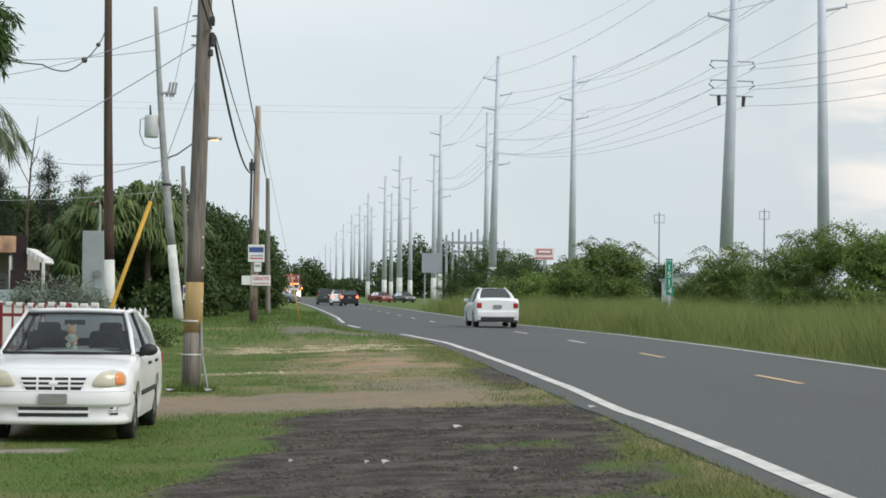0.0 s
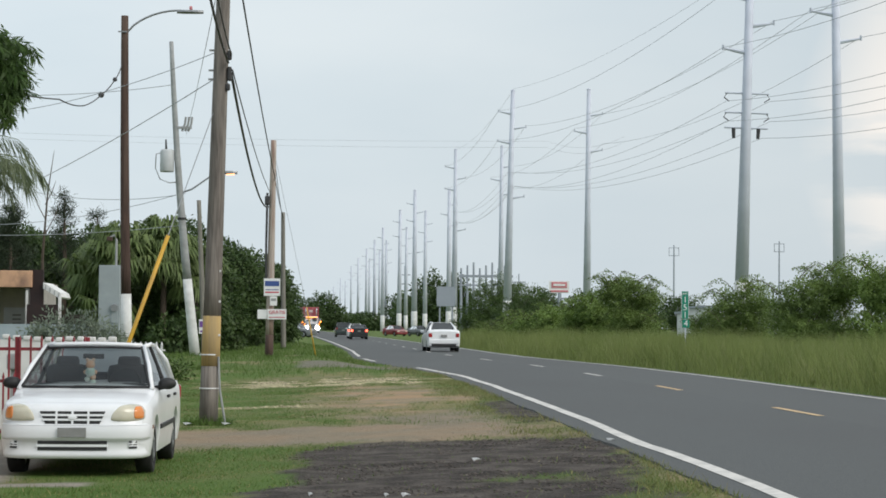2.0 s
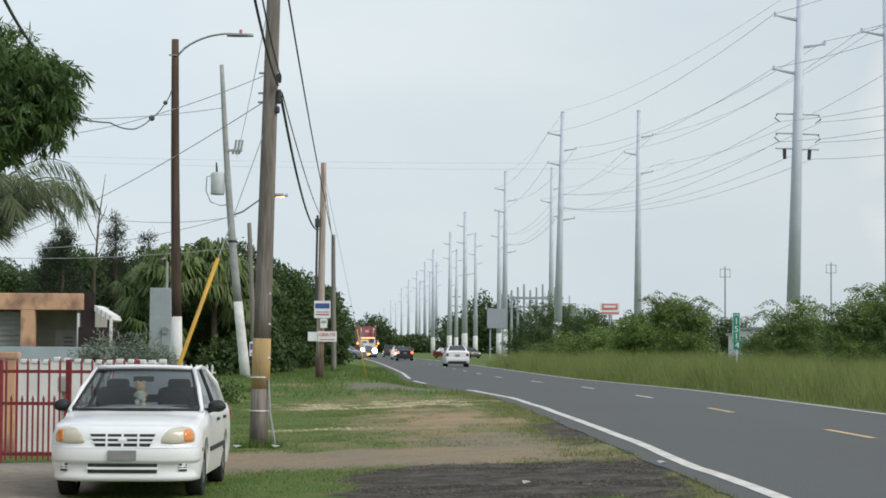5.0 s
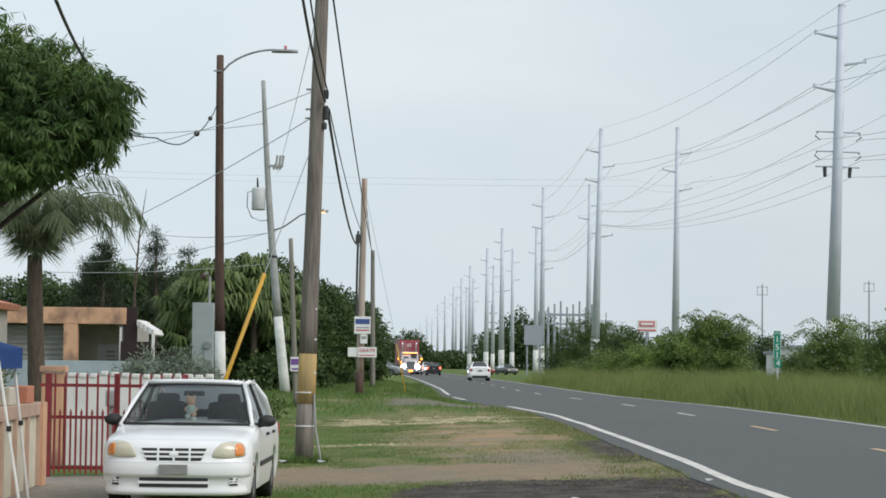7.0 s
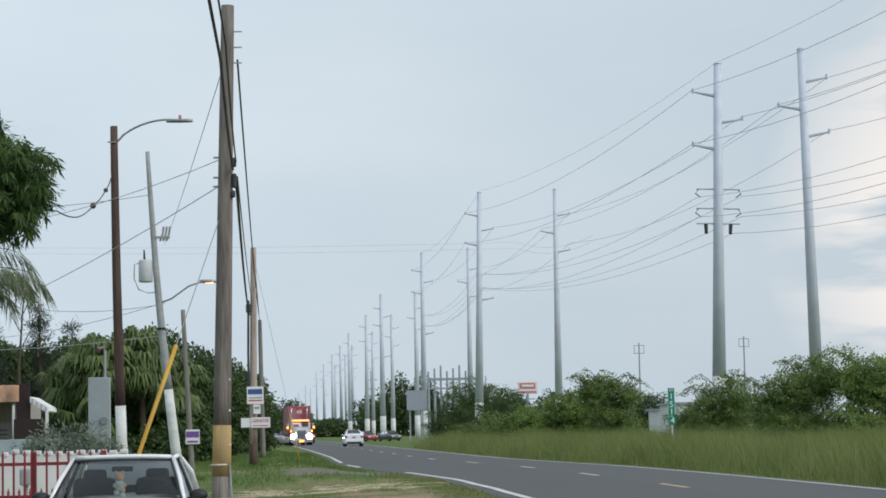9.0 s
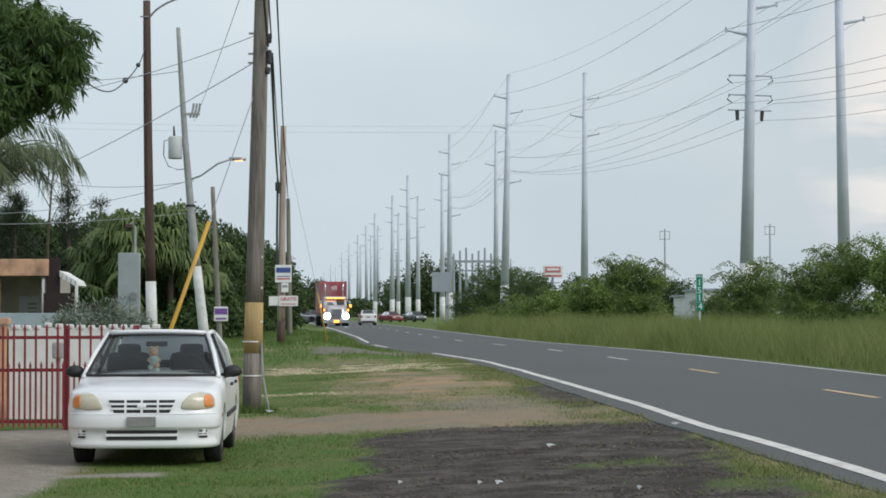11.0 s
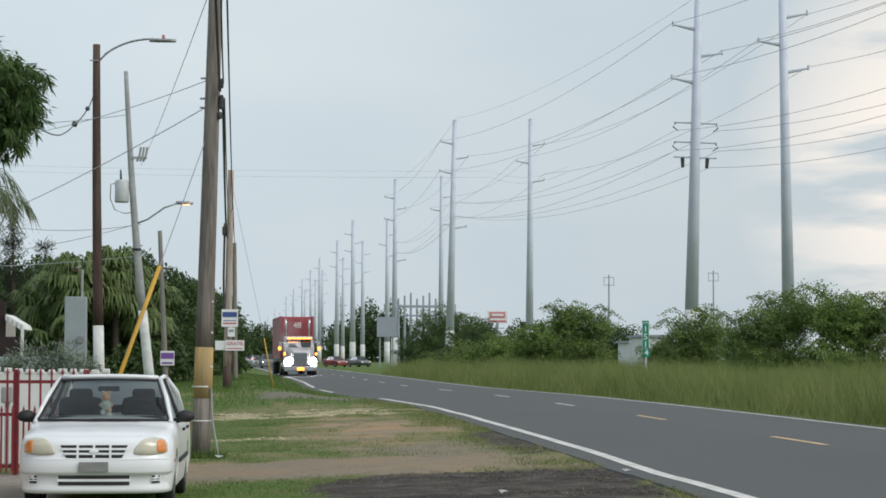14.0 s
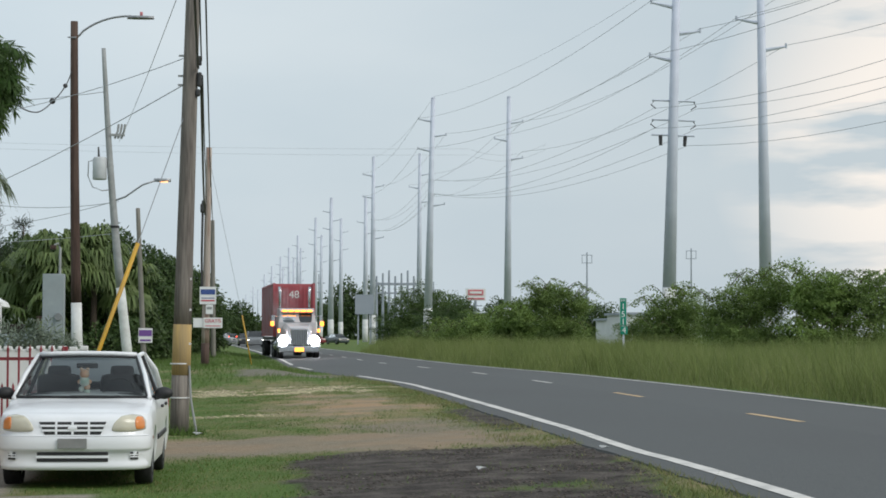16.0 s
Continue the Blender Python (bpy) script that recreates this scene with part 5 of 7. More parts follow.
for k, ((x, y), blobs, m, ll, lw) in enumerate(SCRUB):
    blobs = blobs + [(sum(b[0] for b in blobs) / len(blobs) + dx, y - 0.5, 0.85, 1.3, 1.1, 0.75) for dx in ((-0.9, 0.7) if x != 20.2 else (0.3, 1.2))]
    s = broad_tree("tangled olive green scrub bush behind tall grass", x, y, blobs, 470 if y < 125 else 300 if y < 160 else 170, ll * 0.62, lw * 0.80, m, 0.07, 100 + k, "scrub along the far verge", "shrub", 0.6, 0.24 if y < 160 else 0.42)
    # loose feathery sprigs above the mass
    rnd = random.Random(300 + k)
    pts, axs = [], []
    for _ in range(16):
        b = rnd.choice(blobs[:-2])
        base = Vector((b[0] + rnd.uniform(-1, 1) * b[3] * 0.8, b[1] + rnd.uniform(-0.6, 0.4) * b[4], b[2] + b[5] * 0.7))
        reach = rnd.uniform(0.5, 1.5)
        tip = base + Vector((rnd.choice((-1, 1)) * reach, rnd.uniform(-0.5, 0.5), rnd.uniform(-0.1, 0.55)))
        mid = base.lerp(tip, 0.5) + Vector((0, 0, 0.16 + 0.22 * reach))
        part("sprig", tube([base, base.lerp(mid, 0.5) + Vector((0, 0, 0.08)), mid, tip], [0.026, 0.02, 0.014, 0.006], 4), M_bark, s)
        for q in range(90):
            u = rnd.uniform(0.12, 1.05)
            c = (base.lerp(mid, u * 2) if u < 0.5 else mid.lerp(tip, u * 2 - 1)) + Vector((rnd.gauss(0, 0.07), rnd.gauss(0, 0.09), rnd.gauss(-0.03, 0.045)))
            pts.append(c)
            axs.append((rnd.gauss(0, 1), rnd.gauss(0, 1), rnd.gauss(-0.3, 0.4)))
    v, q = leaf_quads(np.array(pts), unit(np.array(axs)), ll * 0.55, lw * 0.7, np.random.default_rng(k))
    raw_mesh("sprig_foliage", v, q, m, s)


# the mango tree
def mango_tree():
    t = thing("mango_tree", "mango tree with hanging clusters of long dark green leaves", "tree")
    rng = np.random.default_rng(5)
    x, y = -5.3, 25.0
    blobs = [(-2.60, 24.2, 4.44, 0.20, 0.5, 0.22), (-2.72, 24.2, 4.74, 0.30, 0.6, 0.28), (-3.05, 24.2, 4.70, 0.40, 0.7, 0.36), (-2.95, 24.2, 4.24, 0.36, 0.6, 0.34),
             (-3.45, 24.3, 4.84, 0.52, 0.9, 0.48), (-3.5, 24.2, 4.24, 0.52, 0.9, 0.46), (-3.9, 24.4, 4.95, 0.66, 1.0, 0.60), (-3.85, 24.2, 4.10, 0.58, 0.9, 0.52),
             (-3.25, 24.1, 3.95, 0.28, 0.5, 0.24), (-2.66, 24.1, 4.14, 0.17, 0.3, 0.20), (-4.5, 24.4, 4.45, 0.84, 1.1, 0.84), (-4.8, 24.5, 5.15, 0.75, 1.1, 0.62),
             (-5.6, 24.6, 4.6, 1.0, 1.2, 0.95), (-4.35, 24.0, 3.62, 0.50, 0.6, 0.34), (-3.72, 23.9, 3.78, 0.36, 0.5, 0.26), (-5.1, 24.0, 3.6, 0.55, 0.6, 0.4), (-4.5, 23.9, 3.35, 0.45, 0.5, 0.30), (-5.2, 23.9, 3.2, 0.6, 0.6, 0.35), (-5.9, 24.0, 3.4, 0.7, 0.7, 0.45), (-6.5, 24.8, 4.4, 1.2, 1.2, 0.9)]
    blobs = [(b[0] + 0.09, *b[1:]) for b in blobs]
    trunk_and_limbs(t, x, y, -0.04, [b[:3] for b in blobs], 0.10, 4)
    p, d = blob_points(blobs, 58, rng, 0.30)
    p = p + rng.normal(size=p.shape) * 0.03
    k = 17
    tone = rng.uniform(0.75, 1.25, len(p))
    c, dd, tt = np.repeat(p, k, axis=0), np.repeat(d, k, axis=0), np.repeat(tone, k)[:, None]
    ring = rng.normal(size=c.shape)
    ax = unit(dd * 0.22 + ring * 0.52 + np.array([0, 0, -0.95]))
    v, q = leaf_quads(c + ax * 0.02 + rng.normal(size=c.shape) * 0.015, ax * tt, 0.132, 0.024, rng, dd + np.array([0, 0, 0.6]))
    raw_mesh("crown", v, q, M_leaf_mango, t)
    return t


mango_tree()


def feather_palm(label, x, y, z0, top, fronds, flen, material, seed, lean=0.2, r=0.17):
    t = thing("palm_tree", label, "palm tree")
    rng = np.random.default_rng(seed)
    bm = bmesh.new()
    n = 12
    add_tube(bm, [(x + lean * math.sin(1.2 * k / n), y, z0 - 0.1 + (top - z0 + 0.1) * k / n) for k in range(n + 1)], [r * (1.15 - 0.3 * k / n) * (1 + 0.05 * (k % 2)) for k in range(n + 1)], 10)
    part("trunk", bm, M_bark, t, smooth=True)
    cx = x + lean * math.sin(1.2)
    for f in range(fronds):
        a = 2 * math.pi * (f + rng.uniform(-0.3, 0.3)) / fronds
        up = rng.uniform(0.95, 1.52)
        ll = flen * rng.uniform(0.75, 1.1)
        rach, rr, zz = [], 0.0, 0.0
        for k in range(11):
            rach.append(np.array([cx + math.cos(a) * rr, y + math.sin(a) * rr, top + zz]))
            bow = up - (up + rng.uniform(1.0, 1.35)) * (k / 10) ** 1.7
            rr, zz = rr + ll / 10 * math.cos(bow), zz + ll / 10 * math.sin(bow)
        bmf = tube([Vector(q) for q in rach], [0.025 * (1 - 0.8 * k / 10) for k in range(11)], 4)
        fr = part("frond", bmf, M_palm, t)
        pts, axs = [], []
        for k in range(1, 10):
            seg = rach[k + 1] - rach[k]
            side = np.array([-math.sin(a), math.cos(a), 0])
            for q in range(13):
                base = rach[k] + seg * (q / 13)
                for s in (-1, 1):
                    pts.append(base)
                    axs.append(side * s * 0.5 + np.array([0, 0, -0.85]) + seg / np.linalg.norm(seg) * 0.55 + rng.normal(size=3) * 0.16)
        v, q = leaf_quads(np.array(pts), unit(np.array(axs)), 0.50, 0.018, rng)
        raw_mesh("leaf_fringe", v, q, material, fr)
    return t


feather_palm("queen palm with drooping silvery green fronds behind the gate", -5.42, 36.0, -0.04, 3.40, 24, 2.35, M_palm_queen, 3, -0.17, 0.145)


def fan_palm(label, x, y, z0, top, fans, r, seed):
    t = thing("palm_tree", label, "palm tree", group="fan palms")
    rng = np.random.default_rng(seed)
    part("trunk", tube([(x, y, z0 - 0.1), (x + 0.05, y, top)], [0.16, 0.13], 9), M_bark, t, smooth=True)
    for f in range(fans):
        a, up = rng.uniform(0, 2 * math.pi), rng.uniform(-0.65, 1.35)
        d = np.array([math.cos(a) * math.cos(up), math.sin(a) * math.cos(up), math.sin(up)])
        hub = np.array([x, y, top]) + d * r * rng.uniform(0.38, 0.60)
        fr = part("petiole", tube([(x, y, top - 0.1), Vector(hub)], [0.025, 0.014], 4), M_palm, t)
        side = unit(np.cross(d, [0, 0, 1.0])[None])[0]
        rf = r * rng.uniform(0.40, 0.55)
        v = []
        for k in range(20):
            b = (k / 19 - 0.5) * 3.9
            d0 = unit((d * math.cos(b) + side * math.sin(b) + np.array([0, 0, -0.15]) + rng.normal(size=3) * 0.07)[None])[0]
            d1 = unit((d0 * 0.55 + np.array([0, 0, -rng.uniform(0.6, 1.2)]))[None])[0]
            w = unit(np.cross(d0, d + np.array([0, 0, 0.6]))[None])[0] * 0.055
            mid = hub + d0 * rf * 0.6
            tip = mid + d1 * rf * rng.uniform(0.4, 0.75)
            v += [hub - w * 0.4, hub + w * 0.4, mid + w, mid - w, mid - w, mid + w, tip + w * 0.15, tip - w * 0.15]
        raw_mesh("fan", np.array(v), np.arange(len(v)).reshape(-1, 4), M_palm, fr)
    return t


fan_palm("bushy fan palm with drooping green fans", -8.3, 96, -0.04, 4.6, 46, 2.3, 1)
fan_palm("bushy fan palm with drooping green fans", -6.6, 97, -0.04, 4.9, 46, 2.2, 2)
fan_palm("bushy fan palm with drooping green fans", -9.8, 98, -0.04, 3.7, 40, 2.1, 3)
fan_palm("bushy fan palm with drooping green fans", -5.2, 98, -0.04, 3.9, 36, 2.0, 4)
fan_palm("low fan palm with drooping green fans", -8.9, 95, -0.04, 2.4, 24, 1.7, 5)
broad_tree("leafy green undergrowth below the fan palms", -8.0, 99, [(-9.4, 99, 1.8, 1.7, 0.9, 1.8), (-7.2, 99.5, 2.4, 1.9, 0.9, 2.3), (-5.2, 100, 1.8, 1.6, 0.8, 1.8)], 150, 0.26, 0.13, M_leaf_dark, 0.06, 41, "", "shrub")
broad_tree("low leafy weeds in front of the picket fence", -4.1, 61.0, [(-4.5, 61, 0.35, 0.5, 0.35, 0.42), (-3.8, 61, 0.4, 0.5, 0.35, 0.45), (-3.2, 61.2, 0.25, 0.4, 0.3, 0.35)], 320, 0.11, 0.05, M_leaf_scrub, 0.03, 48, "", "shrub", 0.6)
broad_tree("leafy green bush at the foot of the fan palms", -5.6, 94, [(-6.0, 94, 0.9, 1.0, 0.8, 1.0), (-4.9, 94.5, 1.2, 0.9, 0.8, 1.2)], 150, 0.22, 0.12, M_leaf_dark, 0.05, 42, "", "shrub")
broad_tree("silvery grey shrub beside the meter box", -4.5, 47.0, [(-4.9, 47, 1.35, 0.5, 0.4, 0.5), (-4.2, 47, 1.4, 0.45, 0.4, 0.45), (-5.4, 47.3, 1.2, 0.4, 0.4, 0.4), (-3.7, 47, 1.2, 0.4, 0.4, 0.35), (-4.5, 47, 0.7, 0.9, 0.4, 0.6)], 420, 0.15, 0.036, M_palm_grey, 0.05, 43, "", "shrub", 0.6)


def casuarina(label, x, y, h, seed, spread=1.6, dense=1.0):
    t = thing("casuarina_tree", label, "tree", group="wispy trees behind the house")
    rng = np.random.default_rng(seed)
    part("trunk", tube([(x, y, -0.1), (x + 0.15, y, h * 0.5), (x + 0.05, y, h)], [0.2, 0.12, 0.02], 7), M_bark, t, smooth=True)
    pts, axs = [], []
    for k in range(34):
        u = rng.uniform(0.22, 1.0)
        a = rng.uniform(0, 2 * math.pi)
        ln = spread * (1.15 - u) * rng.uniform(0.6, 1.2)
        b = np.array([x + 0.1, y, h * u])
        e = b + np.array([math.cos(a) * ln, math.sin(a) * ln, ln * rng.uniform(0.2, 0.8)])
        part("branch", tube([Vector(b), Vector(e)], [0.03, 0.008], 4), M_bark, t)
        m = int(95 * dense)
        w = rng.uniform(0.3, 1.05, m)[:, None]
        pts.append(b + (e - b) * w + rng.normal(size=(m, 3)) * 0.16)
        axs.append(rng.normal(size=(m, 3)) * 0.6 + np.array([0, 0, 0.3]))
    v, q = leaf_quads(np.concatenate(pts), unit(np.concatenate(axs)), 0.34, 0.035, rng)
    raw_mesh("crown", v, q, M_casuarina, t)


casuarina("wispy dark casuarina tree behind the house", -12.9, 110, 8.6, 1, 1.7, 0.8)
casuarina("dense dark casuarina tree behind the house", -15.4, 108, 7.4, 2, 2.6, 2.6)
casuarina("dense dark casuarina tree behind the house", -16.6, 112, 6.8, 3, 2.6, 2.4)
casuarina("wispy dark casuarina tree behind the house", -11.6, 114, 7.6, 4, 1.8, 0.9)
twig = thing("bare_tree", "thin bare leafless sapling above the roofs", "tree")
part("trunk", tube([(-13.1, 104, 0), (-13.1, 104, 5), (-12.9, 104, 8.0), (-12.6, 104, 10.2)], [0.1, 0.07, 0.04, 0.01], 5), M_bark, twig)
for z, dx, dz in ((6.0, 0.7, 1.6), (6.8, -0.6, 1.3), (7.5, 0.5, 1.2)):
    part("branch", tube([(-13.0, 104, z), (-13.0 + dx * 0.7, 104, z + dz * 0.6), (-13.0 + dx, 104, z + dz)], [0.03, 0.02, 0.008], 4), M_bark, twig)


# ---------------------------------------------------------------- grass
def blades(name, label, pts, heights, width, material, seed, lean=0.35):
    rng = np.random.default_rng(seed)
    n = len(pts)
    h = heights[:, None]
    a = rng.uniform(0, 2 * math.pi, n)
    side = np.stack([np.cos(a), np.sin(a), np.zeros(n)], 1)
    tip = pts + np.stack([rng.normal(size=n) * lean, rng.normal(size=n) * lean, np.ones(n)], 1) * h
    w = width * rng.uniform(0.6, 1.3, n)[:, None]
    v = np.stack([pts - side * w / 2, pts + side * w / 2, tip], 1).reshape(-1, 3)
    ob = raw_mesh(name, v, np.arange(3 * n).reshape(n, 3), material)
    return tagged(ob, label, "grass", kind="stuff")


def scatter(n, x0, x1, y0, y1, seed, keep, power=1.0):
    rng = np.random.default_rng(seed)
    out = []
    xs, ys = rng.uniform(x0, x1, n), y0 + (y1 - y0) * rng.uniform(0, 1, n) ** power
    for x, y, k in zip(xs, ys, rng.uniform(0, 1, n)):
        if k < keep(x, y):
            out.append((x, y, ground_z(x, y) - 0.01))
    return np.array(out)


def lawn_keep(x, y):
    c = centre(y)
    if x > c + asphalt_edge(y) + 0.12:
        return 0
    mk = soil(x, y)
    return max(0.0, 1 - 0.95 * mk[0] - 1.12 * mk[1] - 0.9 * mk[2] - 1.2 * mk[3]) * (0.45 + 0.55 * smooth01(-0.3, 0.4, noise.noise((x * 0.7, y * 0.35, 8))))


p = scatter(210000, -3.2, 5.0, 13, 62, 1, lawn_keep, 1.35)
hh = np.random.default_rng(2).uniform(0.015, 0.05, len(p))
cut = np.random.default_rng(3).uniform(size=len(p)) < 0.14
blades("lawn_grass", "short patchy green lawn grass on the verge", p[~cut], hh[~cut], 0.012, M_grass, 4, 0.6)
blades("dry_lawn_grass", "dry straw coloured grass among the lawn", p[cut], hh[cut], 0.012, M_grass_dry, 5, 0.7)


def fringe_keep(x, y):
    c = centre(y)
    u = x - (c + asphalt_edge(y) - 0.04)
    return (1 - soil(x, y)[0]) * (1 - smooth01(0.0, 0.12, u)) * smooth01(-1.3, -0.2, u) * smooth01(-0.35, 0.25, noise.noise((x * 0.9, y * 0.22, 3)))


p = scatter(170000, 1.0, 5.0, 13, 100, 6, fringe_keep, 1.5)
blades("verge_grass", "ragged tufts of grass along the asphalt edge", p, np.random.default_rng(7).uniform(0.02, 0.085, len(p)), 0.013, M_verge, 8, 0.6)
p = scatter(5000, 2.0, 5.0, 14, 80, 16, fringe_keep, 1.0)
blades("dry_verge_grass", "dry tufts along the asphalt edge", p, np.random.default_rng(17).uniform(0.05, 0.18, len(p)), 0.014, M_grass_dry, 18, 0.6)


def mound_keep(x, y):
    c = centre(y)
    e = c + asphalt_edge(y)
    return (1 - smooth01(e - 0.46, e + 0.02, x)) * smooth01(60, 74, y) * (1 - min(1, soil(x, y)[1] + 1.5 * soil(x, y)[0] + 1.1 * soil(x, y)[3])) * (0.5 + 0.5 * noise.noise((x * 0.5, y * 0.2, 1)))


p = scatter(60000, -9, 4, 60, 150, 9, mound_keep, 1.2)
blades("rough_grass", "uncut green grass on the rise beside the road", p, np.random.default_rng(10).uniform(0.06, 0.20, len(p)), 0.025, M_grass, 11, 0.4)


def tall_keep(x, y):
    u = x - centre(y) - 3.75
    return 0 if u < 0 else (0.25 + 0.75 * smooth01(0.0, 1.2, u)) * (0.6 + 0.4 * noise.noise((x * 0.4, y * 0.2, 2)))


p = scatter(400000, 9, 26, 26, 160, 12, lambda x, y: tall_keep(x, y) * (1 - smooth01(12, 14, x - centre(y))), 1.2)
u = np.array([min(1.0, (q[0] - centre(q[1]) - 3.75) / 1.2) for q in p])
lump = np.array([noise.noise((q[0] * 0.35, q[1] * 0.12, 5)) for q in p])
hh = (0.40 + 0.80 * u) * (1 + 0.42 * lump) * np.random.default_rng(13).uniform(0.32, 1.18, len(p))
dry = np.random.default_rng(15).uniform(size=len(p)) < 0.10
blades("tall_grass", "tall feathery green grass along the far verge", p[~dry], hh[~dry], 0.019, M_tall, 14, 0.34)
blades("dry_tall_grass", "pale seed stalks among the tall grass", p[dry], hh[dry] * 1.06, 0.012, M_seed, 19, 0.5)


near_sign = scatter(2600, 12.6, 15.2, 73.5, 77.4, 55, lambda x, y: 1.0)
blades("sign_grass", "tall grass crowding the foot of the kilometre marker", near_sign, np.random.default_rng(56).uniform(0.7, 1.28, len(near_sign)), 0.018, M_tall, 57, 0.22)
# ragged tufts left uncut round the foot of each pole
tuft_rng = np.random.default_rng(51)
tufts = []
for fx, fy, fr in ((-0.82, 34.4, 0.34), (-1.23, 81.8, 0.5), (-4.42, 86.8, 0.6), (-3.0, 69.8, 0.4), (-1.25, 107.8, 0.5), (-3.6, 49.6, 0.4)):
    for _ in range(420):
        a, rr = tuft_rng.uniform(0, 6.28), fr * tuft_rng.uniform(0.3, 1.2)
        qx, qy = fx + math.cos(a) * rr, fy + math.sin(a) * rr
        tufts.append((qx, qy, ground_z(qx, qy) - 0.01))
blades("tuft_grass", "uncut grass tufts round the pole feet", np.array(tufts), tuft_rng.uniform(0.07, 0.22, len(tufts)), 0.018, M_grass, 52, 0.4)
# ---------------------------------------------------------------- house and yard
M_peach = mat("peach_render", (0.60, 0.36, 0.22), (0.52, 0.31, 0.20), scale=3, rough=0.9, bump=0.2, c3=(0.16, 0.10, 0.08), scale2=1.7, amount2=1.0, stretch=(1, 1, 0.8))
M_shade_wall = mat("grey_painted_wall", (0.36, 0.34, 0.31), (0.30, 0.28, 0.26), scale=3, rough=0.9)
M_blue_wall = mat("pale_blue_wall", (0.36, 0.42, 0.46), (0.30, 0.36, 0.40), scale=2, rough=0.9, bump=0.15, c3=(0.24, 0.27, 0.29), scale2=0.8, amount2=0.5)
M_cream = mat("cream_wall", (0.62, 0.58, 0.47), (0.54, 0.50, 0.41), scale=3, rough=0.9, c3=(0.40, 0.36, 0.29), scale2=1.2, amount2=0.4)
M_white_wall = mat("white_wall", (0.74, 0.74, 0.73), (0.64, 0.64, 0.63), scale=3, rough=0.85, c3=(0.50, 0.49, 0.46), scale2=1.2, amount2=0.5)
M_wall_peach = mat("dull_peach_paint", (0.50, 0.345, 0.265), (0.43, 0.30, 0.23), scale=4, rough=0.9, bump=0.15, c3=(0.30, 0.22, 0.18), scale2=1.5, amount2=0.6)
M_terra = mat("terracotta", (0.50, 0.20, 0.12), (0.42, 0.17, 0.10), scale=5, rough=0.85, c3=(0.28, 0.14, 0.10), scale2=2, amount2=0.5)
M_red_gate = mat("red_gate_paint", (0.27, 0.030, 0.040), (0.19, 0.025, 0.032), scale=8, rough=0.5, c3=(0.16, 0.04, 0.035), scale2=4, amount2=0.5)
M_brown = mat("dark_brown_metal", (0.026, 0.011, 0.010), (0.016, 0.008, 0.008), scale=5, rough=0.7)
M_blue_tarp = mat("blue_canopy_cloth", (0.035, 0.13, 0.42), (0.028, 0.10, 0.34), scale=6, rough=0.75, bump=0.3)
M_cabinet = mat("grey_meter_box", (0.32, 0.36, 0.38), (0.27, 0.31, 0.33), scale=3, rough=0.8, bump=0.1, c3=(0.22, 0.24, 0.25), scale2=1.2, amount2=0.4)
M_guy = mat("yellow_guy_guard", (0.62, 0.36, 0.03), (0.54, 0.31, 0.03), scale=4, rough=0.5, c3=(0.36, 0.22, 0.06), scale2=1.5, amount2=0.5)
M_green_sign = mat("green_sign_sheet", (0.0, 0.24, 0.15), (0.0, 0.21, 0.13), scale=3, rough=0.45)
M_sign_w = mat("white_sign_sheet", (0.78, 0.78, 0.78), (0.70, 0.70, 0.70), scale=4, rough=0.6)
M_sign_blue = mat("blue_print", (0.04, 0.08, 0.26), (0.05, 0.09, 0.28), scale=6, rough=0.6)
M_sign_red = mat("red_print", (0.55, 0.05, 0.08), (0.50, 0.05, 0.08), scale=6, rough=0.6)
M_sign_purple = mat("purple_print", (0.18, 0.08, 0.32), (0.16, 0.07, 0.28), scale=6, rough=0.6)
# distance haze put into the billboard's red; the photocell shares this pinkish tone
M_far_red = mat("haze_paled_red", (0.58, 0.20, 0.22), (0.52, 0.18, 0.20), scale=2, rough=0.7)
M_far_white = mat("far_white_building", (0.66, 0.67, 0.68), (0.60, 0.61, 0.62), scale=0.5, rough=0.8)
M_far_steel = mat("far_steelwork", (0.31, 0.34, 0.39), (0.27, 0.30, 0.35), scale=0.5, rough=0.7)
M_trans = mat("transformer_paint", (0.50, 0.52, 0.53), (0.44, 0.46, 0.47), scale=3, rough=0.5, c3=(0.34, 0.33, 0.31), scale2=2, amount2=0.4)
M_lamp_on = mat("glowing_lamp_lens", (0.9, 0.5, 0.3), rough=0.4, emit=(1.0, 0.42, 0.18), power=2.5)


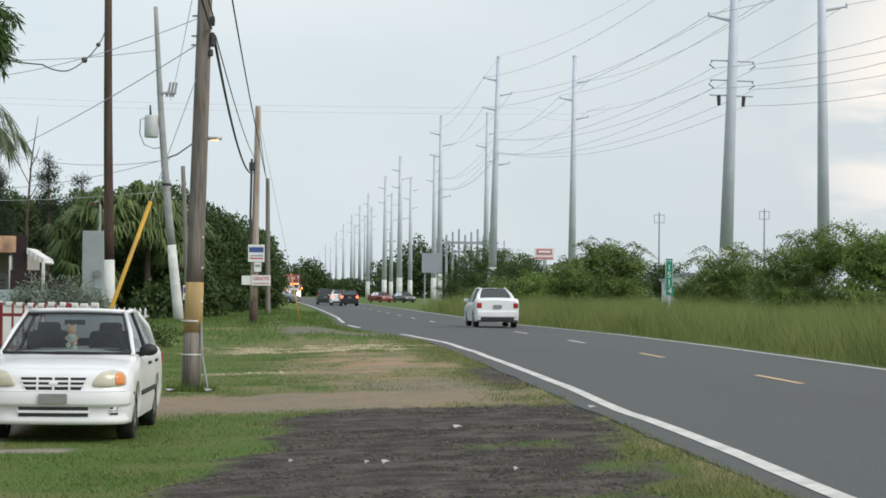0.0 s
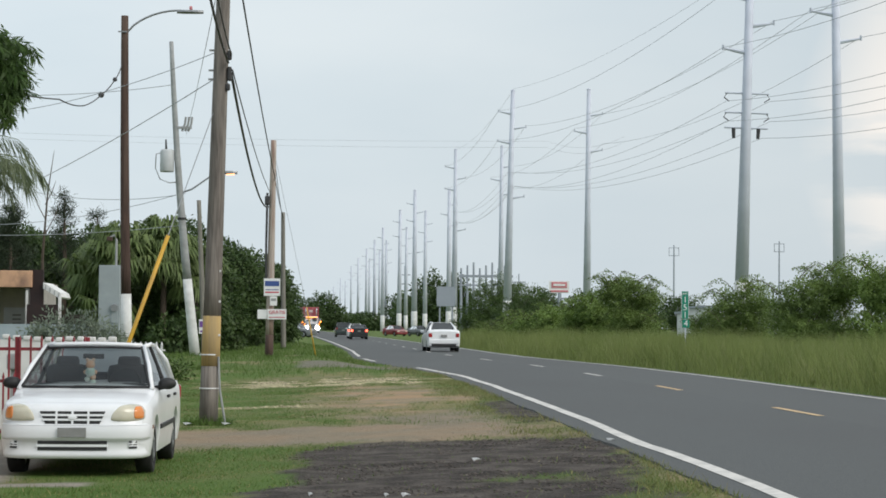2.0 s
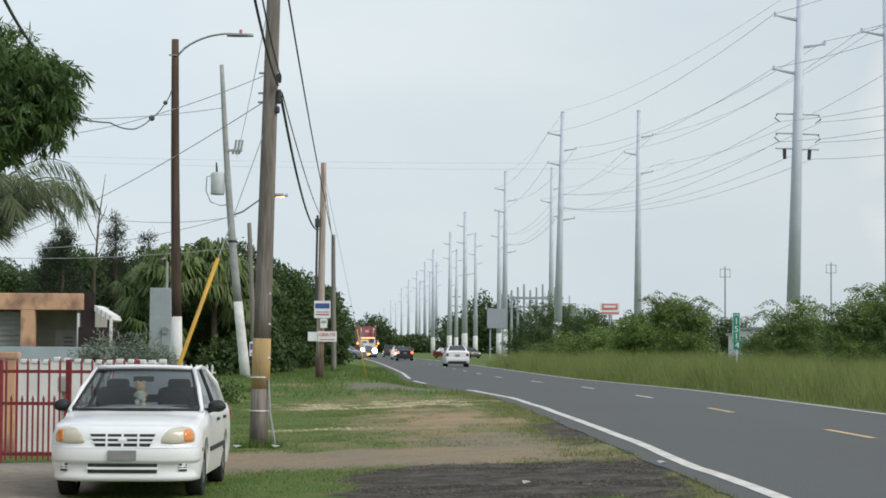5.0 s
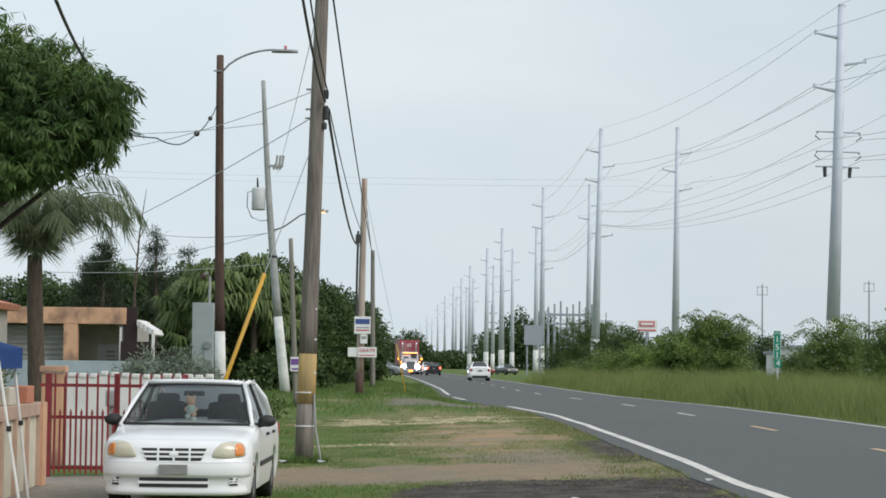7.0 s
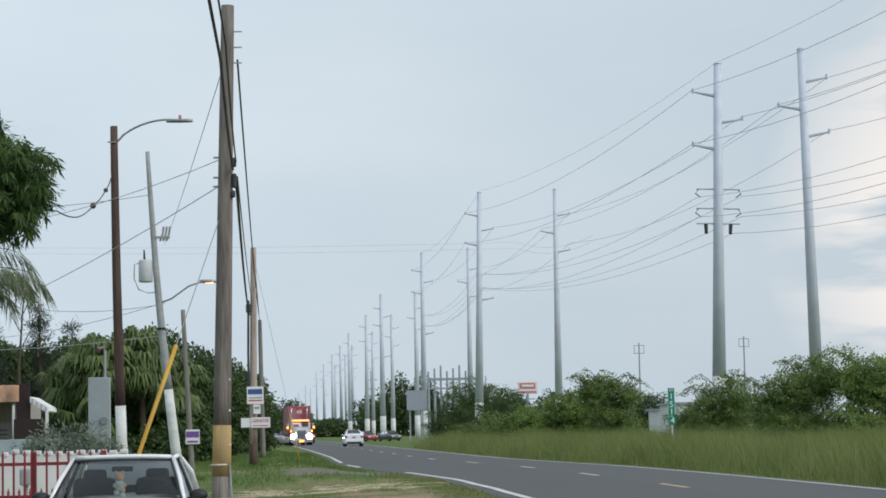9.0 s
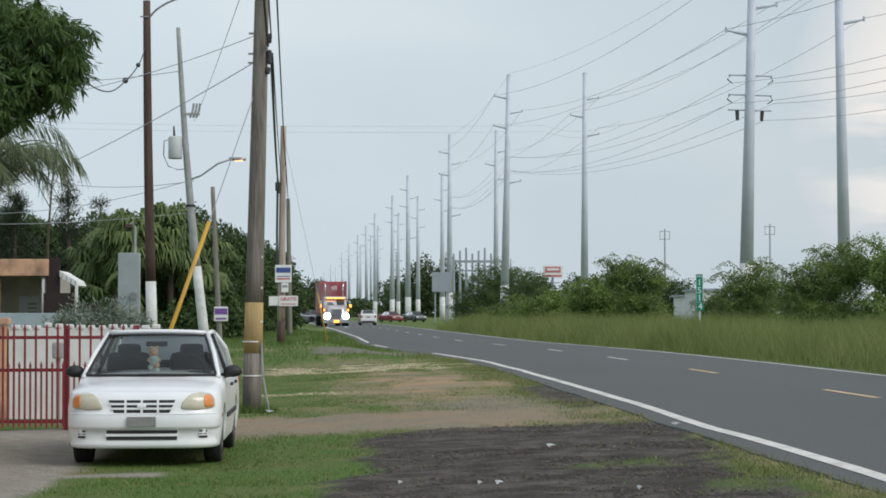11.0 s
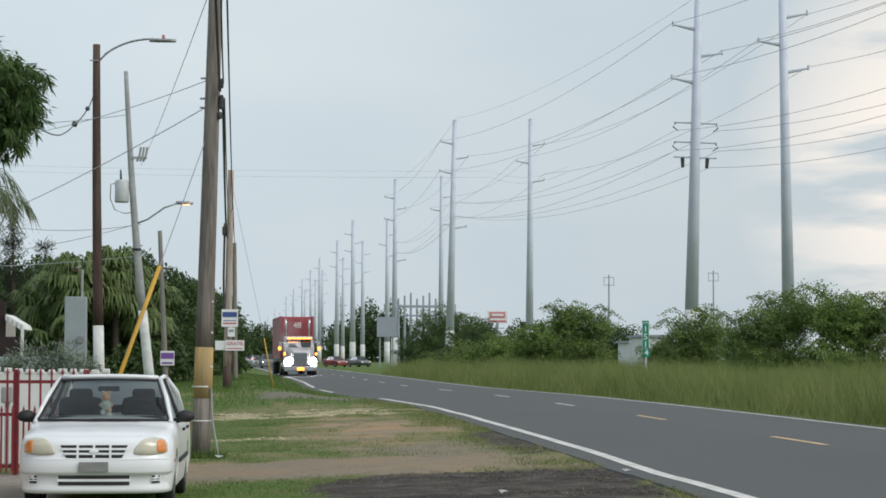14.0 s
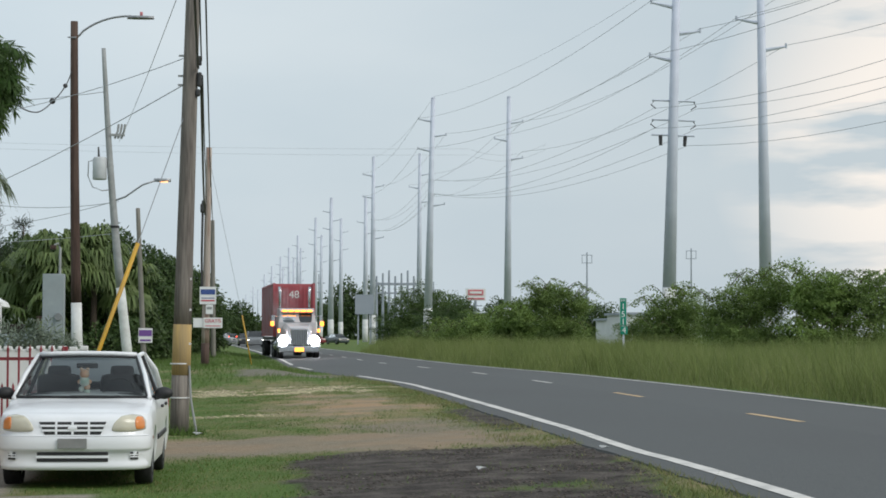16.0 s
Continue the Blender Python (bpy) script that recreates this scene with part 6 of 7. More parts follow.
def house():
    h = thing("house", "flat-roofed peach house with stained parapet and open carport", "house", pose(-0.08, 0, 0))
    part("parapet", box(-9.9, 63.0, 2.94, 4.45, 0.22, 0.50, 0.02), M_peach, h, "stained peach parapet")
    part("roof", box(-9.9, 66.0, 2.80, 4.4, 5.9, 0.16), M_shade_wall, h)
    part("side_wall", box(-12.05, 66.0, 1.35, 0.18, 6.0, 2.75), M_peach, h)
    part("column", box(-9.33, 63.05, 1.34, 0.42, 0.30, 2.72, 0.01), M_peach, h)
    part("back_wall", box(-9.9, 65.2, 1.35, 4.4, 0.18, 2.75), M_cream, h)
    part("side_wall", box(-7.82, 66.0, 1.35, 0.16, 5.8, 2.75), M_shade_wall, h)
    sh = part("roller_shutter", box(-10.7, 63.6, 1.3, 2.2, 0.08, 2.6), M_shade_wall, h)
    for k in range(16):
        part("slat", box(-10.7, 63.54, 0.2 + 0.16 * k, 2.2, 0.05, 0.07, 0.01), M_conc_pole, sh)
    door = part("door", box(-8.35, 65.05, 1.05, 0.95, 0.08, 2.1), M_white_wall, h, "white door with small louvres")
    for k in range(5):
        part("louvre", box(-8.42, 64.99, 1.35 + 0.13 * k, 0.26, 0.05, 0.05), M_shade_wall, door)
    part("gate_frame", box(-7.83, 63.0, 1.3, 0.06, 0.06, 2.6), M_white_wall, h)
    part("shutter_panel", box(-7.55, 63.1, 1.62, 0.40, 0.10, 3.2), M_brown, h, "dark brown metal panel")
    part("shutter_panel", box(-7.32, 62.6, 1.2, 0.90, 0.10, 1.95), M_brown, h, "dark brown metal panel")
    aw = part("awning", loft([[(x, y, z) for x, z in ((-7.34, 2.84), (-7.05, 2.66), (-6.84, 2.54), (-6.78, 2.40), (-6.84, 2.36), (-7.05, 2.48), (-7.34, 2.66))] for y in (62.9, 65.0)]), M_white_wall, h, "white ribbed awning")
    for k in range(4):
        part("rib", box(-7.26 + 0.13 * k, 62.88, 2.70 - 0.08 * k, 0.02, 0.03, 0.14), M_conc_pole, aw)
    # box standing for the low dark brown panel right of the awning; no annex
    part("low_brown_panel", box(-6.85, 66.0, 0.95, 0.8, 0.15, 1.9), M_brown, h)
    part("post", box(-6.84, 62.9, 1.2, 0.08, 0.12, 2.4), M_white_wall, h)
    part("window", box(-7.6, 64.9, 1.4, 0.34, 0.04, 1.0), M_glass_dark, h)


house()


def neighbour():
    h = thing("house", "grey house with terracotta tiled eave and arched window", "house", pose(-0.3, 0, 0))
    part("wall", box(-9.9, 41.5, 1.3, 5.6, 3.0, 2.6), M_shade_wall, h)
    part("roof", loft([[(x, y, z) for x, z in ((-12.9, 2.6), (-6.95, 2.6), (-6.9, 2.72), (-8.3, 3.05), (-12.9, 3.3))] for y in (39.9, 43.4)]), M_terra, h, "terracotta tiled roof edge")
    w = part("window", box(-7.8, 39.98, 1.75, 0.95, 0.06, 0.9, 0.02), M_glass_dark, h)
    part("frame", tube([(-8.3, 39.94, 1.3), (-8.3, 39.94, 2.1), (-8.05, 39.94, 2.32), (-7.8, 39.94, 2.38), (-7.55, 39.94, 2.32), (-7.3, 39.94, 2.1), (-7.3, 39.94, 1.3)], 0.04, 6), M_white_wall, w)


neighbour()

yard = tagged(part("garden_wall", box(-8.4, 58.0, 0.78, 6.0, 0.2, 1.62, 0.01), M_blue_wall, None), "pale blue rendered garden wall", "wall", kind="structure")
white_wall = tagged(part("garden_wall", box(-3.33, 33.0, 0.66, 2.3, 0.18, 1.40, 0.01), M_white_wall, None), "white garden wall with low posts", "wall", kind="structure")
post_rnd = random.Random(8)
for k in range(14):
    part("wall_post", box(-4.38 + 0.165 * k, 32.97, 1.375 + post_rnd.uniform(-0.015, 0.03), 0.085 + post_rnd.uniform(0, 0.05), 0.16, 0.07, 0.02), M_white_wall, white_wall)
pil = thing("gate_pillar", "peach concrete gate pillar behind the red gate", "pillar", pose(-4.68, 33, -0.04))
part("shaft", box(0, 0, 0.72, 0.34, 0.3, 1.44, 0.02), M_peach, pil)
part("cap", box(0, 0, 1.50, 0.40, 0.36, 0.10, 0.02), M_peach, pil)
mb = thing("mailbox", "grey mailbox on a post behind the gate", "mailbox", pose(-3.55, 31.5, -0.04))
part("post", box(0, 0, 0.5, 0.06, 0.06, 1.0), M_conc_pole, mb)
part("box", box(0, 0, 1.08, 0.15, 0.3, 0.24, 0.03), M_conc_pole, mb)


def picket_fence():
    f = thing("picket_fence", "low white picket fence beside the dark trees", "fence", pose(-4.5, 62, 0.0))
    for z in (0.40, 0.85):
        part("rail", box(0.30, 0.03, z, 1.0, 0.03, 0.05), M_whitewash, f)
    for k in range(6):
        bm = box(0.155 * k - 0.08, 0, 0.50, 0.07, 0.025, 1.02, 0.006)
        add_tube(bm, [(0.155 * k - 0.08, 0, 1.0), (0.155 * k - 0.08, 0, 1.10)], [0.045, 0.006], 4)
        part("picket", bm, M_whitewash, f)


picket_fence()


def red_gate():
    g = thing("red_gate", "red steel picket gate with pointed double pickets", "gate", pose(0, 29.7, -0.04))
    x0, x1 = -4.30, -2.25
    for z in (0.13, 0.84, 1.29):
        part("rail", box((x0 + x1) / 2, 0, z, x1 - x0, 0.04, 0.045), M_red_gate, g)
    part("gate_post", box(x0 + 0.12, 0.02, 0.73, 0.09, 0.09, 1.46, 0.01), M_red_gate, g)
    part("gate_post", box(-3.22, 0.02, 0.73, 0.07, 0.07, 1.46, 0.01), M_red_gate, g)
    part("gate_post", box(x1, 0.02, 0.73, 0.07, 0.07, 1.46, 0.01), M_red_gate, g)
    n = 13
    for k in range(n):
        x = x0 + 0.22 + (x1 - x0 - 0.25) * k / (n - 1)
        bm = box(x, -0.03, 0.73, 0.028, 0.024, 1.38)
        add_tube(bm, [(x, -0.03, 1.41), (x, -0.03, 1.48)], [0.024, 0.003], 4)
        part("picket", bm, M_red_gate, g)
        if k < n - 1:
            xm = x + (x1 - x0 - 0.25) / (n - 1) / 2
            bm = box(xm, -0.03, 0.48, 0.026, 0.022, 0.84)
            add_tube(bm, [(xm, -0.03, 0.89), (xm, -0.03, 0.96)], [0.022, 0.003], 4)
            part("picket", bm, M_red_gate, g)
    return g


red_gate()


def cream_wall():
    w = thing("boundary_wall", "cream boundary wall with peach ribs and coping", "wall", kind="structure")
    a, b = Vector((-3.95, 27.6)), Vector((-3.58, 19.0))
    ang = math.atan2((b - a).x, -(b - a).y)
    c = (a + b) / 2
    L = (b - a).length
    rot = Matrix.Rotation(ang, 4, "Z")
    part("wall", box(c.x - 0.08, c.y, 0.42, 0.16, L, 0.92, 0, rot), M_cream, w)
    part("coping", box(c.x - 0.08, c.y, 0.965, 0.26, L + 0.1, 0.17, 0.015, rot), M_wall_peach, w, "peach coping")
    for k in range(9):
        q = a.lerp(b, (k + 0.04) / 8.4)
        part("rib", box(q.x + 0.02, q.y, 0.42, 0.06, 0.10, 0.92, 0.008, rot), M_wall_peach, w)
    part("end_pier", box(a.x - 0.05, a.y + 0.1, 0.5, 0.28, 0.28, 1.1, 0.01), M_peach, w)
    for k in range(5):
        q = a.lerp(b, (k + 0.5) / 6)
        part("planter", box(q.x - 0.10, q.y, 1.16, 0.22, 0.62, 0.22, 0.02, rot), M_terra if k % 2 == 0 else M_cream, w)


cream_wall()
broad_tree("leafy potted plants along the boundary wall", -4.6, 26.2, [(-4.5, 26.4, 1.35, 0.4, 0.5, 0.3), (-4.9, 25.6, 1.4, 0.4, 0.5, 0.35), (-4.6, 27.4, 1.3, 0.35, 0.4, 0.3), (-5.0, 26.6, 0.7, 0.4, 0.6, 0.6)], 90, 0.22, 0.03, M_leaf_dark, 0.04, 77, "", "shrub", 0.6)


def canopy():
    c = thing("canopy_tent", "blue folding canopy with slanted white legs", "canopy", pose(-0.2, 0, 0))
    bm = bmesh.new()
    ring = [(-3.28, 22.6), (-3.45, 24.9), (-6.0, 25.1), (-6.0, 22.4)]
    low = [bm.verts.new((x, y, 1.50)) for x, y in ring]
    eave = [bm.verts.new((x, y, 1.74)) for x, y in ring]
    apex = bm.verts.new((-4.7, 23.7, 2.12))
    for i in range(4):
        j = (i + 1) % 4
        bm.faces.new((low[i], low[j], eave[j], eave[i]))
        bm.faces.new((eave[i], eave[j], apex))
    bmesh.ops.solidify(bm, geom=bm.faces[:], thickness=0.012)
    part("cloth", bm, M_blue_tarp, c, "blue cloth roof with valance")
    for (x, y), dx in (((-3.32, 22.7), 0.30), ((-3.55, 24.8), 0.22), ((-5.9, 24.9), 0.0), ((-5.9, 22.6), 0.0)):
        leg = part("leg", tube([(x, y, 1.74), (x + dx, y, -0.04)], 0.017, 6), M_white_wall, c, "white metal leg")
        part("clamp", box(x + dx * 0.52, y, 0.86, 0.05, 0.05, 0.06, 0.008), M_black, leg)


canopy()

cab = thing("meter_box", "tall grey concrete meter box with pipe mast", "utility box", pose(-4.96, 58.4, -0.04))
part("body", box(0, 0, 1.64, 0.58, 0.44, 3.28, 0.015), M_cabinet, cab)
part("meter", tube([(0.15, -0.30, 2.10), (0.15, -0.21, 2.10)], [0.10, 0.11], 14), M_rim, cab)
part("meter_socket", box(0.15, -0.23, 1.92, 0.2, 0.04, 0.5, 0.02), M_cabinet, cab)
part("pipe_mast", tube([(0.16, 0, 3.25), (0.16, 0, 4.0), (0.10, 0, 4.12), (0.0, 0, 4.06)], 0.035, 8), M_conc_pole, cab)
part("weatherhead", box(-0.03, 0, 4.02, 0.16, 0.12, 0.12, 0.03), M_wood_dark, cab)

# ---------------------------------------------------------------- fittings of the poles (same places as the shafts)
# street lamp arm
part("lamp_arm", tube([lp_at(0.955)] + [Vector((-0.10 + 1.25 * k / 9, 0, 8.62 + 0.52 * math.sin(math.pi / 2 * (k / 9) ** 0.75))) for k in range(10)], 0.024, 8), M_rim, lp, "curved grey lamp arm", smooth=True)
lh = part("lamp_head", loft([[(x, y * w, 9.10 + z) for y, z in ((-1, 0), (-0.7, 0.045), (0.7, 0.045), (1, 0), (0.7, -0.03), (-0.7, -0.03))] for x, w in ((1.05, 0.04), (1.25, 0.11), (1.55, 0.08), (1.68, 0.03))]), M_rim, lp, "flat grey lamp head")
part("photocell", box(1.38, 0, 9.20, 0.07, 0.07, 0.09, 0.02), M_far_red, lh)
part("bracket", box(-0.22, -0.1, 8.6, 0.2, 0.04, 0.03), M_rim, lp)
# transformer
part("transformer_tank", tube([Vector((-1.26, -0.05, 7.75)), Vector((-1.26, -0.05, 7.80)), Vector((-1.26, -0.05, 8.60)), Vector((-1.26, -0.05, 8.68))], [0.27, 0.29, 0.29, 0.24], 16), M_trans, tp, "pale grey transformer tank", smooth=True)
part("bushing", tube([Vector((-1.30, -0.05, 8.66)), Vector((-1.32, -0.05, 9.10))], [0.05, 0.03], 6), M_cable, tp)
part("hanger", box(-0.92, 0, 8.3, 0.45, 0.08, 0.1), M_conc_pole, tp)
part("jumper", tube([Vector((-1.5, 0, 8.55)), Vector((-1.72, 0, 8.5)), Vector((-1.74, 0, 7.9)), Vector((-1.55, 0, 7.45)), Vector((-1.15, 0, 7.3)), Vector((-0.75, 0, 7.35))], 0.022, 6), M_conc_pole, tp, smooth=True)
for k in range(3):
    part("fuse_cutout", tube([Vector((-0.66 + 0.13 * k, -0.05, 9.45)), Vector((-0.54 + 0.13 * k, -0.05, 9.75)), Vector((-0.50 + 0.13 * k, -0.05, 10.05))], 0.045, 6), M_conc_pole, tp)
part("crossarm", box(-0.6, -0.08, 9.6, 0.7, 0.08, 0.1), M_conc_pole, tp)
part("lamp_arm", tube([tp_at(0.52), Vector((-0.2, -0.1, 7.05)), Vector((0.5, -0.1, 7.55)), Vector((1.0, -0.1, 7.72))], 0.035, 8), M_rim, tp, smooth=True)
lh = part("lamp_head", loft([[(x, y * w, 7.74 + z) for y, z in ((-1, 0), (-0.7, 0.08), (0.7, 0.08), (1, 0), (0.7, -0.05), (-0.7, -0.05))] for x, w in ((0.95, 0.06), (1.15, 0.16), (1.5, 0.12), (1.66, 0.04))]), M_rim, tp, "lit street lamp head")
part("lamp_lens", box(1.36, 0, 7.70, 0.34, 0.2, 0.08, 0.03), M_lamp_on, lh, "glowing orange lens")
part("strap", tube([tp_at(0.44) + Vector((0, 0, -0.05)), tp_at(0.44) + Vector((0, 0, 0.05))], 0.18, 12), M_black, tp)
# clutter on the wooden pole
for u, dx, dz in ((0.70, 0.16, 0.16), (0.665, 0.17, 0.24), (0.64, 0.15, 0.12)):
    q = wp_at(u)
    part("cable_clamp", box(q.x + dx - 0.02, -0.06, q.z, 0.075, 0.10, dz, 0.032), M_cable, wp, "black cable splice")
for u in (0.71, 0.672, 0.655):
    q = wp_at(u)
    part("bolt", box(q.x - 0.15, 0, q.z, 0.10, 0.03, 0.03), M_conc_pole, wp)
for u in (0.95, 0.92, 0.89):
    q = wp_at(u)
    part("step_bolt", box(q.x + 0.16, 0, q.z, 0.16, 0.02, 0.02), M_conc_pole, wp)
for z in (0.62, 1.17):
    part("wire_band", tube([(0.01, 0, z), (0.01, 0, z + 0.02)], 0.163, 14), M_sign_w, wp)
for z in (2.05, 2.55, 1.5):
    part("tag", box(0.16, -0.08, z, 0.05, 0.02, 0.035), M_sign_w, wp)
part("ground_wire", tube([(0.16, -0.10, 1.15), (0.19, -0.12, 0.6), (0.27, -0.15, 0.15), (0.29, -0.2, 0.0)], 0.018, 6), M_conc_pole, wp, "grey ground wire conduit")
# staples and cable down the pale pole
part("riser_cable", tube([(-0.13, -0.1, 2.6), (-0.15, -0.12, 4.5), (-0.12, -0.12, 6.6)], 0.045, 6), M_cable, pp, "black riser cable")
part("splice", box(-0.12, -0.12, 6.3, 0.2, 0.2, 0.35, 0.05), M_cable, pp)

guard = thing("guy_guard", "yellow plastic guard on a slanting guy wire", "guy wire")
part("sleeve", tube([(-2.48, 34.25, 0.25), (-2.18, 34.25, 1.1), (-1.49, 34.25, 3.06)], 0.034, 10), M_guy, guard, smooth=True)
part("wire", tube([(-2.58, 34.25, -0.05), (-1.49, 34.25, 3.06), (-0.72, 34.45, 5.3)], 0.008, 5), M_cable_grey, guard)
guard2 = thing("guy_guard", "yellow plastic guard leaning beside the pale pole", "guy wire")
part("sleeve", tube([(0.60, 84, 0.3), (0.20, 84, 2.35)], 0.026, 8), M_guy, guard2, smooth=True)
part("wire", tube([(0.64, 84, 0.2), (0.20, 84, 2.35), (-1.1, 82.2, 8.4)], 0.008, 5), M_cable_grey, guard2)

# ---------------------------------------------------------------- cables near the verge
CAB = "black overhead cable along the verge"
wire("cable", [(-0.35, -4, 6.35), (-0.42, 25, 6.05), (-0.55, 34.4, 5.92)], 0.020, M_cable, None, CAB, 0.12)
wire("cable", [(-0.25, -4, 6.6), (-0.36, 25, 6.25), (-0.50, 34.4, 6.05)], 0.013, M_cable, None, CAB, 0.12)
wire("cable", [(-0.50, 34.4, 5.75), (-1.25, 82, 6.30)], 0.026, M_cable, None, CAB, 0.75, 24)
wire("cable", [(-0.48, 34.4, 5.80), (-1.2, 82, 6.75)], 0.012, M_cable, None, CAB, 0.25, 24)
wire("cable", [(-0.46, 34.5, 7.75), (-1.05, 82, 7.35), (-1.3, 108, 7.2)], 0.018, M_cable, None, CAB, 0.2, 20)
wire("cable", [(-1.05, 82, 7.9), (-1.3, 108, 6.9)], 0.014, M_cable, None, CAB, 0.2)
wire("cable", [(-0.76, 34.5, 6.1), (-7.6, 50, 6.55)], 0.007, M_cable_grey, None, "grey service cable from pole to houses", 0.25)
wire("cable", [(-0.78, 34.5, 5.66), (-9.6, 60, 4.65)], 0.0085, M_cable_grey, None, "grey service cable from pole to houses", 0.20)
wire("cable", [(-0.7, 6, 3.66), (-2.13, 18, 4.70), (-3.03, 25.5, 5.20), (-3.6, 27.5, 4.75)], 0.017, M_cable, None, "thick service cable through the mango tree", 0.05)
wire("cable", [(-3.6, 27.5, 4.75), (-4.03, 40, 5.88), (-4.05, 44, 6.18), (-4.07, 47.5, 6.80), (-3.88, 48.6, 7.28), (-3.83, 49.65, 7.75)], 0.014, M_cable, None, "sagging black service cable to the lamp pole", 0.04, 8)
for q, r in (((-4.07, 47.5, 6.80), 0.07), ((-3.88, 48.6, 7.28), 0.055)):
    bm = bmesh.new()
    bmesh.ops.create_icosphere(bm, subdivisions=2, radius=r)
    sp = part("cable_splice", bm, M_cable, None, smooth=True)
    sp.location = q
    tagged(sp, "black bundled splice on the sagging cable", "cable splice")
wire("cable", [(-12, 92, 7.4), (-4.9, 87, 7.05)], 0.013, M_cable_grey, None, "grey cable to the concrete pole", 0.3)
wire("cable", [(-14, 92, 5.9), (-4.95, 87, 7.1)], 0.013, M_cable_grey, None, "grey cable to the concrete pole", 0.3)
wire("cable", [(-16, 90, 5.4), (-4.9, 87, 5.75)], 0.013, M_cable_grey, None, "grey cable to the concrete pole", 0.2)
wire("cable", [(-14, 88, 11.2), (-5.45, 87, 11.6)], 0.015, M_cable_grey, None, "grey cable to the concrete pole", 0.2)
wire("cable", [(-0.60, 34.5, 7.95), (-4.9, 86.9, 9.5)], 0.008, M_cable_grey, None, "thin line from the wooden pole to the transformer pole", 0.15, 20)
wire("cable", [(-70, 190, 20.5), (22, 200, 19.6), (28, 190, 19.2)], 0.009, M_cable_grey, None, "thin overhead line crossing the road", 0.8, 24)
wire("cable", [(-70, 190, 20.0), (22, 200, 19.0), (28, 190, 18.7)], 0.009, M_cable_grey, None, "thin overhead line crossing the road", 0.8, 24)


# ---------------------------------------------------------------- signs
def poster(parent, x, z, w, h, bands, name="poster", y=-0.2, label="small paper poster"):
    p = part(name, box(x, y, z, w, 0.02, h, 0.003), M_sign_w, parent, label)
    for bz, bh, bw, m in bands:
        part("print", box(x, y - 0.013, z + bz, bw, 0.008, bh), m, p)
    return p


poster(pp, 0.10, 2.90, 0.64, 0.68, [(0.14, 0.20, 0.56, M_sign_blue), (-0.20, 0.05, 0.52, M_sign_red), (-0.10, 0.03, 0.5, M_sign_blue)], label="white poster with blue heading")
poster(pp, 0.16, 2.36, 0.28, 0.36, [(0.05, 0.1, 0.2, M_conc_pole)], label="small pale poster")
poster(pp, -0.27, 1.84, 0.38, 0.36, [], label="blank white placard")
ps = poster(pp, 0.30, 1.84, 0.74, 0.40, [(-0.12, 0.03, 0.6, M_sign_red)], y=-0.24, label="white placard with red lettering")
g = text_mesh("GRATIS", 0.19, M_sign_red, ps)
g.matrix_local = pose(0.30, -0.256, 1.91, 90, 0, 0)
poster(sl, 0.02, 1.45, 0.46, 0.48, [(0.08, 0.2, 0.42, M_sign_purple), (-0.16, 0.06, 0.36, M_sign_purple)], y=-0.12, label="purple and white poster")


def km_marker():
    m = thing("kilometre_marker", "green kilometre marker sign with white figures", "road sign", pose(14.44, 77.6, 0.2))
    part("post", box(0.02, 0.04, 1.3, 0.06, 0.05, 2.6), M_steel, m)
    s = part("panel", box(0, 0, 2.28, 0.27, 0.02, 1.02, 0.006), M_green_sign, m)
    s2 = part("lower_panel", box(0.03, 0, 1.58, 0.27, 0.02, 0.30, 0.006), M_green_sign, m)
    for ch, z, size in (("KM", 2.70, 0.12), ("1", 2.47, 0.32), ("5", 2.18, 0.32), ("1", 1.90, 0.32)):
        t = text_mesh(ch, size, M_sign_w, s, "figure")
        t.matrix_local = pose(0, -0.018, z, 90, 0, 0)
    t = text_mesh("4", 0.32, M_sign_w, s2, "figure")
    t.matrix_local = pose(0.03, -0.018, 1.58, 90, 0, 0)
    for k in (-1, 1):
        part("border", box(k * 0.128, -0.012, 2.28, 0.012, 0.01, 1.0), M_sign_w, s)


km_marker()

bb = thing("billboard", "red and white billboard far behind the scrub", "billboard", pose(45.2, 400, 0.2))
part("panel", box(0, 0, 9.2, 3.9, 0.3, 2.3), M_sign_w, bb)
part("print", box(0, -0.2, 9.6, 3.0, 0.1, 1.1), M_far_red, bb)
part("print", box(0, -0.27, 9.6, 2.3, 0.08, 0.4), M_sign_w, bb)
part("print", box(0, -0.2, 8.4, 3.4, 0.1, 0.35), M_far_red, bb)
part("post", tube([(0, 0, 0), (0, 0, 8.1)], 0.25, 10), M_far_steel, bb)
bb2 = thing("water_tank", "dark tank on a stand far behind the scrub", "tank", pose(50.6, 400, 0.2))
part("tank", tube([(0, 0, 6.6), (0, 0, 8.3)], [0.9, 1.0], 12), M_black, bb2)
part("stand", tube([(0, 0, 0), (0, 0, 6.6)], [0.7, 0.7], 8), M_far_steel, bb2)
gs = thing("roadside_sign", "large grey sign board seen from behind", "sign", pose(17.6, 296, 0.2))
part("board", box(0, 0, 5.7, 2.7, 0.3, 2.8), M_far_steel, gs)
for s in (-1, 1):
    part("post", box(s * 0.9, 0.2, 2.4, 0.2, 0.2, 4.8), M_far_steel, gs)


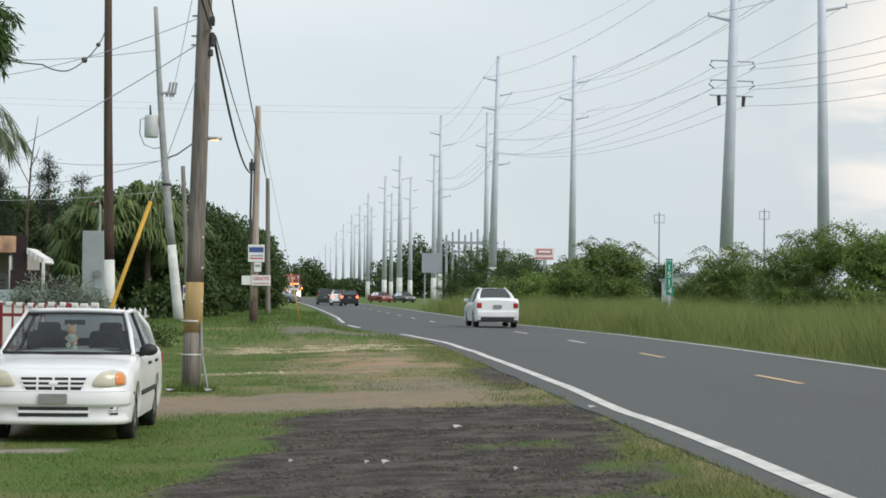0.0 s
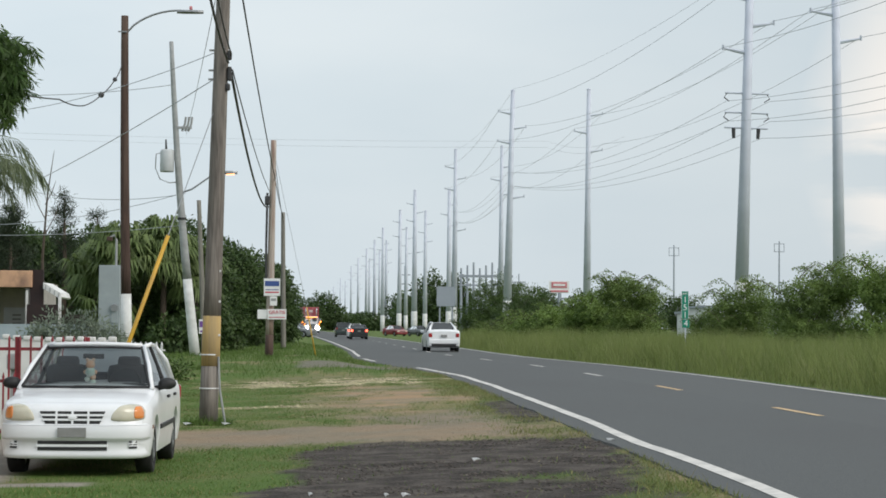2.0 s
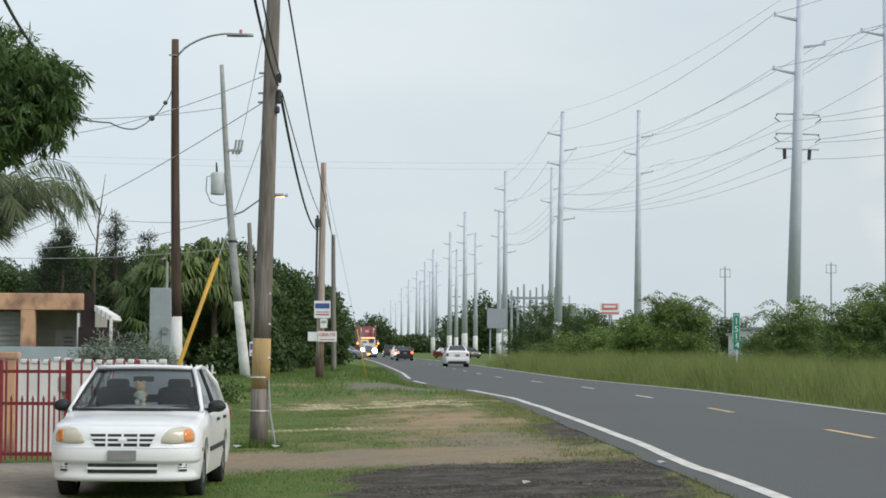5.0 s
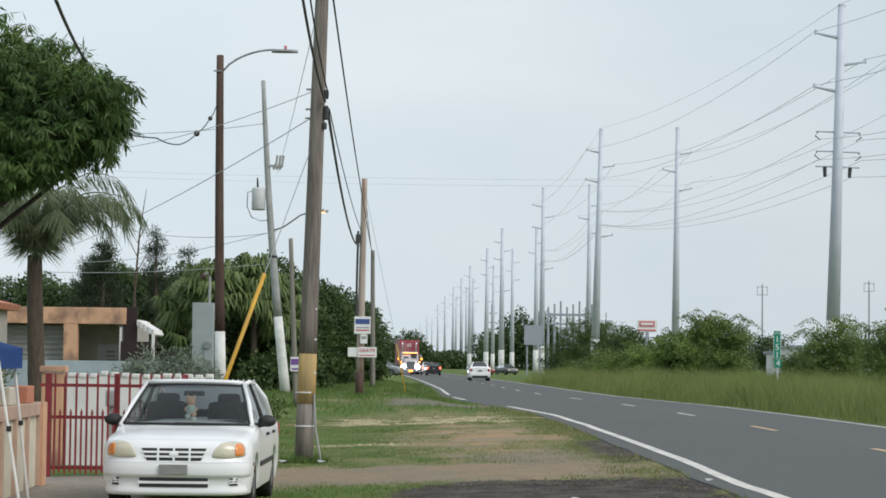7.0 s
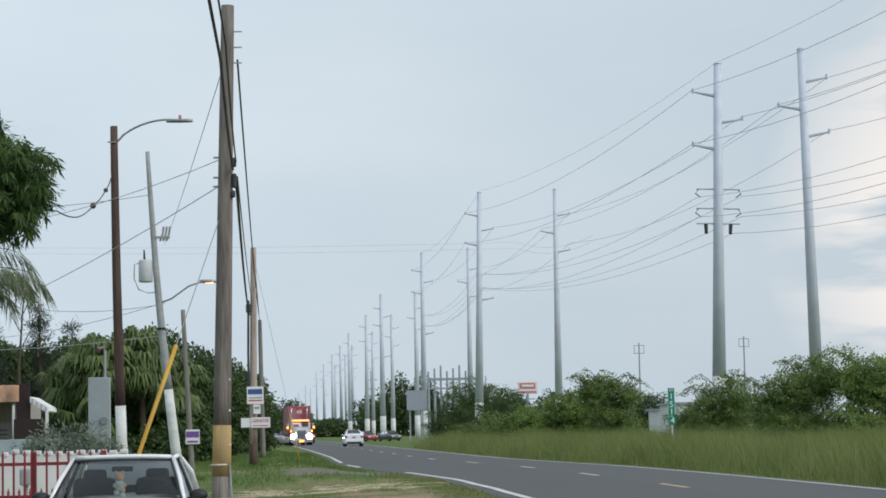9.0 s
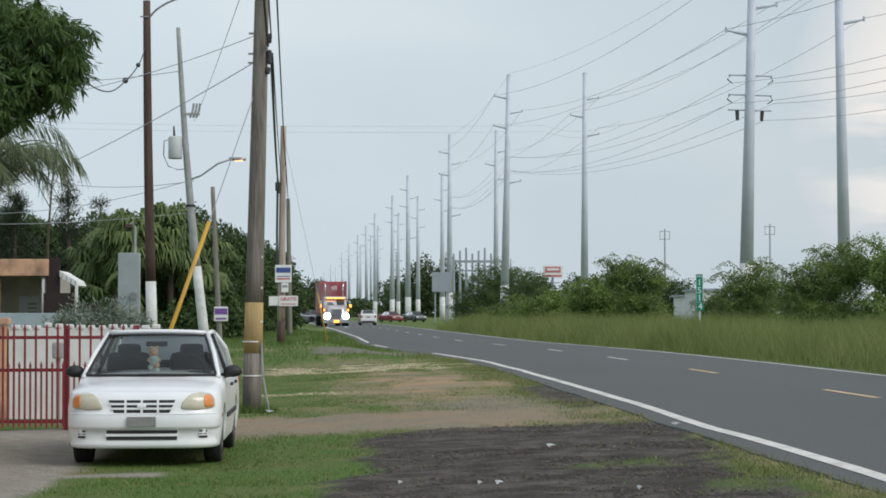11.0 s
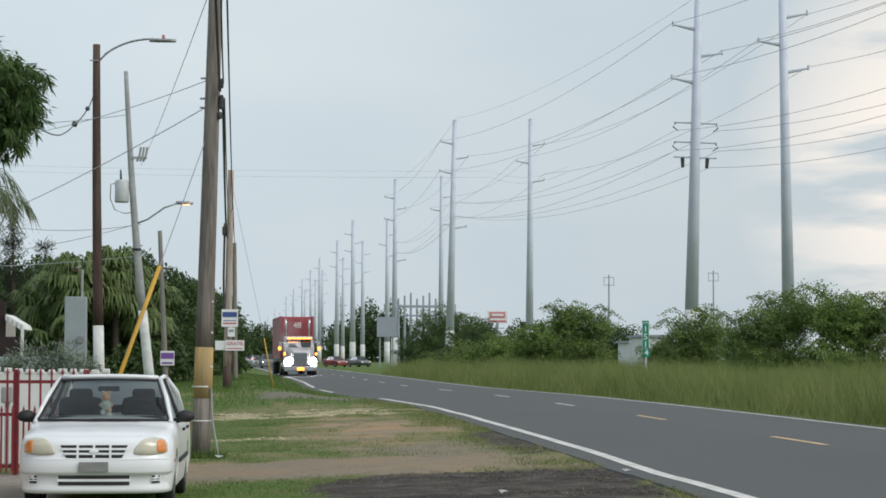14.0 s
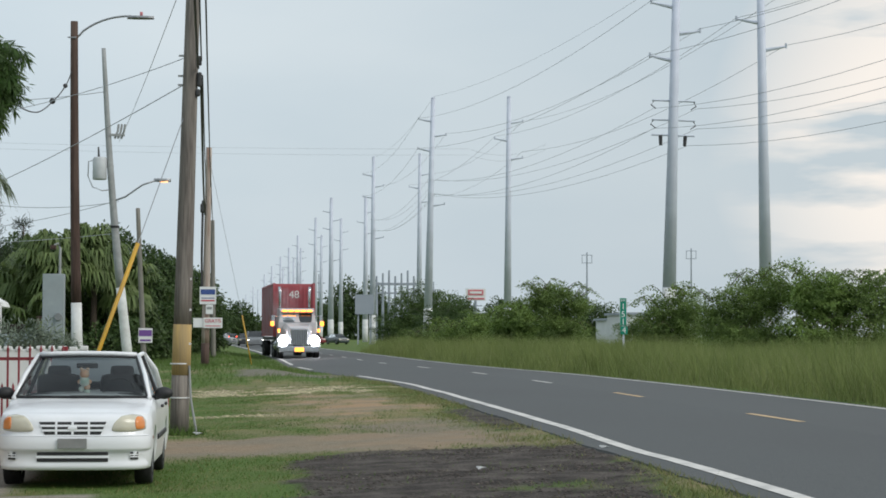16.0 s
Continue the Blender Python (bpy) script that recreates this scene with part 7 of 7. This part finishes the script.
def gantry():
    g = thing("substation_gantry", "grey steel substation gantry with vertical masts", "substation", pose(38, 500, 0.2))
    for k in range(9):
        x = -5.5 + 1.5 * k
        part("mast", tube([(x, 0, 0), (x, 0, 15.5 + (k * 7 % 3) * 0.7)], [0.42, 0.22], 6), M_far_steel, g)
    part("beam", box(0.5, 0, 13.6, 13, 0.5, 0.6), M_far_steel, g)
    part("beam", box(0.5, 0, 11.4, 13, 0.4, 0.4), M_far_steel, g)


gantry()
for x, y, h in ((140.9, 842, 35.0), (184.3, 842, 37.0)):
    f = thing("floodlight_mast", "distant floodlight mast with lamp frame", "mast", pose(x, y, 0), group="floodlight masts")
    part("mast", tube([(0, 0, 0), (0, 0, h + 0.5)], [0.45, 0.25], 6), M_far_steel, f)
    for z in (h - 0.6, h - 3.8):
        part("frame", box(0, 0, z, 4.4, 0.25, 0.25), M_far_steel, f)
    for k in (-2.0, 0, 2.0):
        part("strut", box(k, 0, h - 2.2, 0.22, 0.22, 3.4), M_far_steel, f)
for x, y, h in ((55.5, 600, 17), (26, 700, 22), (70, 620, 12)):
    f = thing("utility_mast", "distant utility mast with crossarms", "mast", pose(x, y, 0), group="distant masts")
    part("mast", tube([(0, 0, 0), (0, 0, h)], [0.25, 0.15], 6), M_far_steel, f)
    part("crossarm", box(0, 0, h * 0.86, 4.0, 0.3, 0.3), M_far_steel, f)
    part("crossarm", box(0, 0, h * 0.72, 3.0, 0.3, 0.3), M_far_steel, f)


def far_building(x0, x1, y, h, label):
    b = thing("warehouse", label, "building", pose((x0 + x1) / 2, y, 0))
    part("wall", box(0, 6, h / 2, x1 - x0, 12, h), M_far_white, b)
    part("roof", box(0, 6, h + 0.12, x1 - x0 + 0.6, 12.6, 0.25), M_far_steel, b)
    for k in range(int((x1 - x0) / 3.5)):
        part("window", box(-(x1 - x0) / 2 + 2 + 3.5 * k, -0.03, h * 0.45, 1.6, 0.08, 1.0), M_far_steel, b)


far_building(42.6, 50.5, 228, 3.9, "low white warehouse beyond the scrub")
far_building(44.2, 62, 245, 3.4, "low pale warehouse with grey roof")

# ---------------------------------------------------------------- litter and stones
def chips(name, label, pts, size, material, seed, flat=0.4):
    rng = np.random.default_rng(seed)
    n = len(pts)
    base = np.array([[0, 0, 1], [1, 0, -0.3], [-0.5, 0.87, -0.3], [-0.5, -0.87, -0.3]])
    a = rng.uniform(0, 6.28, n)
    s = size * rng.uniform(0.3, 1.4, n)
    st = rng.uniform(0.6, 1.8, n)
    v = np.zeros((n, 4, 3))
    for k in range(4):
        bx, by, bz = base[k]
        v[:, k, 0] = pts[:, 0] + s * st * (bx * np.cos(a) - by * np.sin(a))
        v[:, k, 1] = pts[:, 1] + s * (bx * np.sin(a) + by * np.cos(a))
        v[:, k, 2] = pts[:, 2] + s * bz * flat + 0.012
    f = np.array([[0, 1, 2], [0, 2, 3], [0, 3, 1], [1, 3, 2]])
    q = (np.arange(n)[:, None, None] * 4 + f[None]).reshape(-1, 3)
    ob = raw_mesh(name, v.reshape(-1, 3), q, material)
    return tagged(ob, label, "debris", kind="stuff")


M_clod = mat("dark_mulch_clod", (0.052, 0.043, 0.037), (0.10, 0.085, 0.074), scale=20, rough=0.95, island=0.5)
M_pebble = mat("pale_pebble", (0.32, 0.28, 0.23), (0.25, 0.22, 0.18), scale=20, rough=0.9, island=0.4)
M_straw = mat("pale_straw", (0.44, 0.38, 0.25), (0.34, 0.295, 0.185), scale=12, rough=0.95, island=0.4)
p = scatter(17000, -0.9, 5.0, 13, 34, 31, lambda x, y: 0.9 * soil(x, y)[0])
chips("mulch_clods", "dark crumbly mulch and charred clods", p, 0.020, M_clod, 32)
p = scatter(9000, -2.5, 4.6, 20, 62, 33, lambda x, y: max(0.15 * soil(x, y)[1], 0.3 * soil(x, y)[4], 0.05 * soil(x, y)[0]))
chips("pebbles", "small pale pebbles on bare earth", p, 0.013, M_pebble, 34)
p = scatter(12000, -1.2, 3.6, 38, 62, 35, lambda x, y: 0.8 * soil(x, y)[2])
chips("straw_litter", "pale dry straw litter lying in strips", p, 0.055, M_straw, 36, 0.25)
for x, y, w, l in ((2.79, 23.13, 0.05, 0.04), (1.85, 18.75, 0.04, 0.03), (1.68, 18.8, 0.02, 0.02), (1.0, 19.2, 0.02, 0.02), (4.72, 26.4, 0.05, 0.05), (-1.12, 34.1, 0.07, 0.10), (-0.50, 34.0, 0.06, 0.10), (2.9, 17.6, 0.02, 0.02)):
    sc = part("paper_scrap", panel([(-w, -l, 0.03), (w, -l, 0.05), (w * 0.8, l, 0.04), (-w * 0.9, l, 0.06)], 4, 3, 0.02, (0, 0, 1), 0.004), M_sign_w, None)
    sc.matrix_basis = pose(x, y, ground_z(x, y), 0, 0, 20)
    tagged(sc, "crumpled white paper scrap on the verge", "litter", "paper scraps")
# ---------------------------------------------------------------- what moves
def lane(y, off):
    """A pose in a lane, nose towards -y."""
    x = centre(y) + off
    turn = max(-1.6, math.degrees(math.atan2(centre(y + 25) - centre(y - 25), 50)))
    return x, y, road_z(x, y), turn


def drive(y, off, back=False, extra=0.0):
    x, y, z, turn = lane(y, off)
    return pose(x, y, z, 0, 0, -turn + extra + (180 if back else 0))


def motions():
    walk(truck, [(t, drive(360 - 14.0 * t - 0.065 * t * t, -2.65 + 0.0009 * t * t, False, 1.5)) for t in range(0, 17)])
    walk(versa, [(t, drive(y, 0.98 if t > 3 else 0.85, True)) for t, y in ((0, 81), (1, 95), (2, 108.5), (3.5, 127), (5, 146), (7, 168), (8, 178.5), (9, 189), (10, 200), (12, 223), (14, 248), (16, 275))])
    walk(dark_sedan, [(t, drive(y, off, True)) for t, y, off in ((0, 196, -0.15), (2, 202, -0.45), (3.5, 206, -0.5), (5, 214, -0.5), (8, 255, -0.5), (12, 322, -0.5), (16, 395, -0.5))])
    walk(red_mover, [(t, drive(y, off, True)) for t, y, off in ((0, 206, -0.8), (2, 213, -0.4), (3.5, 219, -0.4), (5, 234, -0.4), (8, 278, -0.4), (12, 352, -0.4), (16, 430, -0.4))])
    walk(green_mover, [(t, drive(y, off, True)) for t, y, off in ((0, 224, -1.6), (2, 246, -0.6), (3.5, 264, -0.2), (5, 285, 0.2), (8, 335, 0.6), (12, 412, 0.6), (16, 490, 0.6))])
    walk(oncoming, [(t, drive(252 + 14.3 * (16 - t), -2.4)) for t in (0, 4, 8, 12, 16)])
    walk(grey_follow, [(t, drive(224 + 14.3 * (16 - t), -2.2)) for t in (0, 4, 8, 12, 16)])


for car, x, y, turn in ((grey_sedan, -2.6, 214, 70), (red_pickup, 10.2, 292, 28), (green_parked, 13.6, 294, 24)):
    car.matrix_basis = pose(x, y, ground_z(x, y), 0, 0, turn)

motions()
